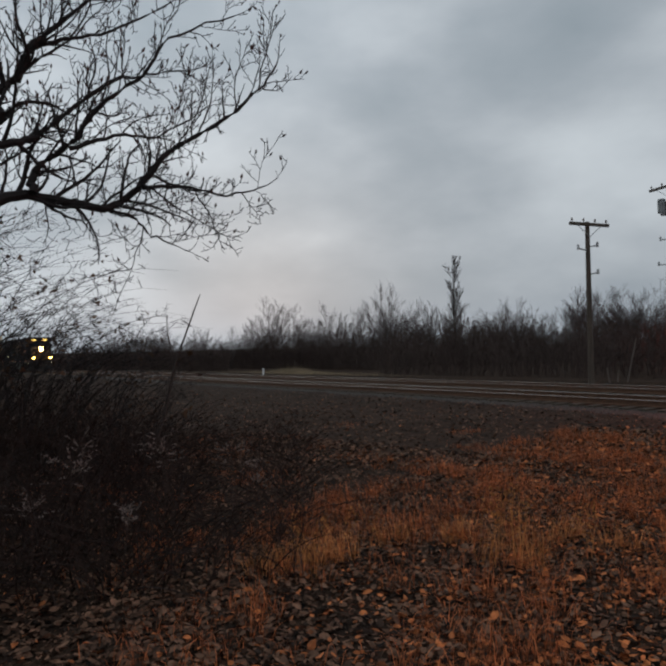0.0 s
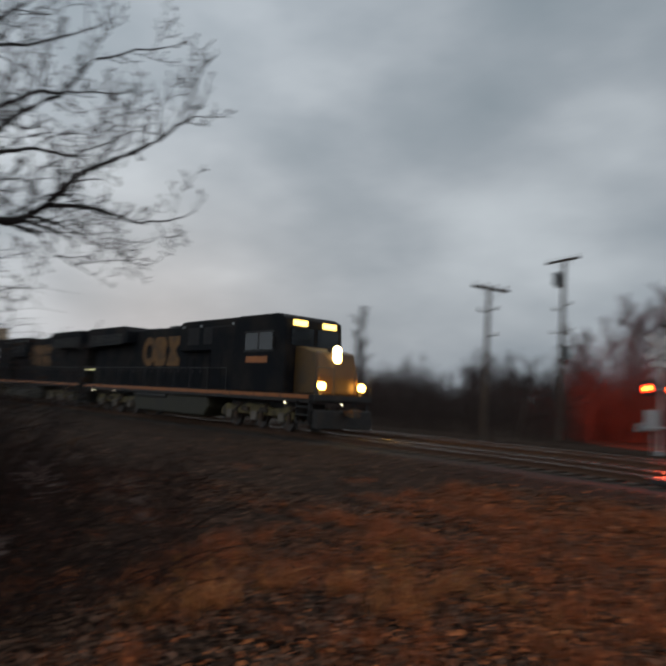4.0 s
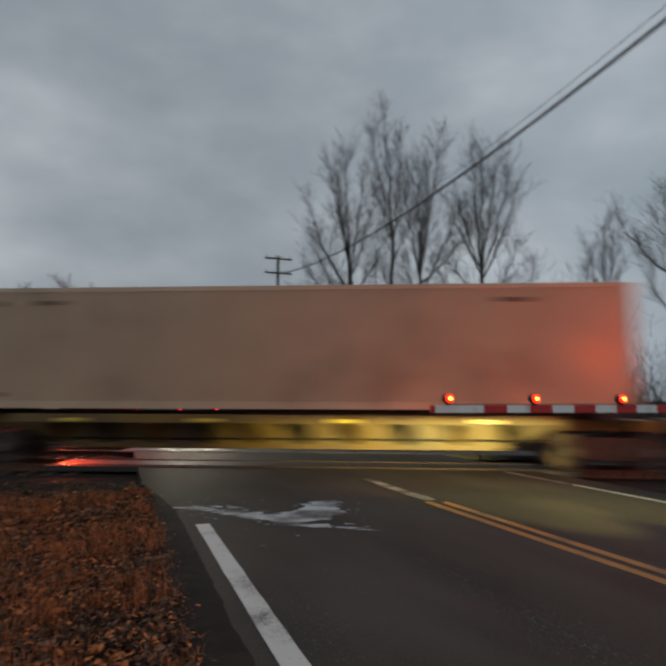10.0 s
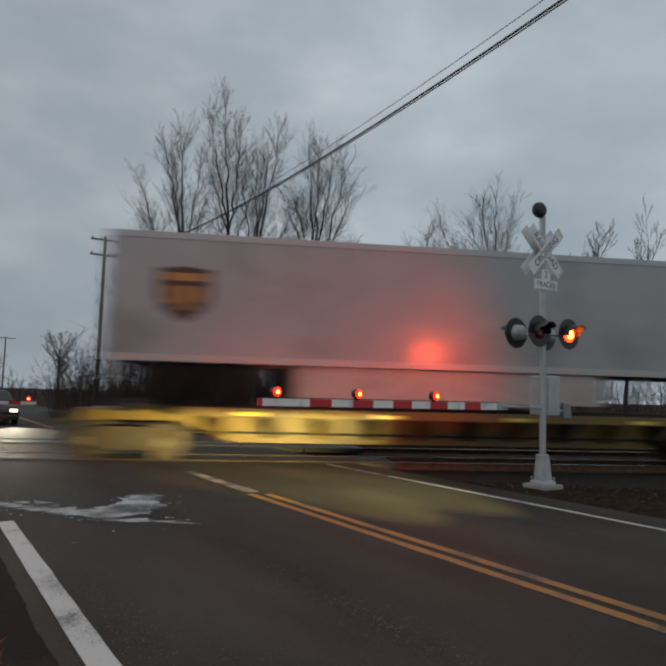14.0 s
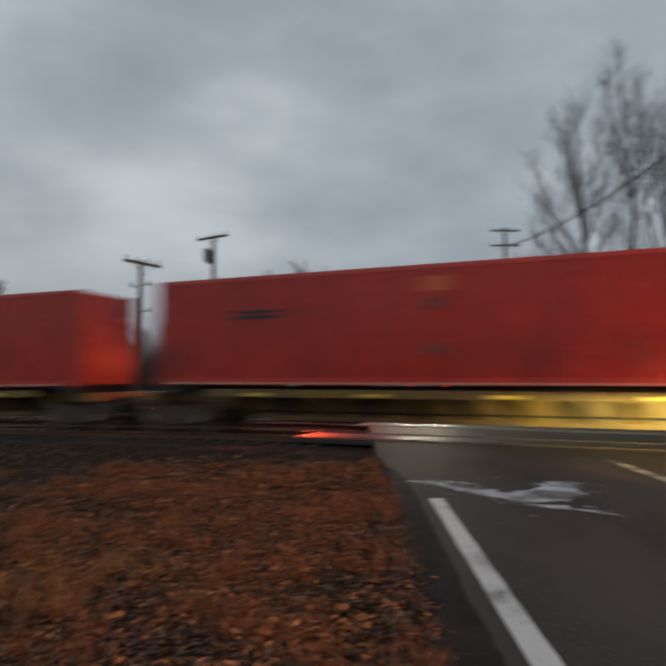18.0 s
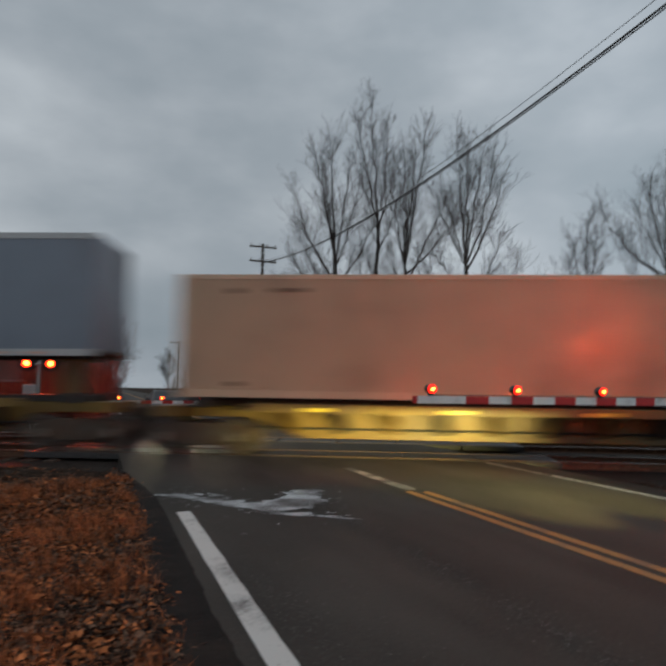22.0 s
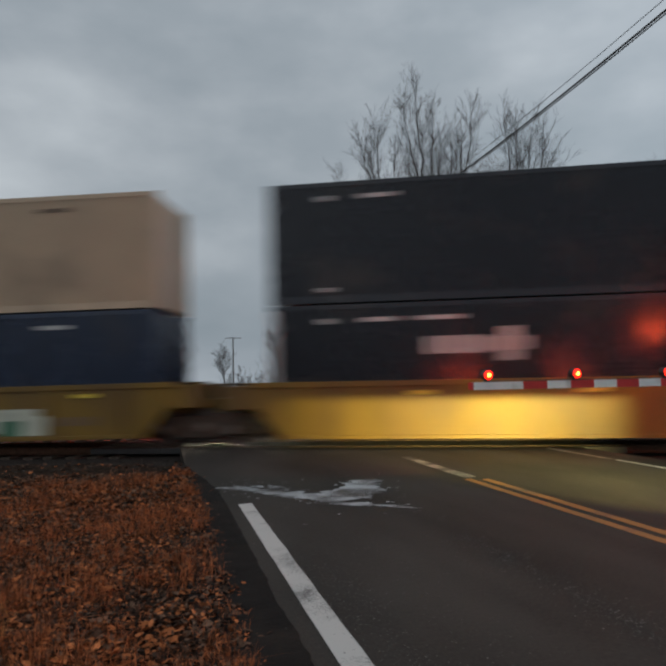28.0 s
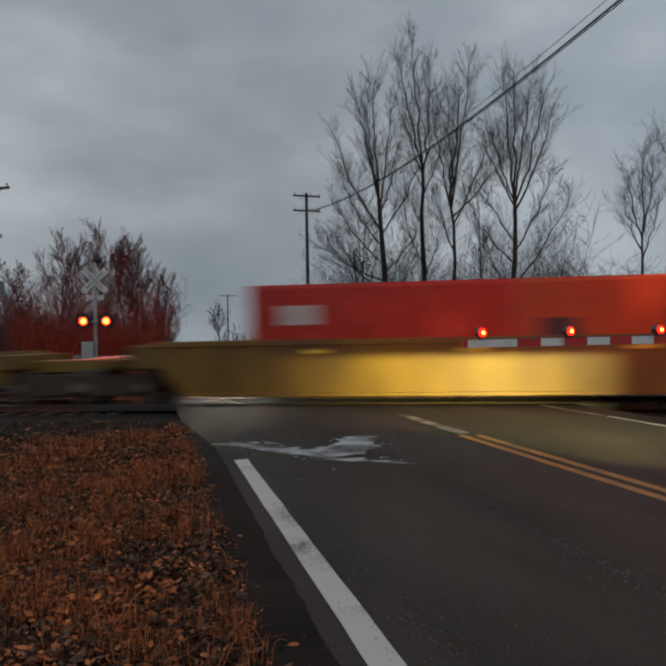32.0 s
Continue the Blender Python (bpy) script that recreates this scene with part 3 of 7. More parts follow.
def container(u_mid, z, length, color, label, group="containers on the train", high=2.896, ribs=0.21, decals=(), pale_end=False):
    """A freight container: posts, rails, ribbed walls, roof, doors, corner castings. Decals: (material, [x0, x1, z0, z1 from its floor])."""
    h, w = length / 2, 1.295
    c = thing("freight_container", label, "container", group)
    frame_b = []
    for x in (-h, h - 0.14):
        for y in (-w, w - 0.14):
            frame_b.append((x, x + 0.14, y, y + 0.14, 0.0, high))
    m = color
    each("corner_post", frame_b, m, c)
    if pale_end:
        marks(c, [(-h + 0.0, -h + 0.13, 0.12, high - 0.12)], mark_white(), -w - 0.002, "end_strip")
    each("bottom_rail", [(-h + 0.14, h - 0.14, -w, -w + 0.08, 0.02, 0.19), (-h + 0.14, h - 0.14, w - 0.08, w, 0.02, 0.19)], m, c)
    each("top_rail", [(-h + 0.14, h - 0.14, -w, -w + 0.07, high - 0.11, high), (-h + 0.14, h - 0.14, w - 0.07, w, high - 0.11, high)], m, c)
    part("side_wall", corrugated(-h + 0.14, h - 0.14, -w + 0.006, 0.19, high - 0.11, -1, ribs), m, c)
    part("side_wall", corrugated(-h + 0.14, h - 0.14, w - 0.006, 0.19, high - 0.11, 1, ribs), m, c)
    part("roof", B((-h + 0.14, h - 0.14, -w + 0.07, w - 0.07, high - 0.06, high - 0.02)), m, c)
    part("floor", B((-h + 0.14, h - 0.14, -w + 0.08, w - 0.08, 0.06, 0.16)), black_steel(), c)
    part("end_wall", B((h - 0.11, h - 0.05, -w + 0.14, w - 0.14, 0.05, high - 0.04)), m, c)
    for y0, y1 in ((-w + 0.14, -0.01), (0.01, w - 0.14)):
        door = part("door", B((-h + 0.04, -h + 0.09, y0, y1, 0.1, high - 0.1)), m, c, "", 0.01)
        for q in (0.25, 0.75):
            y = y0 + (y1 - y0) * q
            part("lock_rod", rods(((-h + 0.02, y, 0.12), (-h + 0.02, y, high - 0.12), 0.018, 6)), galvanised(), door)
    each("corner_casting", [(x, x + 0.18, y, y + 0.165, zz, zz + 0.12) for x in (-h - 0.004, h - 0.176) for y in (-w - 0.004, w - 0.161) for zz in (-0.002, high - 0.118)], m, c, "", 0.01)
    for mt, rects in decals:
        marks(c, [(a, b, p, q) for a, b, p, q in rects], mt, -w - 0.001)
    c["floor_z"] = z
    roll(c, u_mid)
    LIFT[c.name] = z
    return c


LIFT = {}


def wheelset_mesh(r=0.42):
    bm = bmesh.new()
    for s in (-1, 1):
        lathe(bm, (0, s * 0.69, 0), (0, s, 0), [(-0.03, r + 0.028), (0.0, r + 0.02), (0.01, r), (0.11, r - 0.004), (0.115, r - 0.07), (0.07, r - 0.09), (0.06, 0.16), (0.12, 0.13), (0.12, 0.05)], 20)
    rod(bm, (0, -0.98, 0), (0, 0.98, 0), 0.075, 10)
    return finish(bm, "wheelset", wheel_steel(), smooth=False)


WHEELS = {}


def freight_truck(parent, x, r=0.42, base=1.75):
    """A two-axle truck: side frames, bolster, springs, wheelsets with bearing caps."""
    if "wheel" not in WHEELS:
        WHEELS["wheel"] = wheelset_mesh(r)
        bm = bmesh.new()
        prism(bm, [(-1.25, 0.40), (-1.25, 0.56), (-0.6, 0.74), (0.6, 0.74), (1.25, 0.56), (1.25, 0.40), (0.95, 0.40), (0.5, 0.22), (-0.5, 0.22), (-0.95, 0.40)], -0.07, 0.07)
        WHEELS["side"] = finish(bm, "side_frame", brake_grime(), 0.015)
        WHEELS["bolster"] = finish(B((-0.22, 0.22, -0.95, 0.95, 0.42, 0.72)), "bolster", brake_grime(), 0.02)
        bm = bmesh.new()
        for dx in (-0.2, -0.06, 0.08, 0.2):
            for k in range(4):
                lathe(bm, (dx, 0, 0.26 + k * 0.05), (0, 0, 1), [(0, 0.05), (0.02, 0.062), (0.04, 0.05)], 8)
        WHEELS["spring"] = finish(bm, "spring", black_steel())
        WHEELS["cap"] = finish(rods(((0, -0.06, 0), (0, 0.06, 0), 0.11, 10)), "bearing_cap", mat("bearing_cap", (0.16, 0.13, 0.10), 0.6, dirt=RUST, dirt_amount=0.4))
    t = part("truck", WHEELS["bolster"], None, parent, at=pose(x, 0, 0))
    for dx in (-base / 2, base / 2):
        part("wheelset", WHEELS["wheel"], None, t, at=pose(dx, 0, r))
    for y in (-0.98, 0.98):
        part("side_frame", WHEELS["side"], None, t, at=pose(0, y, 0))
        part("spring", WHEELS["spring"], None, t, at=pose(0, y, 0))
        for dx in (-base / 2, base / 2):
            part("bearing_cap", WHEELS["cap"], None, t, at=pose(dx, y * 1.06, r))
    return t


def coupler(parent, x, s):
    part("coupler", B((min(x, x + s * 0.75), max(x, x + s * 0.75), -0.11, 0.11, 0.76, 0.98), (min(x + s * 0.6, x + s * 0.9), max(x + s * 0.6, x + s * 0.9), -0.19, 0.19, 0.70, 1.02)), brake_grime(), parent, "", 0.02)


def well_car(u_mid, body, label="yellow double-stack well car with stained side sills", tail=3.3, rear=None, shared=False, sprayed=(), top=1.34):
    """A car whose deep well holds the lower container; body is the well's length."""
    c = thing("well_car", label, "well car", "cars of the train")
    h = body / 2
    for s in (-1, 1):
        y0, y1 = sorted((s * 1.36, s * 1.48))
        bm = bmesh.new()
        prism(bm, [(-h - 0.2, top - 0.07), (-h - 0.2, 0.98), (-h + 0.5, 0.24), (h - 0.5, 0.24), (h + 0.2, 0.98), (h + 0.2, top - 0.07)], y0, y1)
        side = part("side_sill", bm, car_yellow(), c, "", 0.01)
        part("top_chord", B((-h - 0.3, h + 0.3, min(s * 1.32, s * 1.53), max(s * 1.32, s * 1.53), top - 0.13, top)), car_yellow(), side, "", 0.008)
        part("bottom_chord", B((-h + 0.45, h - 0.45, min(s * 1.32, s * 1.53), max(s * 1.32, s * 1.53), 0.22, 0.31)), car_yellow(), side, "", 0.008)
        for i in range(9):
            x = -h + 1.0 + i * (body - 2.0) / 8
            part("rib", B((x - 0.05, x + 0.05, min(s * 1.47, s * 1.535), max(s * 1.47, s * 1.535), 0.30, top - 0.12)), car_yellow(), side)
        for i in (1, 3, 5, 7):
            x = -h + 1.0 + (i + 0.5) * (body - 2.0) / 8
            part("reflector_strip", B((x - 0.25, x + 0.25, min(s * 1.531, s * 1.537), max(s * 1.487, s * 1.493), top - 0.32, top - 0.23)), mat("reflector_yellow", (0.75, 0.55, 0.06), 0.3), side)
        each("stencil_bar", [(x, x + 0.16, min(s * 1.481, s * 1.486), max(s * 1.481, s * 1.486), 0.55, 0.76) for x in [h - 4.2 + 0.24 * i for i in range(4)] + [h - 3.0 + 0.24 * i for i in range(6)]], mark_brown(), side)
    for mt, rects in sprayed:
        each("graffiti", [(x0, x1, -1.487, -1.481, z0, z1) for x0, x1, z0, z1 in rects], mt, c)
    front_tail = tail
    each("floor_beam", [(x - 0.2, x + 0.2, -1.36, 1.36, 0.24, 0.33) for x in [-h + 0.8 + i * (body - 1.6) / 5 for i in range(6)]], black_steel(), c)
    for s in (-1, 1):
        tail = front_tail if s > 0 or rear is None else rear
        x0, x1 = sorted((s * (h + 0.02), s * (h + tail)))
        part("end_platform", B((x0, x1, -0.55, 0.55, 0.78, 1.08), (min(s * (h + 0.21), s * (h + 0.9)), max(s * (h + 0.21), s * (h + 0.9)), -1.45, 1.45, 0.90, top - 0.08), (min(s * (h + tail - 0.35), s * (h + tail)), max(s * (h + tail - 0.35), s * (h + tail)), -1.45, 1.45, 0.92, 1.12)), car_yellow(), c, "", 0.012)
        if s < 0 and rear is not None:
            continue
        freight_truck(c, s * (h + (tail if shared else tail * 0.52)))
        if not (shared and s > 0):
            coupler(c, s * (h + tail), s)
    roll(c, u_mid)
    LIFT[c.name] = RAIL_TOP
    return c


def spine_car(u_mid, length, label="yellow spine car with a fish-bellied centre sill", holes=10):
    """A narrow-backed car: a fish-bellied sill with cross arms that carry the load."""
    c = thing("spine_car", label, "spine car", "cars of the train")
    h = length / 2
    bm = bmesh.new()
    prism(bm, [(-h + 0.3, 1.12), (-h + 0.3, 0.86), (-h + 2.3, 0.86), (-h + 3.6, 0.38), (h - 3.6, 0.38), (h - 2.3, 0.86), (h - 0.3, 0.86), (h - 0.3, 1.12)], -0.42, 0.42)
    sill = part("centre_sill", bm, spine_yellow(), c, "", 0.012)
    for i in range(holes):
        x = -h + 3.3 + i * (length - 6.6) / (holes - 1)
        for s in (-1, 1):
            bm = bmesh.new()
            a = [bm.verts.new(v) for v in ((x - 0.14, s * 0.42, 0.50), (x + 0.14, s * 0.42, 0.50), (x + 0.14, s * 0.42, 1.10), (x - 0.14, s * 0.42, 1.10))]
            b = [bm.verts.new(v) for v in ((x - 0.10, s * 1.28, 0.98), (x + 0.10, s * 1.28, 0.98), (x + 0.10, s * 1.28, 1.10), (x - 0.10, s * 1.28, 1.10))]
            bm.faces.new(a)
            bm.faces.new(b)
            for j in range(4):
                bm.faces.new((a[j], a[(j + 1) % 4], b[(j + 1) % 4], b[j]))
            part("cross_arm", bm, black_steel() if i % 2 else spine_yellow(), c)
    for s in (-1, 1):
        part("side_rail", B((-h + 2.4, h - 2.4, min(s * 1.2, s * 1.36), max(s * 1.2, s * 1.36), 1.02, 1.22)), spine_yellow(), c, "", 0.008)
        for i in range(4):
            x = -h + 4 + i * (length - 8) / 3
            part("reflector_strip", B((x - 0.3, x + 0.3, min(s * 1.361, s * 1.366), max(s * 1.361, s * 1.366), 1.05, 1.13)), mat("reflector_yellow", (0.75, 0.55, 0.06), 0.3), c)
        freight_truck(c, s * (h - 1.2), 0.40)
        part("end_beam", B((min(s * (h - 0.7), s * (h - 0.25)), max(s * (h - 0.7), s * (h - 0.25)), -1.3, 1.3, 0.88, 1.13)), spine_yellow(), c, "", 0.01)
        coupler(c, s * (h - 0.3), s)
    for x in (-h + 1.2, h - 1.2):
        for s in (-1, 1):
            part("load_pedestal", B((x - 0.22, x + 0.22, s * 1.1 - 0.2, s * 1.1 + 0.2, 1.10, 1.345)), black_steel(), c, "", 0.01)
    part("saddle", B((-h + 1.0, h - 1.0, -0.3, 0.3, 1.115, 1.30)), black_steel(), c, "", 0.02)
    part("brake_pipe", rods(((-h + 1, -0.5, 0.62), (h - 1, -0.5, 0.62), 0.03, 6)), black_steel(), c)
    roll(c, u_mid)
    LIFT[c.name] = RAIL_TOP
    return c


def trailer(u_mid, color, label, z=2.20, high=2.98, shield=None, rub="rub", skirt=True, length=16.15):
    """A road trailer riding on the car: smooth panelled body, rails, tandem wheels, landing legs, skirt, hitch stand."""
    h, w = length / 2, 1.295
    c = thing("road_trailer", label, "trailer", "trailers on the train")
    bm = bmesh.new()
    box(bm, -h, h, -w, w, 0.16, high)
    body = part("body", bm, color, c, "", 0.03)
    n = 13
    for s in (-1, 1):
        each("panel_seam", [(-h + i * length / n - 0.012, -h + i * length / n + 0.012, min(s * (w + 0.006), s * w), max(s * (w + 0.006), s * w), 0.2, high - 0.15) for i in range(1, n)], color, body)
        part("top_rail", B((-h, h, min(s * w, s * (w + 0.018)), max(s * w, s * (w + 0.018)), high - 0.14, high + 0.005)), galvanised(), body)
        part("bottom_rail", B((-h, h, min(s * w, s * (w + 0.02)), max(s * w, s * (w + 0.02)), 0.04, 0.20)), galvanised(), body)
        each("reflective_tape", [(-h + 0.3 + i * 0.95, -h + 0.75 + i * 0.95, min(s * (w + 0.021), s * (w + 0.025)), max(s * (w + 0.021), s * (w + 0.025)), 0.08, 0.135) for i in range(16)], mat("reflective_tape", (0.6, 0.35, 0.25), 0.3), body)
    each("rear_door", [(-h - 0.03, -h + 0.01, -w + 0.06, -0.01, 0.2, high - 0.12), (-h - 0.03, -h + 0.01, 0.01, w - 0.06, 0.2, high - 0.12)], color, body, "", 0.008)
    each("cross_member", [(x, x + 0.06, -1.2, 1.2, 0.0, 0.14) for x in [-h + 0.4 + i * 0.75 for i in range(21)]], black_steel(), c)
    if "tyre" not in WHEELS:
        bm = bmesh.new()
        lathe(bm, (0, -0.28, 0), (0, 1, 0), [(0, 0.34), (0.02, 0.48), (0.06, 0.51), (0.22, 0.51), (0.26, 0.48), (0.28, 0.34)], 20)
        WHEELS["tyre"] = finish(bm, "tyre", rubber())
        bm = bmesh.new()
        lathe(bm, (0, -0.27, 0), (0, 1, 0), [(0, 0.30), (0.01, 0.335), (0.25, 0.335), (0.26, 0.1)], 14)
        WHEELS["hub"] = finish(bm, "rim", galvanised())
    for x in (-h + 1.5, -h + 2.75):
        part("axle", rods(((x, -1.1, -0.42), (x, 1.1, -0.42), 0.07, 8)), black_steel(), c)
        for s in (-1, 1):
            a = part("wheel", WHEELS["tyre"], None, c, at=pose(x, s * 1.0, -0.42, 0, 0, 0 if s < 0 else 180))
            part("rim", WHEELS["hub"], None, a)
    each("suspension_beam", [(-h + 0.9, -h + 3.4, -0.75, -0.55, -0.35, 0.02), (-h + 0.9, -h + 3.4, 0.55, 0.75, -0.35, 0.02)], black_steel(), c, "", 0.02)
    part("rear_bumper", rods(((-h + 0.05, -1.0, -0.35), (-h + 0.05, 1.0, -0.35), 0.05, 6), ((-h + 0.05, -0.6, -0.35), (-h + 0.1, -0.6, 0.05), 0.04, 6), ((-h + 0.05, 0.6, -0.35), (-h + 0.1, 0.6, 0.05), 0.04, 6)), galvanised(), c)
    for s in (-1, 1):
        part("landing_leg", B((h - 3.05, h - 2.92, s * 0.75 - 0.07, s * 0.75 + 0.07, -0.5, 0.02), (h - 3.12, h - 2.85, s * 0.75 - 0.13, s * 0.75 + 0.13, -0.56, -0.5)), galvanised(), c)
        if skirt:
            part("side_skirt", B((-h + 4.3, h - 4.3, min(s * 1.2, s * 1.225), max(s * 1.2, s * 1.225), -0.72, 0.03)), mat("skirt_panel", (0.42, 0.36, 0.32), 0.6), c)
    part("hitch_stand", B((h - 1.15, h - 0.75, -0.4, 0.4, -0.92, 0.0), (h - 1.35, h - 0.55, -0.5, 0.5, -0.06, 0.0)), spine_yellow(), c)
    if shield:
        bm = bmesh.new()
        prism(bm, [(-h + 1.1, high - 0.84), (-h + 1.7, high - 0.76), (-h + 2.3, high - 0.84), (-h + 2.3, high - 1.47), (-h + 2.15, high - 1.77), (-h + 1.7, high - 2.07), (-h + 1.25, high - 1.77), (-h + 1.1, high - 1.47)], -w - 0.008, -w - 0.001)
        part("emblem", bm, shield[0], body)
        each("emblem_band", [(-h + 1.22, -h + 2.18, -w - 0.013, -w - 0.009, high - 1.10, high - 0.92), (-h + 1.3, -h + 1.5, -w - 0.013, -w - 0.009, high - 1.62, high - 1.22), (-h + 1.62, -h + 1.82, -w - 0.013, -w - 0.009, high - 1.77, high - 1.22), (-h + 1.92, -h + 2.12, -w - 0.013, -w - 0.009, high - 1.57, high - 1.22)], shield[1], body)
    roll(c, u_mid)
    LIFT[c.name] = z
    return c


def locomotive(u_mid, flip, lit, label):
    """A six-axle road locomotive: frame, trucks, tank, hood, radiator wings, cab, nose, rails, lamps."""
    c = thing("locomotive", label, "locomotive", "locomotives of the train")
    L = 11.1
    part("frame", B((-L + 0.3, L - 0.3, -1.5, 1.5, 1.22, 1.52)), black_steel(), c, "", 0.015)
    each("sill_stripe", [(x, x + 1.72, s * 1.503 - 0.004, s * 1.503 + 0.004, 1.36, 1.50) for s in (-1, 1) for x in [-L + 0.5 + 1.77 * i for i in range(12)]], mat("sill_orange", (0.38, 0.12, 0.025), 0.5), c, "worn orange reflective sill stripe")
    bm = bmesh.new()
    prism(bm, [(-3.9, 1.2), (-4.1, 0.75), (-3.7, 0.30), (3.1, 0.30), (3.5, 0.75), (3.3, 1.2)], -1.42, 1.42)
    part("fuel_tank", bm, mat("tank_grime", (0.040, 0.034, 0.020), 0.7, vary=0.4, scale=2, dirt=GRIME, dirt_amount=0.25), c, "", 0.06)
    for y in (-1.36, 1.36):
        part("air_tank", rods(((-3.6, y, 1.1), (-0.4, y, 1.1), 0.13, 10)), black_steel(), c)
    hood = part("long_hood", B((-10.4, 4.9, -0.98, 0.98, 1.52, 4.58)), navy(), c, "", 0.05)
    for s in (-1, 1):
        for i in range(20):
            x = -9.8 + 0.7 * i
            d = part("hood_door", B((x, x + 0.62, s * 0.99 - 0.012, s * 0.99 + 0.012, 1.75, 3.0)), navy(), hood, "", 0.008)
    each("door_latch", [(x + 0.5, x + 0.58, s * 1.005 - 0.014, s * 1.005 + 0.014, 2.3, 2.42) for s in (-1, 1) for x in [-9.8 + 0.7 * i for i in range(20)]], black_steel(), hood)
    for s in (-1, 1):
        bm = bmesh.new()
        y0, y1 = sorted((s * 0.02, s * 1.52))
        prism(bm, [(-10.6, 3.65), (-10.6, 4.80), (-5.6, 4.80), (-5.2, 4.50), (-5.2, 3.85)], y0, y1)
        rad = part("radiator_wing", bm, navy(), c, "", 0.03)
        each("radiator_slat", [(-10.3, -5.8, s * 1.525 - 0.008, s * 1.525 + 0.008, 3.78 + 0.08 * i, 3.82 + 0.08 * i) for i in range(8)], black_steel(), rad)
    bm = bmesh.new()
    prism(bm, [(0.25, 3.30), (0.25, 4.60), (0.55, 4.74), (5.38, 4.74), (5.38, 3.30)], -1.30, 1.30)
    blower = part("blower_housing", bm, navy(), c, "", 0.05)
    for s in (-1, 1):
        for x in (1.1, 2.5):
            each("intake_slat", [(x, x + 1.0, s * 1.303 - 0.006, s * 1.303 + 0.006, 3.62 + 0.09 * i, 3.66 + 0.09 * i) for i in range(9)], black_steel(), blower)
        each("lift_bracket", [(x, x + 0.12, s * 1.31 - 0.02, s * 1.31 + 0.02, 4.42, 4.52) for x in (0.6, 2.2, 4.9)], galvanised(), blower)
    part("inverter_cabinet", B((3.4, 5.4, -1.42, 1.42, 1.52, 4.4)), navy(), c, "", 0.05)
    each("cabinet_door", [(x, x + 0.86, s * 1.425 - 0.01, s * 1.425 + 0.01, 1.7, 3.2) for s in (-1, 1) for x in (3.5, 4.44)], navy(), c, "", 0.006)
    part("exhaust", B((-2.6, -1.6, -0.35, 0.35, 4.58, 4.78)), black_steel(), c, "", 0.03)
    part("horn", rods(((-0.9, 0, 4.58), (-0.9, 0, 4.78), 0.03, 6), ((-1.15, -0.12, 4.74), (-0.6, -0.12, 4.74), 0.02, 8, 0.07), ((-1.15, 0.12, 4.74), (-0.55, 0.12, 4.74), 0.02, 8, 0.07)), black_steel(), c)
    each("roof_hatch", [(-4.6, -3.2, -0.6, 0.6, 4.58, 4.68), (-0.2, 0.7, -0.5, 0.5, 4.58, 4.70)], navy(), c, "", 0.02)
    bm = bmesh.new()
    prism(bm, [(5.4, 1.52), (5.4, 4.56), (5.7, 4.72), (8.5, 4.72), (8.95, 4.52), (9.05, 3.35), (9.05, 1.52)], -1.53, 1.53)
    cab = part("cab", bm, navy(), c, "", 0.05)
    for s in (-1, 1):
        each("side_window", [(6.3, 7.2, s * 1.535 - 0.012, s * 1.535 + 0.012, 3.25, 3.95), (7.32, 8.2, s * 1.535 - 0.012, s * 1.535 + 0.012, 3.25, 3.95)], glass("cab_glass"), cab)
        part("window_frame", B((6.22, 8.28, s * 1.532 - 0.01, s * 1.532 + 0.01, 3.17, 3.24), (6.22, 8.28, s * 1.532 - 0.01, s * 1.532 + 0.01, 3.96, 4.03), (7.21, 7.31, s * 1.532 - 0.01, s * 1.532 + 0.01, 3.24, 3.96)), black_steel(), cab)
        part("mirror", B((8.3, 8.36, s * 1.58 - 0.05, s * 1.58 + 0.05, 3.3, 3.75)), black_steel(), cab)
        part("cab_number_panel", B((6.4, 7.9, s * 1.536 - 0.004, s * 1.536 + 0.004, 2.72, 2.98)), mat("loco_orange", (0.45, 0.14, 0.03), 0.5), cab)
    each("windshield", [(9.02, 9.07, -1.25, -0.1, 3.45, 4.15), (9.02, 9.07, 0.1, 1.25, 3.45, 4.15)], glass("cab_glass"), cab)
    part("antenna_dome", B((6.6, 7.4, -0.35, 0.35, 4.72, 4.80)), white_paint(), cab, "", 0.02)
    for y in (-0.78, 0.78):
        part("number_board", B((8.97, 9.06, y - 0.34, y + 0.34, 4.24, 4.46)), board_lit() if lit else white_paint(), cab, "lit number board" if lit else "")
    bm = bmesh.new()
    prism(bm, [(9.05, 1.52), (9.05, 3.40), (9.5, 3.40), (10.35, 3.18), (10.6, 2.2), (10.6, 1.52)], -1.05, 1.05)
    nose = part("nose", bm, loco_yellow(), c, "", 0.06)
    part("headlamp_housing", B((10.05, 10.42, -0.22, 0.22, 2.82, 3.42)), black_steel(), nose, "", 0.02)
    for z in (2.98, 3.26):
        part("headlamp", rods(((10.40, 0, z), (10.45, 0, z), 0.20, 14)), lens_head() if lit else galvanised(), nose, "bright amber headlamp" if lit else "")
    for y in (-1.05, 1.05):
        part("ditch_lamp", rods(((10.72, y, 1.86), (10.86, y, 1.86), 0.14, 12)), lens_ditch() if lit else galvanised(), c, "lit ditch lamp" if lit else "")
        part("lamp_bracket", B((10.5, 10.74, y - 0.10, y + 0.10, 1.52, 1.98)), black_steel(), c)
    part("front_deck", B((9.05, 10.95, -1.5, 1.5, 1.30, 1.52)), black_steel(), c, "", 0.01)
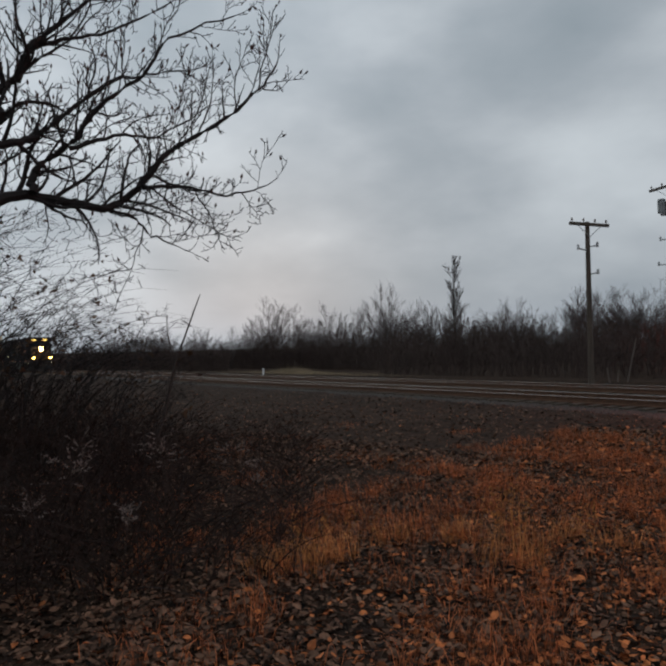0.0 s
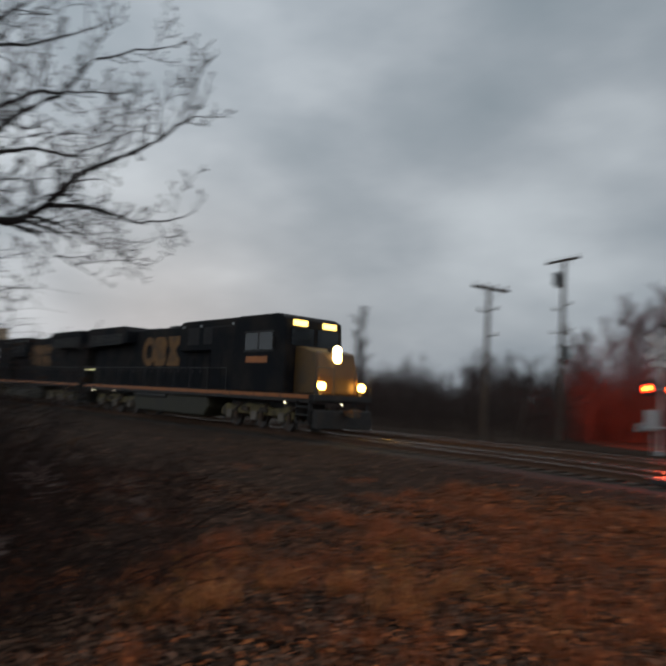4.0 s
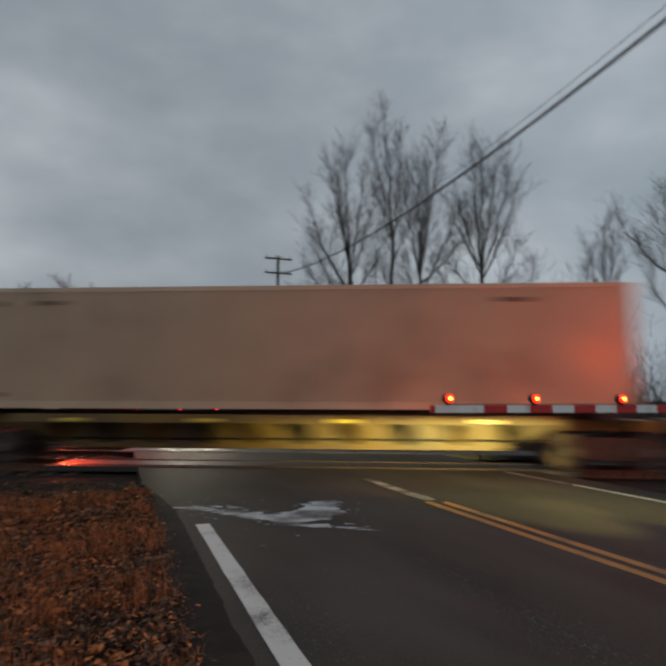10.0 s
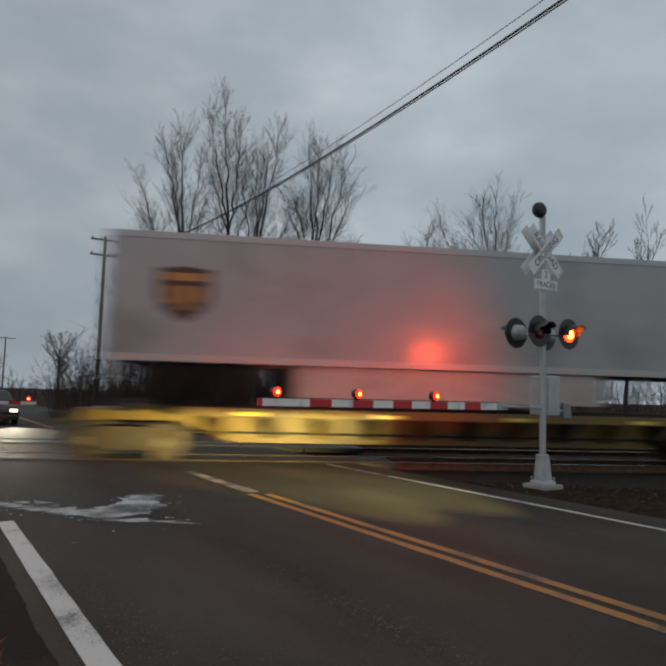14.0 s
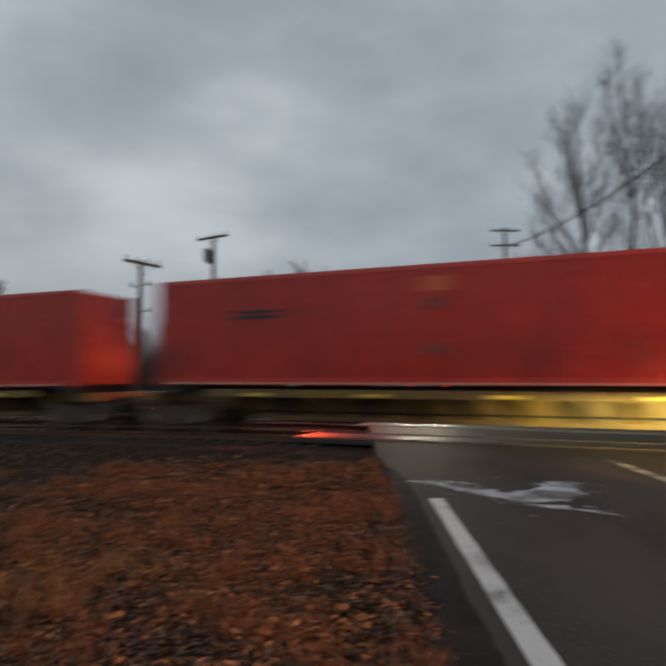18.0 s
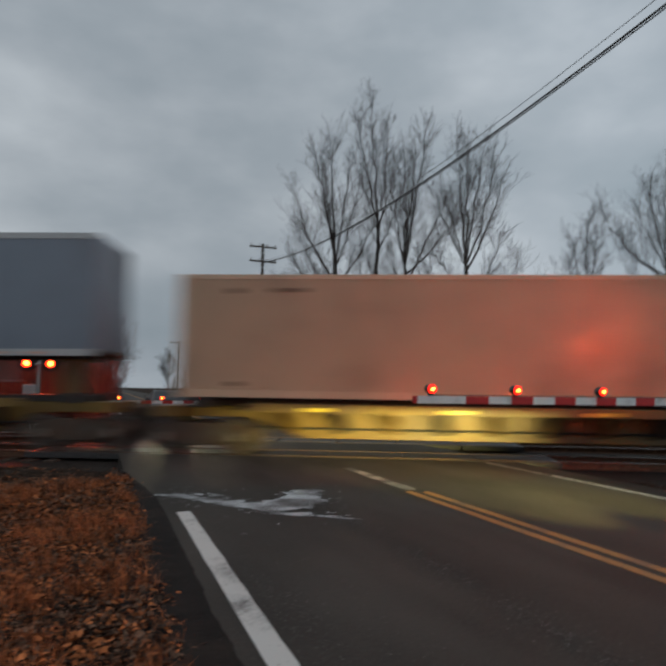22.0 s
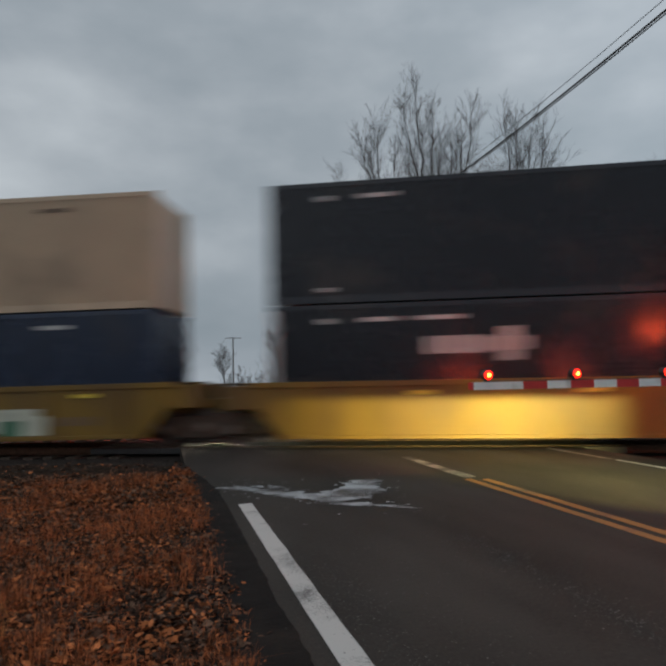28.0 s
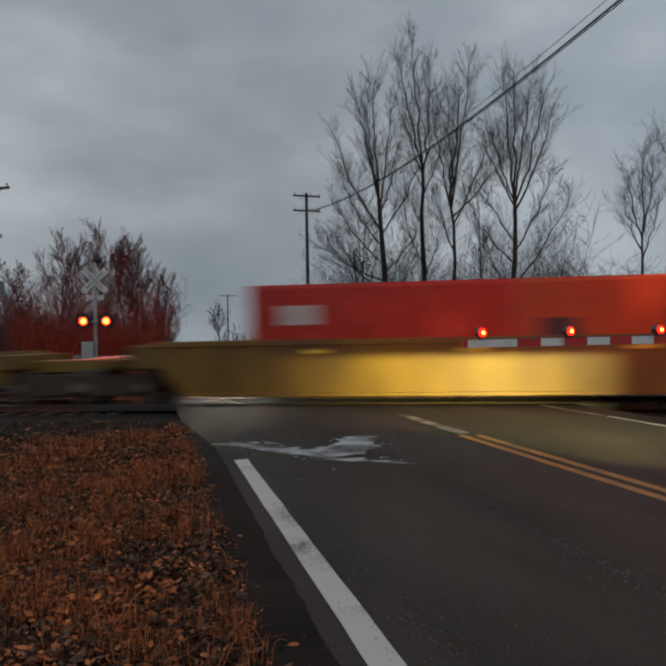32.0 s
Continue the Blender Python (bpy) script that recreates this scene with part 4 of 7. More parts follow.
    each("plow", [(10.75, 11.05, -1.45, 1.45, 0.25, 0.95), (-11.05, -10.8, -1.45, 1.45, 0.35, 0.95)], black_steel(), c, "", 0.03)
    for s in (-1, 1):
        coupler(c, s * 10.8, s)
        for x in (-10.75, 9.95):
            each("step", [(x, x + 0.75, s * 1.48 - 0.08, s * 1.48 + 0.08, z, z + 0.05) for z in (0.42, 0.72, 1.02)], black_steel(), c)
            each("step_side", [(x - 0.02, x + 0.02, s * 1.48 - 0.08, s * 1.48 + 0.08, 0.4, 1.3), (x + 0.73, x + 0.77, s * 1.48 - 0.08, s * 1.48 + 0.08, 0.4, 1.3)], black_steel(), c)
        rail_x = [-10.6 + 1.55 * i for i in range(11)]
        part("hand_rail", rods(((-10.6, s * 1.47, 2.5), (4.9, s * 1.47, 2.5), 0.018, 6)), mat("handrail_paint", (0.035, 0.034, 0.033), 0.6), c)
        for x in rail_x:
            part("rail_post", rods(((x, s * 1.47, 1.52), (x, s * 1.47, 2.5), 0.018, 6)), mat("handrail_paint", (0.035, 0.034, 0.033), 0.6), c)
        for x in (-10.95, 10.9):
            part("end_hand_rail", rods(((x, s * 0.55, 1.5), (x, s * 0.55, 2.55), 0.02, 6), ((x, s * 0.55, 2.55), (x, s * 1.45, 2.55), 0.02, 6), ((x, s * 1.45, 1.5), (x, s * 1.45, 2.55), 0.02, 6)), mat("handrail_paint", (0.035, 0.034, 0.033), 0.6), c)
        for x in (-9.2, 9.2):
            part("step_lamp", rods(((x, s * 1.5, 1.16), (x, s * 1.53, 1.16), 0.05, 10)), glow("step_lamp_lit", (1.0, 0.90, 0.6), 2.0), c)
        part("walkway_lamp", rods(((-10.75, s * 1.0, 2.40), (-10.75, s * 1.05, 2.40), 0.05, 10)), glow("walkway_lamp_lit", (1.0, 0.95, 0.5), 2.5), c)
    if "loco_side" not in WHEELS:
        WHEELS["loco_wheel"] = wheelset_mesh(0.53)
        bm = bmesh.new()
        prism(bm, [(-2.6, 0.50), (-2.6, 0.72), (-2.2, 0.98), (-1.2, 0.86), (-0.6, 1.02), (0.6, 1.02), (1.2, 0.86), (2.2, 0.98), (2.6, 0.72), (2.6, 0.50), (2.2, 0.42), (1.5, 0.58), (0.5, 0.58), (0.3, 0.40), (-0.3, 0.40), (-0.5, 0.58), (-1.5, 0.58), (-2.2, 0.42)], -0.08, 0.08)
        # Yellower than the freight trucks: headlamp light put into the colour, with grime.
        WHEELS["loco_side"] = finish(bm, "side_frame", mat("loco_truck_lit_yellow", (0.17, 0.125, 0.045), 0.7, vary=0.4, scale=4, dirt=GRIME, dirt_amount=0.6), 0.02)
        WHEELS["loco_axlebox"] = finish(B((-0.2, 0.2, -0.1, 0.1, -0.19, 0.19)), "axle_box", mat("bearing_cap", (0.16, 0.13, 0.10)), 0.04)
        WHEELS["loco_damper"] = finish(rods(((-0.4, 0, 0.0), (0.35, 0, 0.42), 0.05, 8), ((-0.1, 0, -0.3), (-0.1, 0, 0.1), 0.10, 8)), "damper", brake_grime())
    for x in (-6.9, 6.7):
        t = part("truck", B((x - 2.4, x + 2.4, -0.7, 0.7, 0.6, 1.15)), black_steel(), c, "", 0.03)
        for dx in (-1.85, 0, 1.85):
            part("wheelset", WHEELS["loco_wheel"], None, t, at=pose(x + dx, 0, 0.53))
            for s in (-1, 1):
                part("axle_box", WHEELS["loco_axlebox"], None, t, at=pose(x + dx, s * 1.1, 0.53))
                part("damper", WHEELS["loco_damper"], None, t, at=pose(x + dx + 0.6, s * 1.13, 0.62))
        for s in (-1, 1):
            part("side_frame", WHEELS["loco_side"], None, t, at=pose(x, s * 1.02, 0))
            for q in (-0.65, 0.65):
                part("brake_cylinder", rods(((x + q - 0.25, s * 1.1, 0.78), (x + q + 0.25, s * 1.1, 0.78), 0.11, 10)), brake_grime(), t)
            for q in (-1, 1):
                part("sand_pipe", rods(((x + q * 2.4, s * 1.05, 0.9), (x + q * 2.65, s * 0.9, 0.12), 0.025, 6)), black_steel(), t)
    # emblem on the hood, plain worn shapes in its colour: a ring, a block and a waisted block, with a square plate after them
    orange = mat("emblem_orange", (0.19, 0.085, 0.018), 0.7, vary=0.4, scale=3, dirt=GRIME, dirt_amount=0.55)
    for s in (-1, 1):
        way = -s
        y0, y1 = sorted((s * 1.005, s * 1.016))
        start = -0.15 if s > 0 else -4.15
        bm = bmesh.new()
        k = 26
        ring = []
        for i in range(k):
            a = i * math.tau / k
            ca, sa = math.cos(a), math.sin(a)
            ring.append([bm.verts.new((start + way * (0.72 + 0.72 * rx * ca), y, 3.38 + 0.78 * rx * sa)) for rx in (0.50, 1.0) for y in (y0, y1)])
        for i in range(k):
            a, b = ring[i], ring[(i + 1) % k]
            for p, q in ((0, 1), (1, 3), (3, 2), (2, 0)):
                bm.faces.new((a[p], a[q], b[q], b[p]))
        part("emblem", bm, orange, hood, "worn orange emblem ring on the hood")
        for outline in ([(1.42, 2.62), (2.42, 2.62), (2.62, 2.95), (2.50, 3.35), (2.62, 3.75), (2.40, 4.12), (1.42, 4.12), (1.28, 3.78), (1.42, 3.40), (1.28, 3.0)],
                        [(2.70, 2.62), (4.0, 2.62), (4.0, 2.95), (3.52, 3.38), (4.0, 3.82), (4.0, 4.12), (2.70, 4.12), (3.02, 3.38)]):
            bm = bmesh.new()
            prism(bm, [(start + way * a, b) for a, b in outline], y0, y1)
            part("emblem", bm, orange, hood, "worn orange emblem shape on the hood")
    roll(c, u_mid, flip)
    LIFT[c.name] = RAIL_TOP
    return c


# paints of the loads
tan_paint = lambda: mat("tan_container", (0.55, 0.40, 0.265), 0.32, vary=0.12, scale=0.9, dirt=(0.30, 0.22, 0.15), dirt_amount=0.35)
dark_paint = lambda: mat("dark_container", (0.010, 0.012, 0.019), 0.26, vary=0.3, scale=1.2, dirt=(0.05, 0.045, 0.04), dirt_amount=0.3)
blue_paint = lambda: mat("blue_container", (0.014, 0.026, 0.058), 0.27, vary=0.25, scale=1.1, dirt=(0.04, 0.04, 0.05), dirt_amount=0.4)
red_box = lambda: mat("red_container", (0.52, 0.036, 0.018), 0.26, vary=0.15, scale=1.0, dirt=(0.2, 0.03, 0.02), dirt_amount=0.3)
orange_box = lambda: mat("orange_container", (0.42, 0.080, 0.021), 0.32, vary=0.15, scale=1.0, dirt=(0.22, 0.06, 0.03), dirt_amount=0.35)
cream_box = lambda: mat("cream_container", (0.64, 0.58, 0.50), 0.32, vary=0.1, scale=1.0, dirt=(0.42, 0.34, 0.26), dirt_amount=0.35)
grey_trailer = lambda: mat("grey_trailer", (0.34, 0.33, 0.32), 0.33, 0.25, vary=0.1, scale=1.0, dirt=(0.2, 0.18, 0.16), dirt_amount=0.3)
slate_trailer = lambda: mat("slate_trailer", (0.17, 0.20, 0.24), 0.33, 0.2, vary=0.12, scale=1.0, dirt=(0.12, 0.12, 0.13), dirt_amount=0.3)
mark_white = lambda: mat("mark_white", (0.50, 0.48, 0.46), 0.5)
mark_black = lambda: mat("mark_black", (0.02, 0.02, 0.025), 0.5)
mark_brown = lambda: mat("mark_brown", (0.16, 0.10, 0.06), 0.5)
mark_blue = lambda: mat("mark_blue", (0.026, 0.048, 0.095), 0.5)
mark_sky = lambda: mat("mark_sky", (0.12, 0.30, 0.42), 0.5)
mark_gold = lambda: mat("mark_gold", (0.42, 0.22, 0.05), 0.5)


def codes(h, high=2.896):
    """Unreadable code bars near the top of each end."""
    return [(-h + 2.2, -h + 3.0, high - 0.42, high - 0.32), (-h + 1.2, -h + 1.5, high - 0.45, high - 0.33), (h - 3.0, h - 2.2, high - 0.42, high - 0.32), (-h + 1.2, -h + 1.5, 0.28, 0.38)]


def wordbars(x, z, n, w=0.17, hgt=0.28, gap=0.05):
    return [(x + i * (w + gap), x + i * (w + gap) + w, z, z + hgt) for i in range(n)]


H53, H40, H20 = 8.075, 6.096, 3.048


def build_train():
    locomotive(-103.2, False, True, "dark blue diesel locomotive with lit amber headlamps, leading")
    locomotive(-125.55, True, False, "dark blue diesel locomotive with worn orange emblem, trailing")
    # double stacks behind the locomotives
    for u in (-147.7, -171.35):
        well_car(u, 16.6)
        container(u, 0.44, 16.15, dark_paint(), "black ribbed container with a pale word mark, in the well", pale_end=True, decals=[(mark_white(), codes(H53) + wordbars(-4.4, 1.70, 5, 0.21, 0.40, 0.07) + [(-2.95, -2.2, 1.75, 2.05), (-2.75, -2.4, 1.52, 2.28), (-4.65, -3.6, 2.48, 2.58)])])
        container(u, 3.36, 16.15, tan_paint(), "tan ribbed container on top of the stack", decals=[(mark_brown(), codes(H53) + [(-0.2, 0.3, 0.55, 0.95)])])
    # loads on spine cars
    loads = [
        (-192.25, "tan"), (-210.3, "dark"), (-228.15, "tan"), (-245.15, "ups"), (-262.5, "ups"), (-282.5, "ups"), (-299.7, "ups"),
        (-317.1, "tan"), (-333.75, "orange"), (-350.8, "red"), (-369.7, "red"), (-387.35, "white"), (-404.4, "blue"), (-421.5, "tan"), (-439.75, "slate"), (-458.45, "tan"), (-478.3, ""), (-498.1, "orange"), (-516.5, ""),
    ]
    for u, kind in loads:
        spine_car(u, 17.6 if kind else 19.0, holes=10, label="yellow spine car with a fish-bellied centre sill" if kind else "empty yellow spine car")
        if kind == "tan":
            container(u, 1.35, 16.15, tan_paint(), "tan ribbed container riding on a spine car", decals=[(mark_brown(), codes(H53))])
        elif kind == "dark":
            container(u, 1.35, 16.15, dark_paint(), "black ribbed container with a pale word mark", decals=[(mark_white(), codes(H53) + wordbars(2.05, 1.77, 6, 0.24, 0.34, 0.08) + [(4.0, 4.75, 1.82, 2.12), (4.18, 4.57, 1.6, 2.34), (4.5, 5.7, 2.44, 2.54), (4.9, 6.1, 0.32, 0.44)])])
        elif kind == "ups":
            trailer(u, grey_trailer(), "grey road trailer with a brown and gold shield near its doors", shield=(mat("shield_brown", (0.07, 0.035, 0.018), 0.5), mark_gold()))
        elif kind == "orange":
            container(u, 1.35, 16.15, orange_box(), "orange-red container with a dark label, reflective strip along its floor", decals=[(mark_black(), [(3.4, 5.2, 1.75, 1.86), (3.4, 5.2, 1.92, 2.02), (3.4, 4.9, 2.08, 2.14)] + codes(H53)[:1]), (mat("reflective_tape", (0.6, 0.35, 0.25)), [(-7.6 + 0.75 * i, -7.1 + 0.75 * i, 0.03, 0.08) for i in range(20)])])
        elif kind == "red":
            container(u, 1.35, 16.15, red_box(), "red container with an orange badge, reflective strip along its floor", decals=[(mark_black(), [(-5.6, -4.1, 1.75, 1.84), (-5.6, -4.1, 1.9, 1.98)]), (mat("badge_faded", (0.24, 0.05, 0.035)), [(-0.35, 0.3, 1.85, 2.1), (-0.35, 0.3, 0.75, 1.0)]), (mat("badge_orange", (0.62, 0.14, 0.05)), [(-0.32, 0.32, 2.25, 2.6)]), (mat("reflective_tape", (0.6, 0.35, 0.25)), [(-7.6 + 0.75 * i, -7.1 + 0.75 * i, 0.03, 0.08) for i in range(20)])])
        elif kind == "white":
            container(u, 1.35, 16.15, cream_box(), "cream container with a dark blue word mark", decals=[(mark_blue(), wordbars(-5.3, 1.75, 11, 0.28, 0.36, 0.07) + [(-5.2, -4.3, 1.4, 2.4)]), (mark_brown(), codes(H53))])
        elif kind == "blue":
            container(u, 1.35, 16.15, blue_paint(), "dark navy container with faint panels", decals=[(mark_white(), codes(H53)[2:3]), (mat("mark_navy", (0.012, 0.016, 0.04), 0.5), [(-5.5, -2.6, 1.6, 2.5), (-0.5, 5.5, 0.95, 1.75)])])
        elif kind == "slate":
            trailer(u, slate_trailer(), "slate-blue road trailer with a plain side", skirt=False)
    # the rear stacks
    well_car(-538.3, 16.6, "yellow well car with graffiti-stained sills", top=1.53)
    container(-538.3, 0.44, 16.15, dark_paint(), "black ribbed container with a pale word mark, in the well", pale_end=True, decals=[(mark_white(), codes(H53) + wordbars(-4.4, 1.70, 5, 0.21, 0.40, 0.07) + [(-2.95, -2.2, 1.75, 2.05), (-2.75, -2.4, 1.52, 2.28), (-4.65, -3.6, 2.48, 2.58)])])
    container(-538.3, 3.36, 16.15, dark_paint(), "black ribbed container on top of the stack", decals=[(mark_white(), codes(H53) + wordbars(1.2, 1.6, 7, 0.32, 0.42, 0.06) + [(3.9, 4.5, 1.4, 2.1)])])
    pale, green = mat("sprayed_white", (0.52, 0.53, 0.42), 0.6, vary=0.3, scale=2), mat("sprayed_green", (0.06, 0.17, 0.10), 0.6, vary=0.3, scale=2)
    well_car(-557.35, 16.6, "yellow well car with graffiti-stained sills", top=1.53, sprayed=[
        (pale, [(1.5, 5.4, 0.70, 0.80), (1.5, 2.1, 0.34, 0.70), (2.6, 3.2, 0.34, 0.70), (3.7, 4.2, 0.40, 0.70), (4.8, 5.4, 0.34, 0.70), (1.6, 3.4, 0.80, 1.02), (4.0, 5.2, 0.80, 0.98), (-4.1, -2.1, 0.34, 0.72), (-4.6, -2.3, 1.16, 1.38), (-7.6, -6.9, 0.40, 0.80)]),
        (green, [(2.1, 2.6, 0.34, 0.70), (3.2, 3.7, 0.36, 0.70), (4.2, 4.8, 0.34, 0.70), (3.4, 4.0, 0.80, 1.0)]),
        (mark_brown(), [(-1.9, 0.9, 0.34, 0.85)])])
    container(-557.35, 0.44, 16.15, blue_paint(), "dark blue container with pale badges, in the well", decals=[(mark_white(), codes(H53) + [(-4.65 - 0.64 * math.sin(math.pi * (i + 0.5) / 11), -4.65 + 0.64 * math.sin(math.pi * (i + 0.5) / 11), 1.52 + 0.075 * i, 1.555 + 0.075 * i) for i in range(11)] + [(-0.2, 1.8, 1.2, 1.6), (0.2, 1.2, 1.75, 2.1)])])
    container(-557.35, 3.36, 16.15, tan_paint(), "tan container with a dark blue emblem", decals=[(mark_blue(), [(-5.7, -4.72, 1.60, 2.42), (-4.68, -3.72, 1.50, 2.50), (-3.68, -2.6, 1.45, 2.54)]), (mark_white(), [(-5.55, -2.7, 1.30, 1.38)]), (mark_brown(), codes(H53) + [(-5.55, -2.7, 1.12, 1.28)])])
    well_car(-581.4, 12.8, "bright yellow well car with pale sprayed patches", 3.6, top=1.53, sprayed=[(mat("sprayed_faded", (0.29, 0.22, 0.075), 0.6, vary=0.5, scale=1.5, dirt=(0.2, 0.11, 0.01), dirt_amount=0.8), [(-5.0, -3.4, 0.36, 1.00), (-3.3, -2.9, 0.50, 1.05), (-2.4, -0.6, 0.36, 0.92), (-0.4, 0.9, 0.42, 1.10), (1.2, 2.6, 0.36, 0.95), (3.0, 4.6, 0.40, 0.95)])])
    container(-581.4, 0.44, 12.19, dark_paint(), "black forty-foot container with pale marks, in the well", decals=[(mark_white(), wordbars(-5.7, 1.75, 6, 0.3, 0.2, 0.06) + [(4.6, 5.2, 0.9, 2.3)])])
    container(-581.4, 3.36, 12.19, cream_box(), "cream refrigerated container with faint bars", decals=[(mark_brown(), [(-4.6, -4.2, 1.1 + 0.27 * i, 1.17 + 0.27 * i) for i in range(5)] + [(-0.4, 0.3, 0.6, 0.68)])])
    well_car(-600.5, 14.9, "bright yellow well car sharing a truck with the next", 2.3, rear=1.50, top=1.53)
    container(-600.5, 0.44, 12.19, cream_box(), "white forty-foot container with a blue square and black bars", decals=[(mark_sky(), [(-4.7, -3.3, 1.95, 2.4), (-4.7, -4.3, 1.15, 1.95), (-3.7, -3.3, 1.15, 1.95), (-4.3, -3.7, 1.15, 1.35)]), (mark_black(), [(-2.6 + 1.2 * i, -1.65 + 1.2 * i, z, z + 0.24) for i in range(6) for z in (1.15, 1.5, 1.85)])])
    container(-600.5, 3.36, 12.19, orange_box(), "orange forty-foot container with a dark emblem", decals=[(mark_black(), [(-3.8, -3.1, 1.35, 2.15)] + wordbars(-2.2, 1.6, 12, 0.24, 0.3, 0.07))])
    well_car(-619.2, 16.2, "bright yellow well car sharing a truck with the one ahead", 1.62, shared=True, top=1.53)
    container(-616.1, 0.24, 6.06, orange_box(), "orange twenty-foot container low in the well", high=2.591, decals=[(mark_black(), [(-2.5, -1.7, 1.1, 1.7)])])
    container(-622.2, 0.24, 6.06, red_box(), "dark red twenty-foot container low in the well", high=2.591, decals=[(mark_white(), [(-2.35, -1.4, 1.65, 2.1)])])
    well_car(-640.5, 16.6, "empty yellow well car at the end of the view")


build_train()


# ---- crossing signals: two masts with gates, alike, turned to face their own traffic ----
def words(parent, text, size, m, material, name="lettering"):
    cu = bpy.data.curves.new(name, "FONT")
    cu.body, cu.size, cu.extrude = text, size, 0.001
    cu.align_x, cu.align_y = "CENTER", "CENTER"
    cu.materials.append(material)
    ob = new(name, cu)
    ob.parent = parent
    ob.matrix_basis = m
    return ob


def crossing_signal(m, label, arm, unlit=None):
    """Mast on a footing with bell, crossbuck, track sign, four lamps, gate motor and striped arm. The arm reaches out along -x."""
    c = thing("crossing_signal", label, "railroad signal", "crossing signals", m=m)
    bm = bmesh.new()
    lathe(bm, (0, 0, 0), (0, 0, 1), [(-0.3, 0.24), (0.05, 0.24), (0.08, 0.21), (0.10, 0.17), (0.50, 0.13), (0.56, 0.13), (0.58, 0.09)], 12)
    part("base", bm, galvanised(), c)
    part("footing", B((-0.27, 0.27, -0.27, 0.27, -0.4, 0.02)), mat("concrete", (0.30, 0.29, 0.27), 0.9, vary=0.2, scale=4, bump=0.4), c, "", 0.02)
    for i in range(4):
        a = math.pi / 4 + i * math.pi / 2
        part("bolt", rods(((0.2 * math.cos(a), 0.2 * math.sin(a), 0.03), (0.2 * math.cos(a), 0.2 * math.sin(a), 0.16), 0.018, 6)), galvanised(), c)
    part("mast", rods(((0, 0, 0.4), (0, 0, 5.22), 0.063, 14)), galvanised(), c)
    bm = bmesh.new()
    lathe(bm, (-0.10, 0, 5.32), (-0.25, -1, 0), [(-0.12, 0.04), (-0.10, 0.09), (-0.03, 0.10), (0.0, 0.16), (0.05, 0.15), (0.09, 0.09), (0.10, 0.02)], 16)
    rod(bm, (0, 0, 5.18), (-0.10, 0, 5.30), 0.035, 8)
    part("bell", bm, black_paint(), c, "black crossing bell")
    # crossbuck
    buck = part("crossbuck", rods(((0, -0.06, 4.5), (0, 0.06, 4.5), 0.05, 8)), galvanised(), c)
    for s, text in ((1, "RAILROAD"), (-1, "CROSSING")):
        for face in (-1, 1):
            bm = bmesh.new()
            box(bm, -0.61, 0.61, -0.004, 0.004, -0.115, 0.115)
            blade = part("blade", bm, white_paint(), buck, "white crossbuck blade", 0.003, at=pose(0, face * (0.085 + 0.012 * (s < 0)), 4.5, 0, 45 * s, 0))
            words(blade, text, 0.185, pose(0, face * 0.0065, 0, 90, 0, 0 if face < 0 else 180), mark_black())
    sign = part("track_sign", B((-0.33, 0.33, -0.085, -0.078, 3.74, 3.93), (-0.12, 0.12, -0.085, -0.078, 3.93, 4.13)), white_paint(), c, "white sign counting the tracks", 0.002)
    words(sign, "2", 0.19, pose(0, -0.088, 4.03, 90), mark_black())
    words(sign, "TRACKS", 0.15, pose(0, -0.088, 3.835, 90), mark_black())
    # lamps
    part("lamp_arm", rods(((-0.40, -0.2, 2.86), (0.40, -0.2, 2.86), 0.03, 8), ((-0.40, 0.2, 2.86), (0.40, 0.2, 2.86), 0.03, 8), ((0, -0.2, 2.86), (0, 0.2, 2.86), 0.05, 8)), galvanised(), c)
    for face in (-1, 1):
        for x in (-0.42, 0.42):
            y = face * 0.27
            bm = bmesh.new()
            lathe(bm, (x, y, 2.89), (0, face, 0), [(0.0, 0.02), (0.0, 0.29), (0.012, 0.30), (0.016, 0.17), (0.0165, 0.02)], 24)
            disc = part("lamp_disc", bm, black_paint(), c, "black lamp backing disc")
            bm = bmesh.new()
            lathe(bm, (x, y - face * 0.16, 2.89), (0, face, 0), [(0, 0.06), (0.03, 0.14), (0.16, 0.16), (0.161, 0.02)], 16)
            part("lamp_back", bm, galvanised(), disc)
            bm = bmesh.new()
            k = 14
            ring = []
            for j in range(k + 1):
                a = math.pi * (-0.08 + 1.16 * j / k)
                ring.append([bm.verts.new((x + r * math.cos(a), y + face * d, 2.89 + r * math.sin(a))) for r, d in ((0.175, 0.015), (0.165, 0.30 if 0.2 < j / k < 0.8 else 0.16), (0.155, 0.30 if 0.2 < j / k < 0.8 else 0.16), (0.165, 0.015))])
            for a, b in zip(ring, ring[1:]):
                for q in range(4):
                    bm.faces.new((a[q], a[(q + 1) % 4], b[(q + 1) % 4], b[q]))
            part("hood", bm, black_paint(), disc)
            bm = bmesh.new()
            lathe(bm, (x, y + face * 0.02, 2.89), (0, face, 0), [(0, 0.155), (0.015, 0.14), (0.03, 0.08), (0.034, 0.01)], 20)
            lit = unlit is None or (face, x) != unlit
            part("lens", bm, lens_red() if lit else lens_dark(), disc, "lit red lens" if lit else "dark red lens, unlit")
            if lit:
                bm = bmesh.new()
                lathe(bm, (x, y + face * 0.034, 2.89), (0, face, 0), [(0, 0.115), (0.018, 0.08), (0.026, 0.01)], 16)
                part("lamp_core", bm, glow("lamp_core_lit", (1.0, 0.30, 0.03), 16.0), disc, "bright middle of the lit lens")
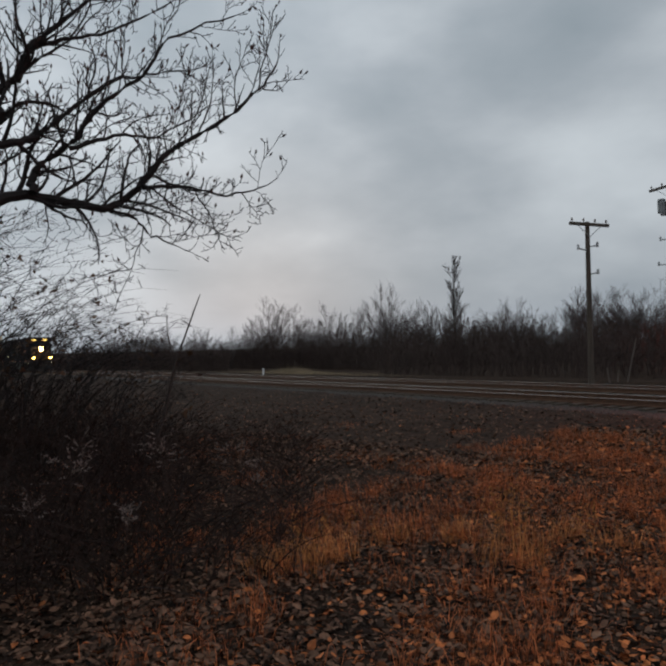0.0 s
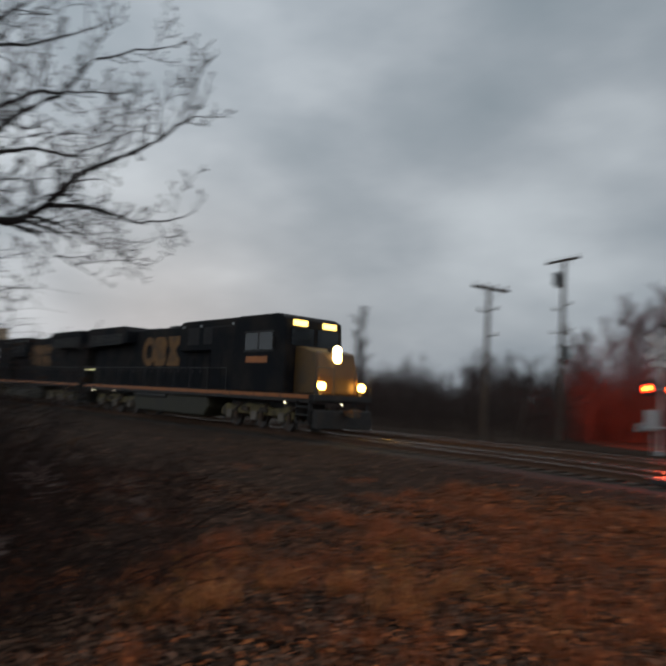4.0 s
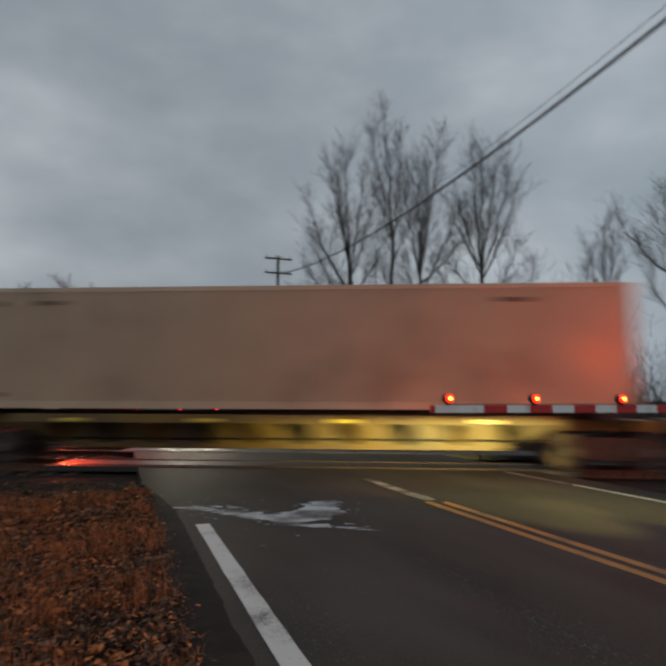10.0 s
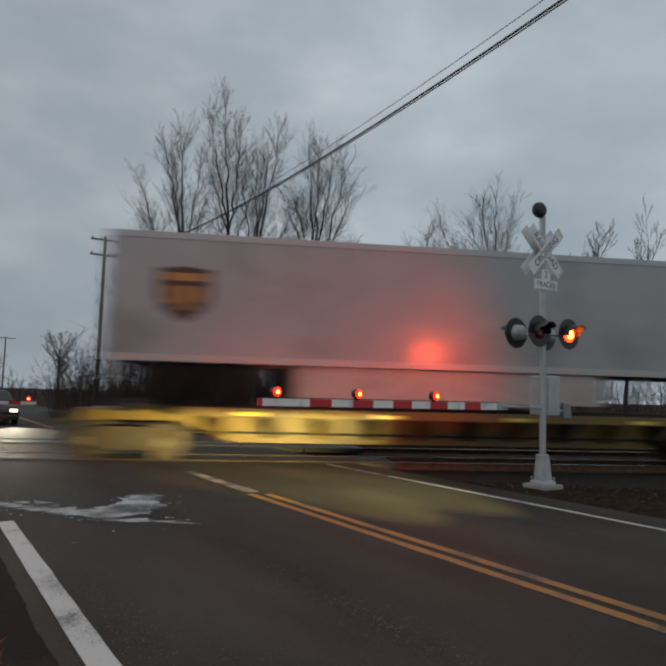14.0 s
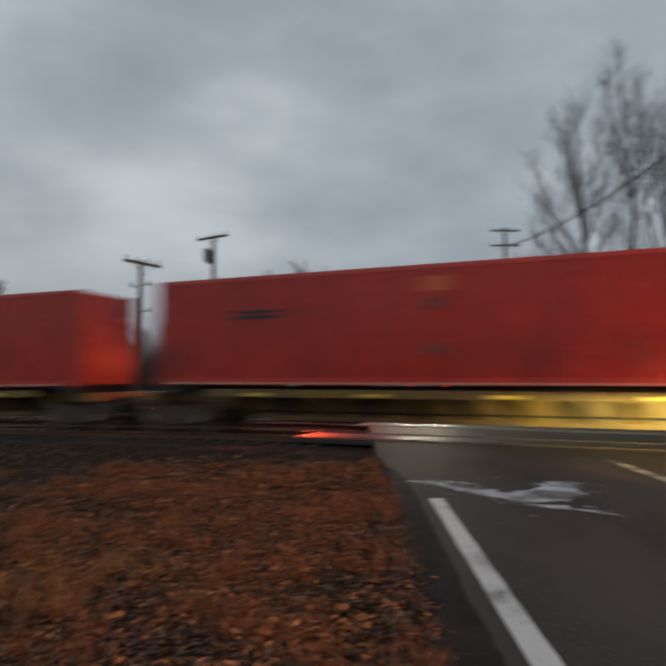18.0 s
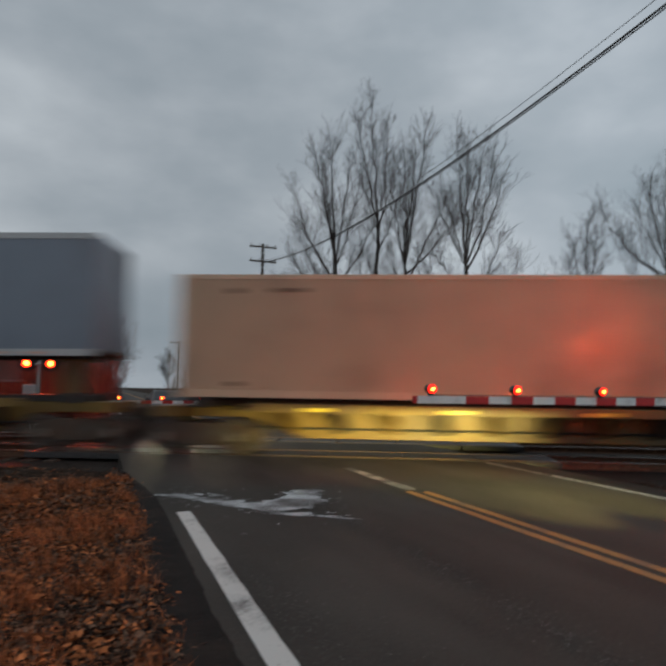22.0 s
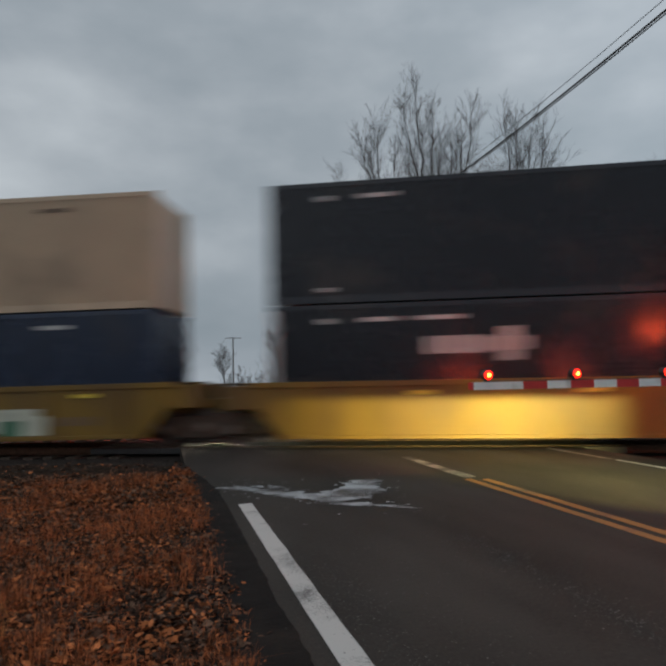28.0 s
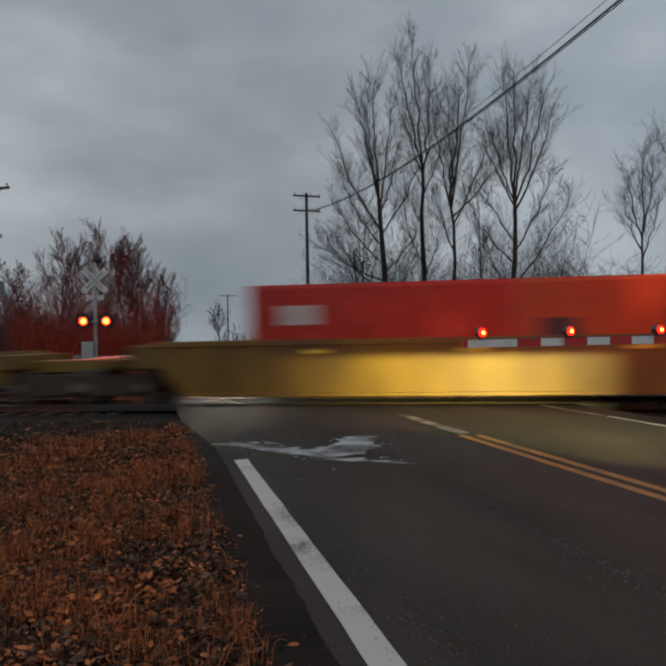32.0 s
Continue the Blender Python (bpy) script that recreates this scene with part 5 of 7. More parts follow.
    # gate motor, counterweight and arm
    motor = part("gate_motor", B((0.07, 0.50, -0.02, 0.40, 1.30, 2.08)), galvanised(), c, "grey gate motor box", 0.025)
    part("motor_door", B((0.12, 0.45, -0.034, -0.021, 1.38, 2.0)), galvanised(), motor, "", 0.004)
    part("conduit", rods(((0.25, 0.2, 1.30), (0.22, 0.2, 0.05), 0.03, 8)), galvanised(), c)
    for y in (0.0, 0.52):
        part("counterweight_arm", rods(((-0.35, y, 1.47), (0.62, y, 1.40), 0.03, 6)), galvanised(), motor)
        part("counterweight", B((0.56, 0.80, y - 0.045, y + 0.045, 1.24, 1.56)), mat("cast_grey", (0.22, 0.22, 0.21), 0.7), motor, "", 0.02)
    for y in (0.0, 0.52):
        part("arm_bracket", rods(((-0.3, y, 1.47), (-0.85, 0.26, 1.46), 0.025, 6)), galvanised(), motor)
    gate = part("gate_arm", B((-0.98, -0.7, 0.235, 0.285, 1.40, 1.52)), galvanised(), c, "striped gate arm, lowered")
    x = -0.98
    k = 0
    stripe = 0.406
    while x > -arm + 0.02:
        w = min(stripe * (2 if x - 2 * stripe < -arm + 0.1 else 1), x + arm)
        hgt = 0.055 + 0.012 * (1 + x / arm)
        part("stripe", B((x - w, x, 0.24, 0.28, 1.46 - hgt, 1.46 + hgt)), white_paint() if k % 2 == 0 else red_paint(), gate)
        x -= w
        k += 1
    for i, d in enumerate((0.29, 1.78, 3.42)):
        q = -arm + d
        lamp = part("gate_lamp", rods(((q, 0.26, 1.52), (q, 0.26, 1.56), 0.05, 8), ((q, 0.20, 1.62), (q, 0.32, 1.62), 0.075, 14)), black_paint(), gate)
        for face in (-1, 1):
            bm = bmesh.new()
            lathe(bm, (q, 0.26 + face * 0.06, 1.62), (0, face, 0), [(0, 0.068), (0.018, 0.055), (0.026, 0.02)], 14)
            part("lens", bm, glow("gate_lens_lit", (1.0, 0.012, 0.004), 4.0), lamp, "red gate lamp lens")
            bm = bmesh.new()
            lathe(bm, (q, 0.26 + face * 0.072, 1.62), (0, face, 0), [(0, 0.034), (0.016, 0.025), (0.022, 0.01)], 10)
            part("lamp_core", bm, glow("lamp_core_lit", (1.0, 0.30, 0.03), 16.0), lamp, "bright middle of the lit lens")
    part("lamp_cable", rods(((-0.9, 0.26, 1.535), (-arm + 0.3, 0.26, 1.53), 0.008, 5)), black_paint(), gate)
    return c


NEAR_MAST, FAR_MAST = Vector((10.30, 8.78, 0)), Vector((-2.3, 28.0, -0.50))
crossing_signal(Matrix.Translation(NEAR_MAST), "galvanised crossing signal with lit red lamps and lowered gate", 5.92, (-1, -0.42))
crossing_signal(Matrix.Translation(FAR_MAST) @ pose(0, 0, 0, 0, 0, 180), "crossing signal beyond the tracks with lit red lamps and lowered gate", 6.4)


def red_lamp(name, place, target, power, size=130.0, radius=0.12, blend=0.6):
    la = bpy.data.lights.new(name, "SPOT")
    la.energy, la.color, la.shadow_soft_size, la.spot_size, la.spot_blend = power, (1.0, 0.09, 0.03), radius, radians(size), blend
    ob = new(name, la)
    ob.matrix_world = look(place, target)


red_lamp("mast_lamp_light", NEAR_MAST + Vector((0.40, -0.62, 2.76)), (-4, 4.5, 0.5), 420, 56, 0.12, 1.0)
red_lamp("mast_lamp_light", NEAR_MAST + Vector((-0.40, 0.62, 2.76)), NEAR_MAST + Vector((-1.5, 8, 2.2)), 115)
red_lamp("gate_lamp_light", NEAR_MAST + Vector((-5.71, 0.50, 1.66)), NEAR_MAST + Vector((-6.5, 9, 2.6)), 90)
red_lamp("gate_lamp_light", NEAR_MAST + Vector((-2.58, 0.50, 1.66)), NEAR_MAST + Vector((-2.6, 9, 2.6)), 75)
red_lamp("mast_lamp_light", FAR_MAST + Vector((0.42, -0.72, 2.89)), (-3.5, 3, 0.6), 1500, 90)
# Far beyond such a lamp's power: reddens the shrubs in place of glare.
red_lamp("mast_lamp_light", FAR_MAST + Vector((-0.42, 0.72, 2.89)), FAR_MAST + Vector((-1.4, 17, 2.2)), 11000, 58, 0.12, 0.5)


# ---- poles and overhead wires ----
pole_wood = lambda: mat("pole_wood", (0.085, 0.068, 0.055), 0.9, vary=0.35, scale=2, fine=30, bump=0.5, stretch=(3, 3, 0.4))
porcelain = lambda: mat("insulator", (0.16, 0.12, 0.10), 0.3)


def utility_pole(x, y, height, label, arms, turn, arm_len=2.4, gear=(), lean=0.0, r=0.15):
    c = thing("utility_pole", label, "utility pole", "poles", m=pose(x, y, -0.35, lean, 0, turn))
    part("pole", rods(((0, 0, -0.5), (0, 0, height + 0.35), r, 10, r * 0.66)), pole_wood(), c)
    for k, down in enumerate(arms):
        z = height + 0.35 - down
        a = part("crossarm", B((-arm_len / 2, arm_len / 2, -0.17, -0.06, z - 0.06, z + 0.06)), pole_wood(), c, "", 0.01)
        n = 4 if arm_len > 1.6 else 2
        for i in range(n):
            q = -arm_len / 2 + 0.12 + i * (arm_len - 0.24) / (n - 1)
            bm = bmesh.new()
            lathe(bm, (q, -0.115, z + 0.05), (0, 0, 1), [(0, 0.012), (0.06, 0.014), (0.07, 0.045), (0.10, 0.05), (0.12, 0.03), (0.15, 0.04), (0.18, 0.02)], 10)
            part("insulator", bm, porcelain(), a)
        for s in (-1, 1):
            part("brace", rods(((s * arm_len * 0.3, -0.115, z - 0.05), (0, -0.11, z - 0.5), 0.014, 5)), galvanised(), a)
    for kind, down, side in gear:
        z = height + 0.35 - down
        if kind == "can":
            bm = bmesh.new()
            lathe(bm, (side * 0.34, 0, z - 0.35), (0, 0, 1), [(0, 0.16), (0.02, 0.19), (0.66, 0.19), (0.70, 0.15), (0.72, 0.03)], 14)
            part("transformer", bm, mat("transformer_grey", (0.17, 0.18, 0.18), 0.5), c, "grey transformer can")
        else:
            part("bracket", rods(((0, 0, z), (side * 0.5, 0, z + 0.08), 0.03, 6), ((side * 0.5, 0, z + 0.02), (side * 0.5, 0, z + 0.22), 0.05, 8)), galvanised(), c)
    return c


def place(turn, away):
    a = radians(turn)
    return math.sin(a) * away, math.cos(a) * away


x, y = place(-17.95, 28.5)
utility_pole(x, y, 6.35, "weathered wooden line pole with one crossarm beside the tracks", (0.12,), 62, 2.0, (("arm", 1.0, 1), ("arm", 1.15, -1), ("arm", 2.1, 1)), r=0.13)
x, y = place(-12.0, 37.0)
utility_pole(x, y, 9.3, "tall wooden utility pole with crossarms and transformer", (0.12,), -33, 2.3, (("can", 1.15, -1), ("can", 1.0, -1.5), ("arm", 2.55, 1), ("arm", 2.75, -1.3), ("arm", 3.9, 1.4), ("arm", 4.0, -1.6), ("arm", 4.1, 1), ("can", 5.0, 1.2)), r=0.15)
x, y = place(12.79, 50.0)
POLE_FAR = (x, y)
utility_pole(x, y, 12.4, "wooden utility pole with two crossarms by the road", (0.25, 1.35), 4, 2.1, (), r=0.16)
x, y = place(5.95, 140.0)
utility_pole(x, y, 10.8, "distant utility pole with a crossarm", (0.3,), 0, 3.4, (), r=0.17)
utility_pole(9.75, -13.5, 12.6, "wooden utility pole by the road", (0.25, 1.35), 4, 2.1, (), r=0.16)


def wire(name, a, b, sag, r, label):
    """A hanging cable from a to b."""
    bm = bmesh.new()
    pts = []
    for i in range(41):
        s = i / 40
        p = Vector(a).lerp(Vector(b), s)
        p.z -= 4 * sag * s * (1 - s)
        pts.append(p)
    rings = []
    for i, p in enumerate(pts):
        d = (pts[min(i + 1, 40)] - pts[max(i - 1, 0)]).normalized()
        s = d.cross(Vector((0, 0, 1))).normalized()
        w = s.cross(d)
        rings.append([bm.verts.new(p + (s * math.cos(q * math.tau / 5) + w * math.sin(q * math.tau / 5)) * r) for q in range(5)])
    for p, q in zip(rings, rings[1:]):
        for i in range(5):
            bm.faces.new((p[i], p[(i + 1) % 5], q[(i + 1) % 5], q[i]))
    ob = part(name, bm, mat("cable_black", (0.02, 0.02, 0.02), 0.6), None)
    return tagged(ob, label, "cable", "overhead cables")


FX, FY = POLE_FAR
wire("overhead_cable", (FX, FY - 0.2, 11.0), (9.45, -13.5, 11.85), 2.55, 0.026, "thick black overhead cable along the road")
wire("overhead_cable", (FX + 0.03, FY - 0.2, 10.955), (9.48, -13.5, 11.805), 2.55, 0.016, "black overhead cable lashed below another")
wire("overhead_wire", (FX - 0.03, FY - 0.2, 11.1), (9.35, -13.5, 12.1), 2.55, 0.009, "thin overhead wire along the road")


# ---- bare trees ----
bark = lambda: mat("bark", (0.05, 0.041, 0.036), 0.95, vary=0.45, scale=3, fine=30, bump=0.6, stretch=(2, 2, 0.5))
twig_bark = lambda: mat("twig_bark", (0.046, 0.036, 0.032), 0.9, vary=0.3, scale=4)
# Paler than twig_bark: the distance haze is put into the colour.
hazed_twigs = lambda: mat("hazed_twigs", (0.085, 0.066, 0.064), 0.9, vary=0.3, scale=0.4)
dark_bark = lambda: mat("dark_bark", (0.028, 0.024, 0.023), 0.9, vary=0.4, scale=4, fine=40, bump=0.4)
brush_bark = lambda: mat("brush_bark", (0.060, 0.042, 0.036), 0.95, vary=0.4, scale=0.3, island=0.35)


class Wood:
    """Collects tapered tubes into one mesh."""

    def __init__(self):
        self.v, self.f = [], []

    def tube(self, pts, radii, n):
        base = len(self.v)
        for i, p in enumerate(pts):
            d = (pts[min(i + 1, len(pts) - 1)] - pts[max(i - 1, 0)])
            d = d.normalized() if d.length > 1e-6 else Vector((0, 0, 1))
            s = d.orthogonal().normalized()
            w = d.cross(s)
            r = radii[i]
            for q in range(n):
                a = q * math.tau / n
                self.v.append(tuple(p + (s * math.cos(a) + w * math.sin(a)) * r))
        for i in range(len(pts) - 1):
            for q in range(n):
                a, b = base + i * n + q, base + i * n + (q + 1) % n
                if n == 3 and i == len(pts) - 2:
                    self.f.append((a, b, base + (i + 1) * n))
                else:
                    self.f.append((a, b, b + n, a + n))
        if n == 3:
            del self.v[-2:]


def grow(rng, wood, start, way, length, radius, level, top, up=0.25, bend=0.18, split=(5, 5, 4), sides=(7, 5, 4, 3), minr=0.004, curl=0.0, ratio=0.55, spread=(0.5, 0.95)):
    """A limb and its side limbs, down to twigs."""
    k = max(4, min(14, int(length / 0.5))) if level < 2 else (5, 3, 2)[min(level - 2, 2)]
    pts, p, d = [start.copy()], start.copy(), way.normalized()
    for i in range(k):
        d = (d + Vector((rng.gauss(0, bend), rng.gauss(0, bend), rng.gauss(0, bend) + up * 0.12 - curl * 0.1)) * (0.6 if level == 0 else 1.0)).normalized()
        p = p + d * (length / k)
        pts.append(p.copy())
    radii = [max(minr, radius * (1 - 0.85 * i / k)) for i in range(k + 1)]
    wood[0 if level == 0 else 1].tube(pts, radii, sides[min(level, 3)])
    if level >= top:
        return
    n = split[min(level, len(split) - 1)]
    for i in range(n):
        s = (0.3 if level == 0 else 0.15) + (0.68 if level == 0 else 0.82) * (i + rng.random() * 0.8) / n
        j = min(int(s * k), k - 1)
        a = pts[j].lerp(pts[j + 1], s * k - j)
        along = (pts[j + 1] - pts[j]).normalized()
        out = Vector((rng.gauss(0, 1), rng.gauss(0, 1), rng.gauss(0, 0.5)))
        out = (out - along * out.dot(along)).normalized()
        q = rng.uniform(*spread)
        nd = (along * (1.05 - 0.25 * q) + out * q + Vector((0, 0, up))).normalized()
        part_of = ratio if level == 0 else max(ratio, 0.5) if level == 1 else max(ratio, 0.6)
        grow(rng, wood, a, nd, length * part_of * (1.1 - 0.55 * s) * rng.uniform(0.75, 1.2), max(minr, radius * (1 - 0.8 * s) * 0.54), level + 1, top, up, bend * 1.15, split, sides, minr, curl, ratio, spread)


def bare_tree(seed, x, y, height, lean, r, label, top=3, up=0.42, split=(9, 6, 5), ratio=0.46, group="bare trees behind the tracks", minr=0.012, spread=(0.5, 0.95)):
    rng = random.Random(seed)
    t = thing("bare_tree", label, "tree", group, m=pose(x, y, ground_height(x, y) - 0.1))
    wood = (Wood(), Wood())
    grow(rng, wood, Vector((0, 0, 0)), Vector((lean[0], lean[1], 1)), height, r, 0, top, up, 0.05, split, (8, 5, 4, 3), minr, 0.0, ratio, spread)
    for name, w, mt in (("trunk", wood[0], bark()), ("crown", wood[1], twig_bark())):
        me = bpy.data.meshes.new(name)
        me.from_pydata(w.v, [], w.f)
        me.materials.append(mt)
        ob = new(name, me)
        ob.parent = t
    return t


TALL = "tall slender leafless tree behind the tracks"
BROAD = "tall leafless tree with a broad crown behind the tracks"


def limbed_tree(seed, az, away, r, bole, limbs, label, group="bare trees behind the tracks"):
    """A tree whose bole (reach aside, height) carries limbs (height of the fork, reach aside, height of the tip)."""
    rng = random.Random(seed)
    x, y = place(az, away)
    t = thing("bare_tree", label, "tree", group, m=pose(x, y, ground_height(x, y) - 0.1, rz=-az))
    wood = (Wood(), Wood())

    def bend(p, q, out, r0, r1, into, sides, steps=9):
        """A bowed stem from p to q that leaves sideways and then rises."""
        m = p.lerp(q, 0.45) + Vector(((q.x - p.x) * out, (q.y - p.y) * out, 0))
        pts = []
        for i in range(steps + 1):
            k = i / steps
            v = p * (1 - k) ** 2 + m * 2 * k * (1 - k) + q * k * k
            pts.append(v + Vector((rng.gauss(0, 0.05), rng.gauss(0, 0.05), 0)) * min(1.0, 4 * k))
        into.tube(pts, [r0 + (r1 - r0) * i / steps for i in range(steps + 1)], sides)
        return pts
    spine = bend(Vector((0, 0, 0)), Vector((bole[0], 0, bole[1])), -0.3, r, r * 0.45, wood[0], 8)
    for fork, aside, tip in limbs:
        k = min(1.0, fork / bole[1]) * (len(spine) - 1)
        j = min(int(k), len(spine) - 2)
        p = spine[j].lerp(spine[j + 1], k - j)
        q = Vector((aside, rng.gauss(0, 0.25) * (tip - fork) * 0.35, tip))
        long = (q - p).length
        pts = bend(p, q, rng.uniform(0.10, 0.30), 0.018 + 0.0080 * long, 0.007, wood[1], 6)
        for i in range(int(long * 7.5)):
            k = rng.uniform(0.12, 1.0) * (len(pts) - 1)
            j = min(int(k), len(pts) - 2)
            p2 = pts[j].lerp(pts[j + 1], k - j)
            along = (pts[j + 1] - pts[j]).normalized()
            out = Vector((rng.gauss(0, 1), rng.gauss(0, 1), 0)).normalized()
            grow(rng, wood, p2, along * 0.8 + out * rng.uniform(0.3, 0.75) + Vector((0, 0, 0.25)), rng.uniform(0.6, 2.2) * (1.2 - 0.5 * k / len(pts)), 0.008, 2, 4, 0.14, 0.08, (6, 6, 5, 3), (6, 4, 3, 3), 0.0036, 0.0, 0.5, (0.35, 0.75))
    for name, w, mt in (("trunk", wood[0], bark()), ("crown", wood[1], twig_bark())):
        me = bpy.data.meshes.new(name)
        me.from_pydata(w.v, [], w.f)
        me.materials.append(mt)
        ob = new(name, me)
        ob.parent = t
    return t


limbed_tree(3, 19.35, 33, 0.21, (-0.1, 8.6), ((8.4, -0.4, 14.6), (8.4, -1.2, 13.9), (7.2, -2.5, 12.3), (8.3, 0.45, 13.3), (7.0, 1.9, 10.4), (5.6, -2.5, 8.6), (8.0, 0.8, 11.2), (6.4, -2.0, 9.6), (5.2, 2.2, 8.2), (8.5, -0.8, 13.2), (4.2, -2.3, 6.8), (3.6, 1.6, 6.0), (4.8, -3.0, 6.4)), BROAD)
limbed_tree(5, 22.6, 34, 0.17, (0.1, 10.6), ((10.4, -0.3, 16.9), (10.0, 0.6, 15.4), (10.3, 0.95, 13.6), (10.5, -1.0, 15.9), (10.0, -0.8, 13.2), (9.0, 1.15, 12.0), (9.4, -0.7, 11.4), (7.6, -0.9, 9.6), (5.0, 0.9, 7.4), (5.6, -0.9, 8.0)), TALL)
limbed_tree(8, 25.35, 32.6, 0.13, (-0.1, 8.2), ((8.0, 0.85, 14.7), (8.1, -0.2, 13.6), (8.0, -0.9, 12.8), (7.3, 1.8, 11.4), (7.6, 2.3, 10.4), (8.2, 0.35, 13.6), (6.0, -1.0, 9.0)), "leafless tree with spreading limbs behind the tracks")
limbed_tree(12, 30.15, 33, 0.18, (0.0, 8.4), ((8.2, -0.35, 14.2), (8.3, 0.15, 14.6), (8.3, 0.85, 14.0), (7.8, 1.9, 12.6), (8.2, -0.9, 11.6), (8.0, -1.4, 11.6), (8.1, 1.5, 13.4), (6.4, -1.5, 9.2), (3.9, -1.4, 6.4), (4.4, 2.5, 8.0), (5.4, -1.9, 8.0), (6.0, 1.6, 9.0)), BROAD)
for seed, az, away, hgt, lean, r, label, up, split, ratio in (
    (18, 27.4, 37, 8.8, 0.0, 0.09, TALL, 0.30, (8, 5, 4, 3), 0.36),
    (19, 17.4, 35, 7.4, -0.05, 0.10, "leafless tree with drooping limbs behind the tracks", 0.1, (9, 7, 5, 3), 0.5),
):
    x, y = place(az, away)
    bare_tree(seed, x, y, hgt, (lean, 0), r, label, 4, up, split, ratio, minr=0.0055, spread=(0.30, 0.70))
limbed_tree(21, 39.8, 37, 0.10, (0.0, 7.2), ((7.0, 0.1, 11.0), (6.6, -0.6, 10.0), (6.8, 0.6, 10.2), (6.0, -0.9, 8.8), (5.6, 0.8, 8.2)), "small slender leafless tree behind the tracks")
limbed_tree(22, 45.7, 37, 0.17, (0.0, 8.4), ((8.3, 0.1, 13.3), (8.2, -0.7, 12.6), (7.6, -2.9, 11.2), (7.8, -2.2, 10.0), (8.3, 0.9, 12.0), (7.0, 1.5, 9.6), (8.0, -1.4, 11.8), (5.8, -1.6, 8.0)), "leafless tree with crooked limbs behind the tracks")
x, y = place(52.3, 41)
bare_tree(23, x, y, 11.0, (0.02, 0), 0.15, TALL, 4, 0.4, (10, 6, 4, 3), 0.42, minr=0.0065, spread=(0.35, 0.8))
x, y = place(55.6, 44)
bare_tree(24, x, y, 11.5, (0.0, 0), 0.15, TALL, 4, 0.4, (10, 6, 4, 3), 0.42, minr=0.0065, spread=(0.35, 0.8))
x, y = place(64.0, 46)
bare_tree(25, x, y, 16.5, (0.0, 0), 0.2, TALL, 4, 0.5, (22, 6, 4, 3), 0.17, minr=0.0065, spread=(0.35, 0.8))
x, y = place(68.0, 46)
bare_tree(26, x, y, 15.0, (0.0, 0), 0.2, TALL, 4, 0.5, (22, 6, 4, 3), 0.19, minr=0.0065, spread=(0.35, 0.8))
x, y = place(73.0, 50)
bare_tree(27, x, y, 16.5, (0.0, 0), 0.24, "leafless tree with a broad crown behind the tracks", 4, 0.35, (13, 7, 5, 3), 0.45, minr=0.0065, spread=(0.35, 0.8))
# left of the road, beyond the tracks
for seed, az, away, hgt in ((31, -7.5, 47, 7.4), (32, -4.6, 45, 7.6), (33, -2.2, 46, 7.3), (34, -0.6, 45, 6.8), (35, -9.3, 48, 6.0), (36, -3.4, 48, 7.2), (37, -6.2, 46, 7.0), (38, -1.4, 47, 7.3), (39, 0.5, 46, 5.6)):
    x, y = place(az, away)
    bare_tree(seed, x, y, hgt, (0, 0), 0.11, "dense leafless shrubby tree beyond the tracks", 4, 0.22, (13, 8, 6, 3), 0.5, "shrubby trees", 0.0065, (0.35, 0.8))
FANS = {}


def fan_mesh(kind):
    """A rounded tree one metre high: limbs fan out from a short bole into fine upright twigs."""
    if kind not in FANS:
        rng = random.Random(300 + kind)
        wood = (Wood(), Wood())
        wide = rng.uniform(0.30, 0.62)
        fork = rng.uniform(0.10, 0.22)
        wood[0].tube([Vector((0, 0, 0)), Vector((rng.gauss(0, 0.012), rng.gauss(0, 0.012), fork * 0.6)), Vector((0, 0, fork + 0.04))], [0.020, 0.015, 0.011], 6)
        limbs = rng.randint(6, 9)
        for i in range(limbs):
            turn = math.tau * (i + rng.uniform(-0.3, 0.3)) / limbs
            out = wide * (0.15 if i % 4 == 0 else rng.uniform(0.5, 1.0))
            way = Vector((math.cos(turn) * out, math.sin(turn) * out, 0.62))
            length = (1.0 - fork) * rng.uniform(0.72, 0.86) * (1.0 - 0.22 * out / wide)
            grow(rng, wood, Vector((0, 0, fork * rng.uniform(0.5, 1.0))), way, length, 0.0062, 1, 4, 0.16, 0.06, (9, 10, 6, 3), (6, 3, 3, 3), 0.0008, 0.0, 0.42, (0.30, 0.62))
        meshes = []
        full = 1.0 / max(p[2] for p in wood[1].v)
        for name, w, mt in (("trunk", wood[0], bark()), ("crown", wood[1], hazed_twigs())):
            me = bpy.data.meshes.new(name)
            me.from_pydata([(p[0] * full, p[1] * full, p[2] * full) for p in w.v], [], w.f)
            me.materials.append(mt)
            meshes.append(me)
        FANS[kind] = meshes
    return FANS[kind]


def fan_tree(kind, x, y, height, turn, label, group="trees of the far wood"):
    """A rounded leafless tree of the given height."""
    t = thing("bare_tree", label, "tree", group, m=pose(x, y, ground_height(x, y) - 0.1, rz=turn))
    for name, me in zip(("trunk", "crown"), fan_mesh(kind)):
        ob = new(name, me)
        ob.parent = t
        ob.scale = (height, height, height)
    return t


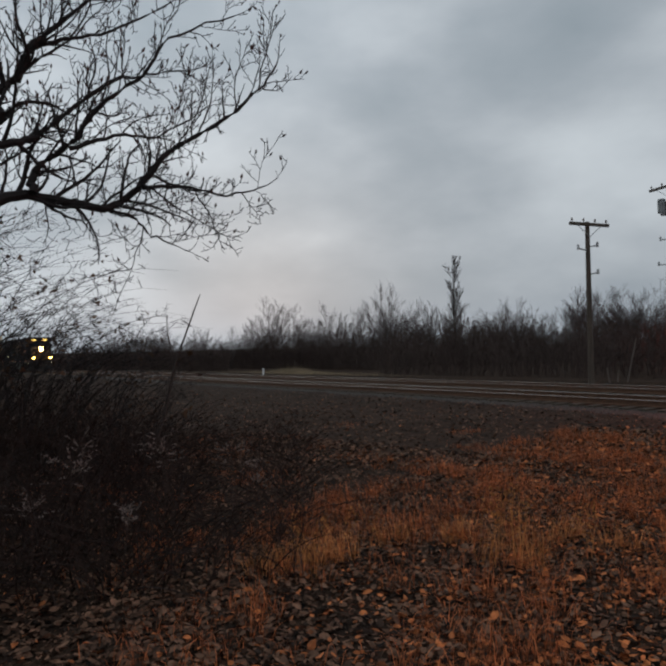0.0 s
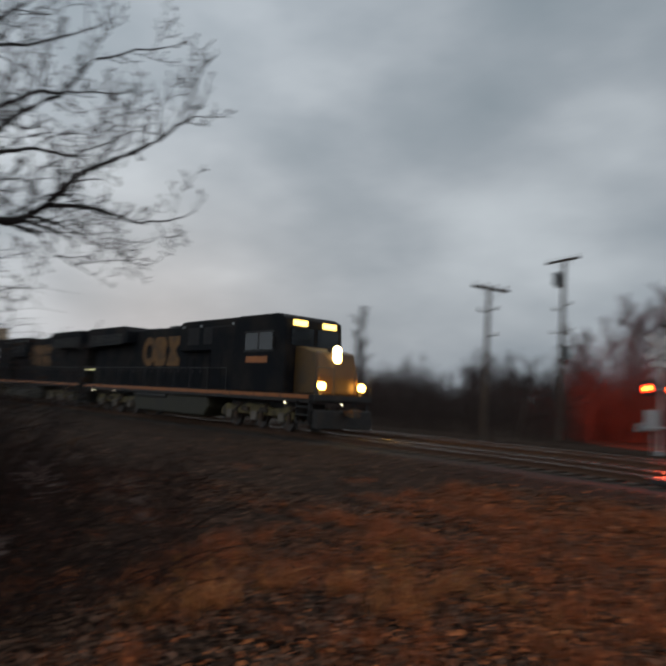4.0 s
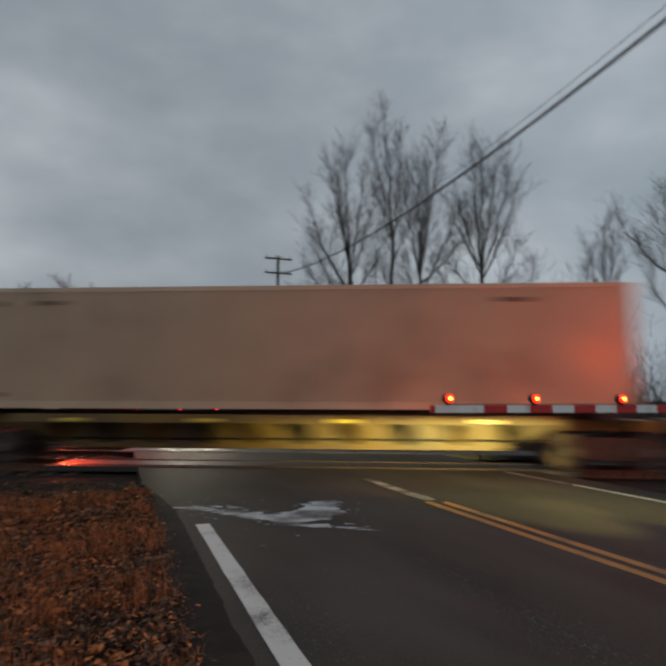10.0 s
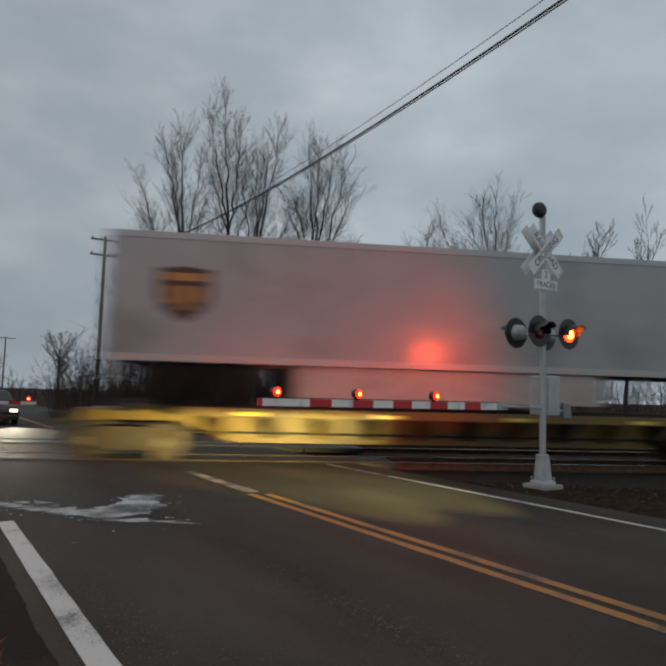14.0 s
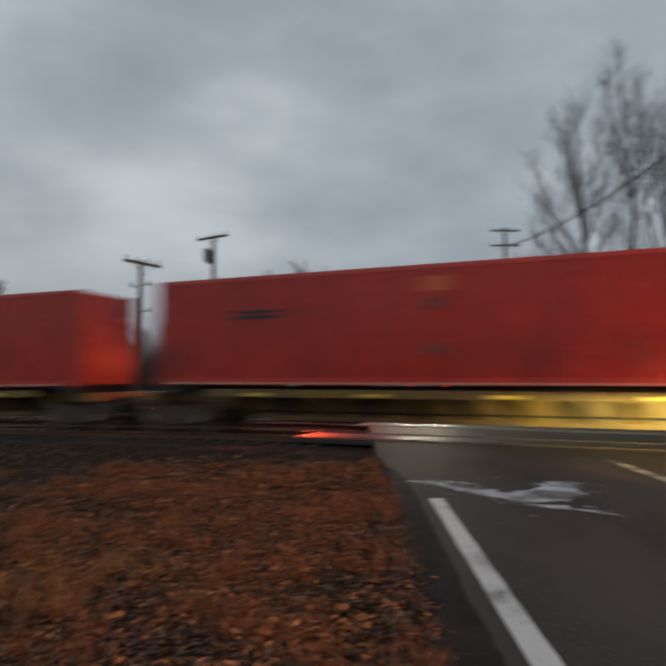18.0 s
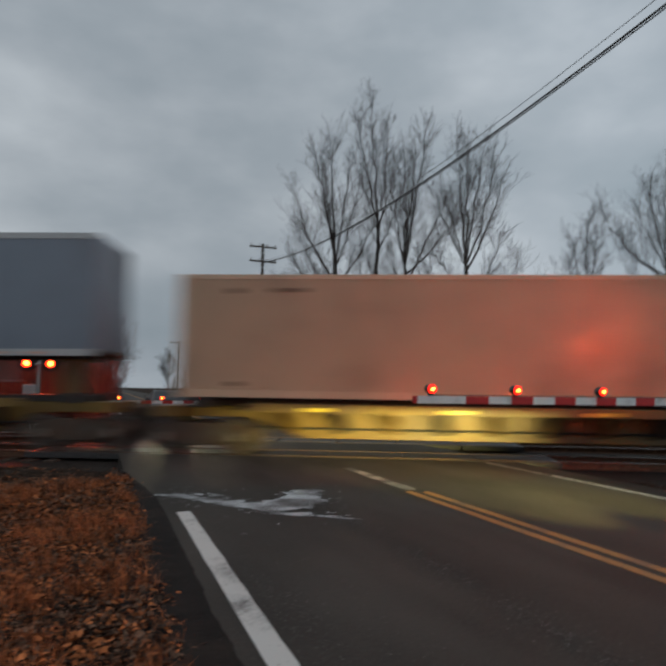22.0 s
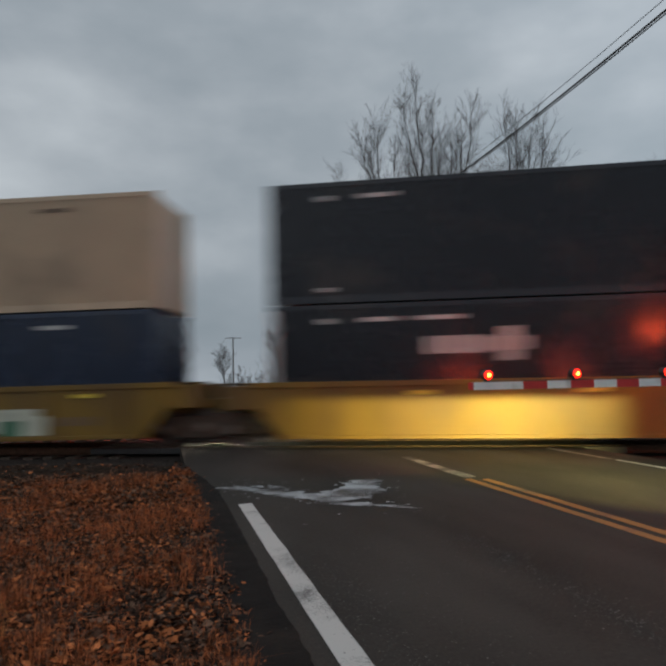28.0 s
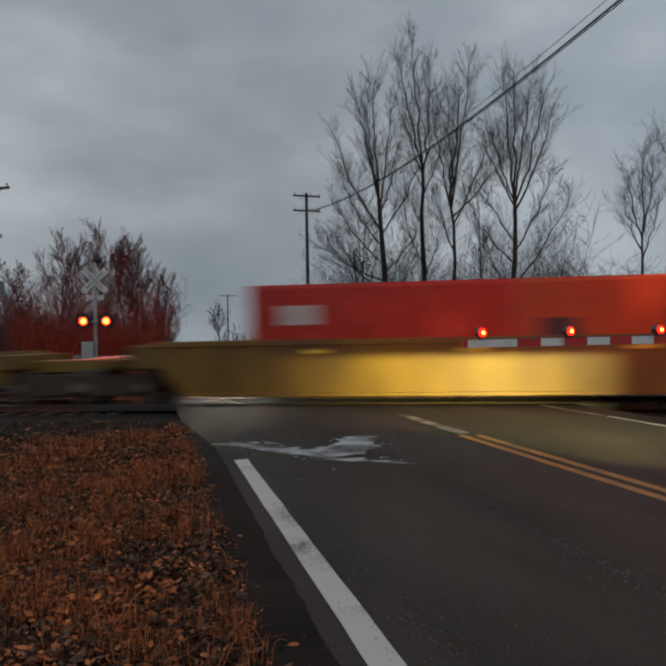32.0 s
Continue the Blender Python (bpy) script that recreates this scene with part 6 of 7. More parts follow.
for seed, az, away, hgt, label in ((41, -28.6, 92, 13.4, "tall leafless tree rising above the far wood"), (46, 9.9, 85, 7.0, "small leafless tree far along the road"), (47, 5.2, 130, 7.6, "small dense tree far along the road")):
    x, y = place(az, away)
    slim = seed == 41
    bare_tree(seed, x, y, hgt, (0, 0), 0.17, label, 3, 0.4 if slim else 0.22, (26, 9, 5) if slim else (15, 8, 5), 0.22 if slim else 0.56, "trees of the far wood", 0.014)
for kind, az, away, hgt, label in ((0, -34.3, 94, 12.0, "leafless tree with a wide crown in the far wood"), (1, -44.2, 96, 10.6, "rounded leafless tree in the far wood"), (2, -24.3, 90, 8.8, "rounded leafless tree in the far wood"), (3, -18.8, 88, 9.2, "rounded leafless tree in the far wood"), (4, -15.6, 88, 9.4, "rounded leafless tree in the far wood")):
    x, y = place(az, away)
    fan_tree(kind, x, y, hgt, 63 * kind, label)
SKYLINE = ((-66, 8.0), (-54, 8.4), (-51, 6.4), (-48, 6.4), (-45, 9.0), (-41, 8.8), (-36, 9.0), (-30, 9.2), (-25, 9.6), (-22.5, 9.4), (-21.2, 6.8), (-20, 7.2), (-18, 9.8), (-8, 10.6))


def skyline(az):
    """How high the far wood stands along the line."""
    for (a, p), (b, q) in zip(SKYLINE, SKYLINE[1:]):
        if az <= b:
            return p + (q - p) * max(0.0, (az - a) / (b - a))
    return SKYLINE[-1][1]


pick = random.Random(57)
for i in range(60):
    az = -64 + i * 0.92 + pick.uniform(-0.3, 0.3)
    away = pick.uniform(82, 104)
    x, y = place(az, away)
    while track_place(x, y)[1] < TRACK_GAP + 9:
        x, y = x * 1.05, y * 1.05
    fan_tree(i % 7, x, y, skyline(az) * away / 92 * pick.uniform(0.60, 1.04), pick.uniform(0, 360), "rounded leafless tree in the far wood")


def beyond(x, y, least):
    """Moves a spot outwards until it lies clear beyond both tracks."""
    while track_place(x, y)[1] < least:
        x, y = x * 1.05, y * 1.05
    return x, y


def brush(name, seed, count, spot, height, label, r=0.012, fork=4, bent=True):
    """A thicket: many thin stems with forking twigs, one mesh."""
    rng = random.Random(seed)
    w = Wood()
    for _ in range(count):
        x, y, q = spot(rng)
        az = math.degrees(math.atan2(x, y))
        x, y = beyond(x, y, TRACK_GAP + (14.0 if -48 < az < -35 else 6.0) + rng.uniform(0, 3))
        h = height(rng, x, y) * q
        p = Vector((x, y, ground_height(x, y) - 0.05))
        d = Vector((rng.gauss(0, 0.16), rng.gauss(0, 0.16), 1)).normalized()
        pts = [p]
        for i in range(4):
            d = (d + Vector((rng.gauss(0, 0.1), rng.gauss(0, 0.1), 0.05))).normalized()
            pts.append(pts[-1] + d * h / 4)
        rr = r * (0.7 + h / 6)
        w.tube(pts, [rr * (1 - 0.2 * i) for i in range(5)], 3)
        for j in range(fork):
            a = pts[1 + j % 4].lerp(pts[2 + j % 3], rng.random())
            e = a + Vector((rng.gauss(0, 0.22), rng.gauss(0, 0.22), rng.uniform(0.15, 0.45))) * h * 0.6
            m = a.lerp(e, 0.5) + Vector((rng.gauss(0, 0.03), rng.gauss(0, 0.03), 0.02)) * h
            w.tube([a, m, e] if bent else [a, e], [rr * 0.6, rr * 0.45, rr * 0.2] if bent else [rr * 0.7, 0], 3)
            for _2 in range(2):
                b = a.lerp(e, rng.uniform(0.4, 0.9))
                e2 = b + Vector((rng.gauss(0, 0.14), rng.gauss(0, 0.14), rng.uniform(0.08, 0.25))) * h * 0.6
                w.tube([b, e2], [rr * 0.45, 0], 3)
    return stuff(name, w.v, w.f, brush_bark(), label)


def polar(lo, hi, near, far):
    def spot(rng):
        az, aw = rng.uniform(lo, hi), rng.uniform(near, far)
        x, y = place(az, aw)
        return x, y, rng.uniform(0.6, 1.1)
    return spot


def far_height(rng, x, y):
    az = math.degrees(math.atan2(x, y))
    h = skyline(az) * 0.46 + 1.0 * noise.noise((az * 0.55, 3, 0))
    return max(1.5, h) * rng.uniform(0.55, 1.12)


def ragged(base, swing, grain, spread=0.5):
    """Heights that rise and fall along the thicket, with uneven stems."""
    return lambda g, x, y: (base + swing * noise.noise((x * grain, y * grain, 0))) * g.uniform(spread, 1.15)


brush("far_woods", 51, 5200, polar(-66, -8, 66, 104), far_height, "dense leafless wood beyond the tracks", 0.018, 8, False)
brush("thicket", 52, 2200, polar(-66, -9.5, 36, 62), ragged(2.7, 1.2, 0.12), "dark low brush in front of the wood", 0.023, 6, False)
brush("thicket", 53, 1600, polar(9.5, 42, 34, 48), ragged(4.3, 2.0, 0.3, 0.35), "leafless brush below the tall trees", 0.012, 6)
brush("thicket", 57, 330, polar(26, 37, 36, 47), ragged(5.0, 1.6, 0.3, 0.4), "tall leafless brush behind the tall trees", 0.013, 6)
brush("thicket", 58, 900, polar(14, 35, 35, 44), ragged(6.8, 2.0, 0.3, 0.35), "tall thin leafless brush between the trees", 0.009, 6)
brush("thicket", 54, 1900, polar(-11, 1.0, 40, 50), ragged(4.5, 1.5, 0.3, 0.35), "leafless brush beyond the crossing", 0.013, 6)
brush("thicket", 55, 1100, polar(42, 88, 44, 62), ragged(4.6, 2.4, 0.2, 0.4), "leafless brush beyond the tracks", 0.015, 6)
brush("far_woods", 56, 1200, polar(-9, 46, 88, 150), lambda g, x, y: (3.6 + 1.2 * noise.noise((x * 0.06, y * 0.06, 0))) * g.uniform(0.5, 1.1) if abs(math.degrees(math.atan2(x, y)) - 3) > 2.2 else 0.8, "low wooded skyline along the road", 0.033, 6, False)

# a leaning dead sapling in the brambles, poles leaning beside the line, a small white marker
x, y = place(-55.4, 9.0)
e = place(-50.2, 9.0)
sap = thing("dead_sapling", "leaning dead sapling with a forked tip", "sapling", m=pose(x, y, ground_height(x, y)))
w = Wood()
tip = Vector((e[0] - x, e[1] - y, 2.34))
w.tube([Vector((0, 0, -0.1)), tip * 0.3 + Vector((0.06, 0.05, 0)), tip * 0.62 + Vector((-0.03, 0, 0)), tip], [0.028, 0.022, 0.015, 0.006], 6)
w.tube([tip * 0.62 + Vector((-0.03, 0, 0)), tip * 0.62 + Vector((-0.12, -0.05, 0.35)), tip * 0.62 + Vector((-0.1, -0.08, 0.62))], [0.011, 0.008, 0.004], 5)
w.tube([tip * 0.7, tip * 0.7 + Vector((0.2, 0.1, 0.12))], [0.009, 0.003], 5)
me = bpy.data.meshes.new("stem")
me.from_pydata(w.v, [], w.f)
me.materials.append(bark())
part("stem", me, None, sap)
for az, lean, hgt, r in ((-15.3, 12, 1.9, 0.03), (-16.6, -8, 0.6, 0.035), (-16.0, 6, 0.5, 0.035)):
    x, y = place(az, 31)
    post = part("leaning_post", rods(((0, 0, -0.2), (0, 0, hgt), r, 7, r * 0.7)), mat("grey_post", (0.14, 0.115, 0.10), 0.85, vary=0.3), None, at=pose(x, y, ground_height(x, y), 0, lean, 0))
    tagged(post, "weathered grey post leaning in the brush", "post", "leaning posts")
x, y = place(-45.0, 49)
mark = part("marker_post", B((-0.05, 0.05, -0.04, 0.04, -0.4, 0.12)), white_paint(), None, "", 0.01, at=pose(x, y, -0.05))
tagged(mark, "small white marker post beside the tracks", "post")


# ---- the pickup waiting at the gate ----
def pickup(x, front):
    """Full-size dark pickup facing along +y: body, hood, cab, bed, wheels, lamps."""
    c = thing("pickup_truck", "black pickup truck with lit headlamps waiting at the gate", "truck", m=pose(x, front, 0))
    paint_b = mat("black_car_paint", (0.008, 0.008, 0.008), 0.55, 0.0, vary=0.2, scale=3, coat=0.08, bump=0.0, dirt=(0.018, 0.016, 0.014), dirt_amount=0.25)
    paint_b.node_tree.nodes["Principled BSDF"].inputs["Specular IOR Level"].default_value = 0.22
    trim = mat("dark_trim", (0.008, 0.008, 0.008), 0.7)
    trim.node_tree.nodes["Principled BSDF"].inputs["Specular IOR Level"].default_value = 0.2
    chrome = mat("chrome", (0.55, 0.55, 0.56), 0.12, 1.0, vary=0.05)
    pane = glass("truck_glass", (0.015, 0.018, 0.02))

    def sides(outline, x0, x1, name, mt, parent=c, bevel=0.02, label=""):
        bm = bmesh.new()
        a = [bm.verts.new((x0, yy, zz)) for yy, zz in outline]
        b = [bm.verts.new((x1, yy, zz)) for yy, zz in outline]
        k = len(a)
        bm.faces.new(a)
        bm.faces.new(b[::-1])
        for i in range(k):
            bm.faces.new((a[i], b[i], b[(i + 1) % k], a[(i + 1) % k]))
        return part(name, bm, mt, parent, label, bevel)

    def taper(ob, amount):
        """Draws the nose in towards its front corners."""
        for v in ob.data.vertices:
            if v.co.y > -0.75:
                v.co.x *= 1 - amount * ((v.co.y + 0.75) / 0.75) ** 2
    # body side with wheel arches
    pts = [(-0.16, 0.58), (-0.08, 0.80), (-0.08, 1.10), (-0.22, 1.28), (-0.70, 1.38), (-1.75, 1.44), (-5.75, 1.44), (-5.80, 0.60), (-5.2, 0.55)]
    pts += [(-4.66 + 0.52 * math.cos(math.pi - math.pi * i / 6), 0.55 + 0.50 * math.sin(math.pi * i / 6)) for i in range(7)]
    pts += [(-3.9, 0.42), (-1.6, 0.42)]
    pts += [(-0.90 + 0.52 * math.cos(math.pi - math.pi * i / 6), 0.55 + 0.50 * math.sin(math.pi * i / 6)) for i in range(7)]
    body = sides(pts, -0.99, 0.99, "body", paint_b, bevel=0.035)
    taper(body, 0.05)
    hood = sides([(-0.12, 1.20), (-0.20, 1.33), (-0.65, 1.44), (-1.75, 1.51), (-1.75, 1.20)], -0.80, 0.80, "hood", paint_b, bevel=0.06)
    taper(hood, 0.06)
    part("hood_scoop", B((-0.35, 0.35, -1.5, -0.7, 1.44, 1.525)), paint_b, c, "", 0.03)
    cab = sides([(-1.60, 1.36), (-2.45, 1.95), (-4.00, 1.97), (-4.25, 1.40)], -0.90, 0.90, "cab", paint_b, bevel=0.05)
    for s in (-1, 1):
        bm = bmesh.new()
        for o in ([(-2.02, 1.46), (-2.52, 1.86), (-3.05, 1.88), (-3.05, 1.46)], [(-3.15, 1.46), (-3.15, 1.88), (-3.92, 1.88), (-4.05, 1.46)]):
            a = [bm.verts.new((s * 0.905, yy, zz)) for yy, zz in o]
            b = [bm.verts.new((s * 0.915, yy, zz)) for yy, zz in o]
            bm.faces.new(a)
            bm.faces.new(b)
            for i in range(4):
                bm.faces.new((a[i], a[(i + 1) % 4], b[(i + 1) % 4], b[i]))
        part("side_window", bm, pane, cab)
        door = part("door", B((s * 0.992 - 0.008, s * 0.992 + 0.008, -3.08, -1.85, 0.55, 1.38)), paint_b, c, "", 0.006)
        part("door_handle", B((s * 1.01 - 0.015, s * 1.01 + 0.015, -2.98, -2.78, 1.18, 1.22)), chrome, door, "", 0.005)
        rear = part("rear_door", B((s * 0.992 - 0.008, s * 0.992 + 0.008, -4.08, -3.12, 0.55, 1.38)), paint_b, c, "", 0.006)
        part("door_handle", B((s * 1.01 - 0.015, s * 1.01 + 0.015, -4.0, -3.8, 1.18, 1.22)), chrome, rear, "", 0.005)
        mir = part("mirror", B((s * 1.16 - 0.13, s * 1.16 + 0.13, -2.15, -2.0, 1.42, 1.68)), trim, c, "", 0.04)
        part("mirror_glass", B((s * 1.16 - 0.11, s * 1.16 + 0.11, -2.158, -2.151, 1.44, 1.66)), chrome, mir)
        part("mirror_arm", B((min(s * 0.9, s * 1.06), max(s * 0.9, s * 1.06), -2.1, -2.04, 1.46, 1.52)), trim, mir)
        for yc in (-0.90, -4.66):
            bm = bmesh.new()
            ring = []
            for i in range(13):
                a = math.pi * i / 12
                ring.append([bm.verts.new((s * xx, yc + r * math.cos(a), 0.55 + (r - 0.01) * math.sin(a))) for xx, r in ((0.97, 0.50), (1.035, 0.52), (1.03, 0.60), (0.97, 0.62))])
            for a, b in zip(ring, ring[1:]):
                for q in range(4):
                    bm.faces.new((a[q], a[(q + 1) % 4], b[(q + 1) % 4], b[q]))
            bm.faces.new(ring[0])
            bm.faces.new(ring[-1])
            part("flare", bm, trim, c)
        part("running_board", B((min(s * 0.9, s * 1.08), max(s * 0.9, s * 1.08), -3.95, -1.75, 0.40, 0.46)), trim, c, "", 0.01)
        bm = bmesh.new()
        a = [bm.verts.new((s * xx, yy, zz)) for xx, yy, zz in ((0.66, 0.02, 1.115), (0.90, -0.01, 1.105), (0.955, -0.10, 1.12), (0.978, -0.19, 1.26), (0.92, -0.03, 1.275), (0.66, 0.01, 1.28))]
        b = [bm.verts.new((v.co.x * 0.92, v.co.y - 0.16, v.co.z)) for v in a]
        bm.faces.new(a)
        bm.faces.new(b)
        for i in range(6):
            bm.faces.new((a[i], a[(i + 1) % 6], b[(i + 1) % 6], b[i]))
        head = part("headlamp", bm, lens_truck(), c, "lit white headlamp")
        part("lamp_bezel", B((min(s * 0.54, s * 0.84), max(s * 0.54, s * 0.84), -0.16, -0.03, 1.06, 1.092)), trim, head)
        part("turn_lamp", B((min(s * 0.88, s * 0.975), max(s * 0.88, s * 0.975), -0.24, -0.14, 0.95, 1.00)), lens_amber(), c, "lit amber marker lamp", 0.01)
        for yc in (-0.90, -4.66):
            bm = bmesh.new()
            lathe(bm, (s * 0.70, yc, 0.43), (s, 0, 0), [(0, 0.26), (0.01, 0.40), (0.05, 0.43), (0.24, 0.43), (0.28, 0.40), (0.29, 0.27)], 24)
            tyre = part("wheel", bm, rubber(), c)
            bm = bmesh.new()
            lathe(bm, (s * 0.78, yc, 0.43), (s, 0, 0), [(0, 0.24), (0.17, 0.255), (0.20, 0.25), (0.19, 0.20), (0.15, 0.10), (0.17, 0.06), (0.19, 0.02)], 18)
            part("rim", bm, mat("dark_alloy", (0.06, 0.06, 0.062), 0.35, 0.8), tyre)
    part("grille", B((-0.58, 0.58, -0.10, -0.02, 0.82, 1.20)), trim, c, "", 0.02)
    for i in range(4):
        part("grille_bar", B((-0.56, 0.56, -0.02, 0.0, 0.86 + 0.09 * i, 0.885 + 0.09 * i)), trim, c)
    taper(part("front_bumper", B((-0.98, 0.98, -0.30, 0.06, 0.34, 0.74)), trim, c, "", 0.07), 0.12)
    bm = bmesh.new()
    a = [bm.verts.new(v) for v in ((-0.80, -1.72, 1.41), (0.80, -1.72, 1.41), (0.74, -2.40, 1.90), (-0.74, -2.40, 1.90))]
    b = [bm.verts.new((v.co.x, v.co.y + 0.012, v.co.z + 0.012)) for v in a]
    bm.faces.new(a)
    bm.faces.new(b)
    for i in range(4):
        bm.faces.new((a[i], a[(i + 1) % 4], b[(i + 1) % 4], b[i]))
    part("windshield", bm, pane, cab)
    part("bed_rail", B((-0.98, -0.88, -5.72, -4.3, 1.42, 1.47), (0.88, 0.98, -5.72, -4.3, 1.42, 1.47)), trim, c)
    part("underframe", B((-0.6, 0.6, -5.5, -0.4, 0.35, 0.55)), trim, c)
    part("rear_bumper", B((-0.95, 0.95, -5.95, -5.80, 0.50, 0.72)), chrome, c, "", 0.03)
    part("antenna", rods(((0.7, -1.6, 1.38), (0.72, -1.75, 2.1), 0.006, 5)), trim, c)
    return c


TRUCK_X, TRUCK_FRONT = 6.50, 3.12
TRUCK = pickup(TRUCK_X, TRUCK_FRONT)


def beam(owner, place, power, half, way=1, tint=(1.0, 0.88, 0.28)):
    """A dipped beam: a plate added over the lamp cuts it off at the lamp's own height."""
    la = bpy.data.lights.new("headlamp_beam", "SPOT")
    la.energy, la.color, la.shadow_soft_size, la.spot_size, la.spot_blend = power, tint, 0.002, radians(2 * half), 1.0
    ob = new("headlamp_beam", la)
    p = Vector(place)
    ob.matrix_world = look(p, p + Vector((0, way, -0.02)))
    q = owner.matrix_world.inverted() @ p
    part("beam_cutoff_plate", B((q.x - 0.2, q.x + 0.2, min(q.y - way * 0.03, q.y + way * 0.16), max(q.y - way * 0.03, q.y + way * 0.16), q.z + 0.0015, q.z + 0.010)), black_paint(), owner)


for s in (-1, 1):
    beam(TRUCK, (TRUCK_X + s * 0.70, TRUCK_FRONT + 0.12, 1.03), 8300, 17.5)


# ---- a car waiting beyond the tracks, seen below and between the cars ----
def sedan(x, front):
    """A low dark car facing along -y: body, cabin, panes, wheels, lamps."""
    c = thing("sedan_car", "dark sedan with lit headlamps waiting beyond the tracks", "car", m=pose(x, front, -0.02))
    paint_d = mat("dark_car_paint", (0.014, 0.014, 0.016), 0.5, 0.0, vary=0.2, scale=3, coat=0.1, bump=0.0)

    def sides(outline, half, name, mt, parent, bevel=0.03, top=None):
        bm = bmesh.new()
        a = [bm.verts.new((-(top if top and zz > 1.2 else half), yy, zz)) for yy, zz in outline]
        b = [bm.verts.new(((top if top and zz > 1.2 else half), yy, zz)) for yy, zz in outline]
        k = len(a)
        bm.faces.new(a)
        bm.faces.new(b[::-1])
        for i in range(k):
            bm.faces.new((a[i], b[i], b[(i + 1) % k], a[(i + 1) % k]))
        return part(name, bm, mt, parent, "", bevel)
    sides([(0.0, 0.30), (0.0, 0.62), (0.25, 0.80), (1.25, 0.93), (3.9, 0.98), (4.6, 0.95), (4.7, 0.55), (4.6, 0.30)], 0.88, "body", paint_d, c, 0.05)
    cab = sides([(1.15, 0.92), (1.95, 1.40), (3.2, 1.42), (4.1, 0.97)], 0.82, "cabin", paint_d, c, 0.05, 0.62)
    pane = mat("tinted_windshield", (0.012, 0.013, 0.015), 0.4, vary=0.1)
    bm = bmesh.new()
    a = [bm.verts.new(v) for v in ((-0.72, 1.22, 0.99), (0.72, 1.22, 0.99), (0.58, 1.86, 1.37), (-0.58, 1.86, 1.37))]
    b = [bm.verts.new((v.co.x, v.co.y - 0.012, v.co.z + 0.012)) for v in a]
    bm.faces.new(a)
    bm.faces.new(b)
    for i in range(4):
        bm.faces.new((a[i], a[(i + 1) % 4], b[(i + 1) % 4], b[i]))
    part("windshield", bm, pane, cab)
    part("front_bumper", B((-0.86, 0.86, -0.06, 0.06, 0.24, 0.44)), paint_d, c, "", 0.03)
    part("grille", B((-0.4, 0.4, -0.03, 0.02, 0.46, 0.58)), black_paint(), c, "", 0.01)
    for s in (-1, 1):
        part("headlamp", B((s * 0.65 - 0.14, s * 0.65 + 0.14, -0.03, 0.08, 0.56, 0.68)), lens_truck(), c, "lit white headlamp", 0.02)
        part("mirror", B((s * 0.98 - 0.09, s * 0.98 + 0.09, 1.5, 1.6, 0.96, 1.08)), paint_d, c, "", 0.03)
        for yc in (0.85, 3.65):
            bm = bmesh.new()
            lathe(bm, (s * 0.70, yc, 0.32), (s, 0, 0), [(0, 0.2), (0.01, 0.29), (0.04, 0.32), (0.17, 0.32), (0.20, 0.29), (0.21, 0.2)], 20)
            w = part("wheel", bm, rubber(), c)
            bm = bmesh.new()
            lathe(bm, (s * 0.76, yc, 0.32), (s, 0, 0), [(0, 0.18), (0.13, 0.195), (0.15, 0.19), (0.13, 0.1), (0.15, 0.03)], 14)
            part("rim", bm, galvanised(), w)
    return c


SEDAN_X, SEDAN_FRONT = 2.95, 29.9
SEDAN = sedan(SEDAN_X, SEDAN_FRONT)
for s in (-1, 1):
    beam(SEDAN, (SEDAN_X + s * 0.65, SEDAN_FRONT - 0.12, 0.62), 1000, 26.0, -1, (1.0, 0.90, 0.66))


# ---- the verge: fallen leaves, dry grass, weeds ----
def edge_at(y):
    """Where the ragged edge of the verge lies beside the road."""
    return ROAD_LEFT + 0.08 + 0.10 * noise.noise((y * 0.9, 2.0, 0)) + 0.08 * noise.noise((y * 3.1, 7.0, 0))


def warm(x, y):
    """More orange leaves and more grass near the road, dull litter further off."""
    return min(1.0, max(0.0, (x + 2.9 + 0.18 * y + 0.9 * noise.noise((x * 0.8, y * 0.8, 5))) / 1.9))


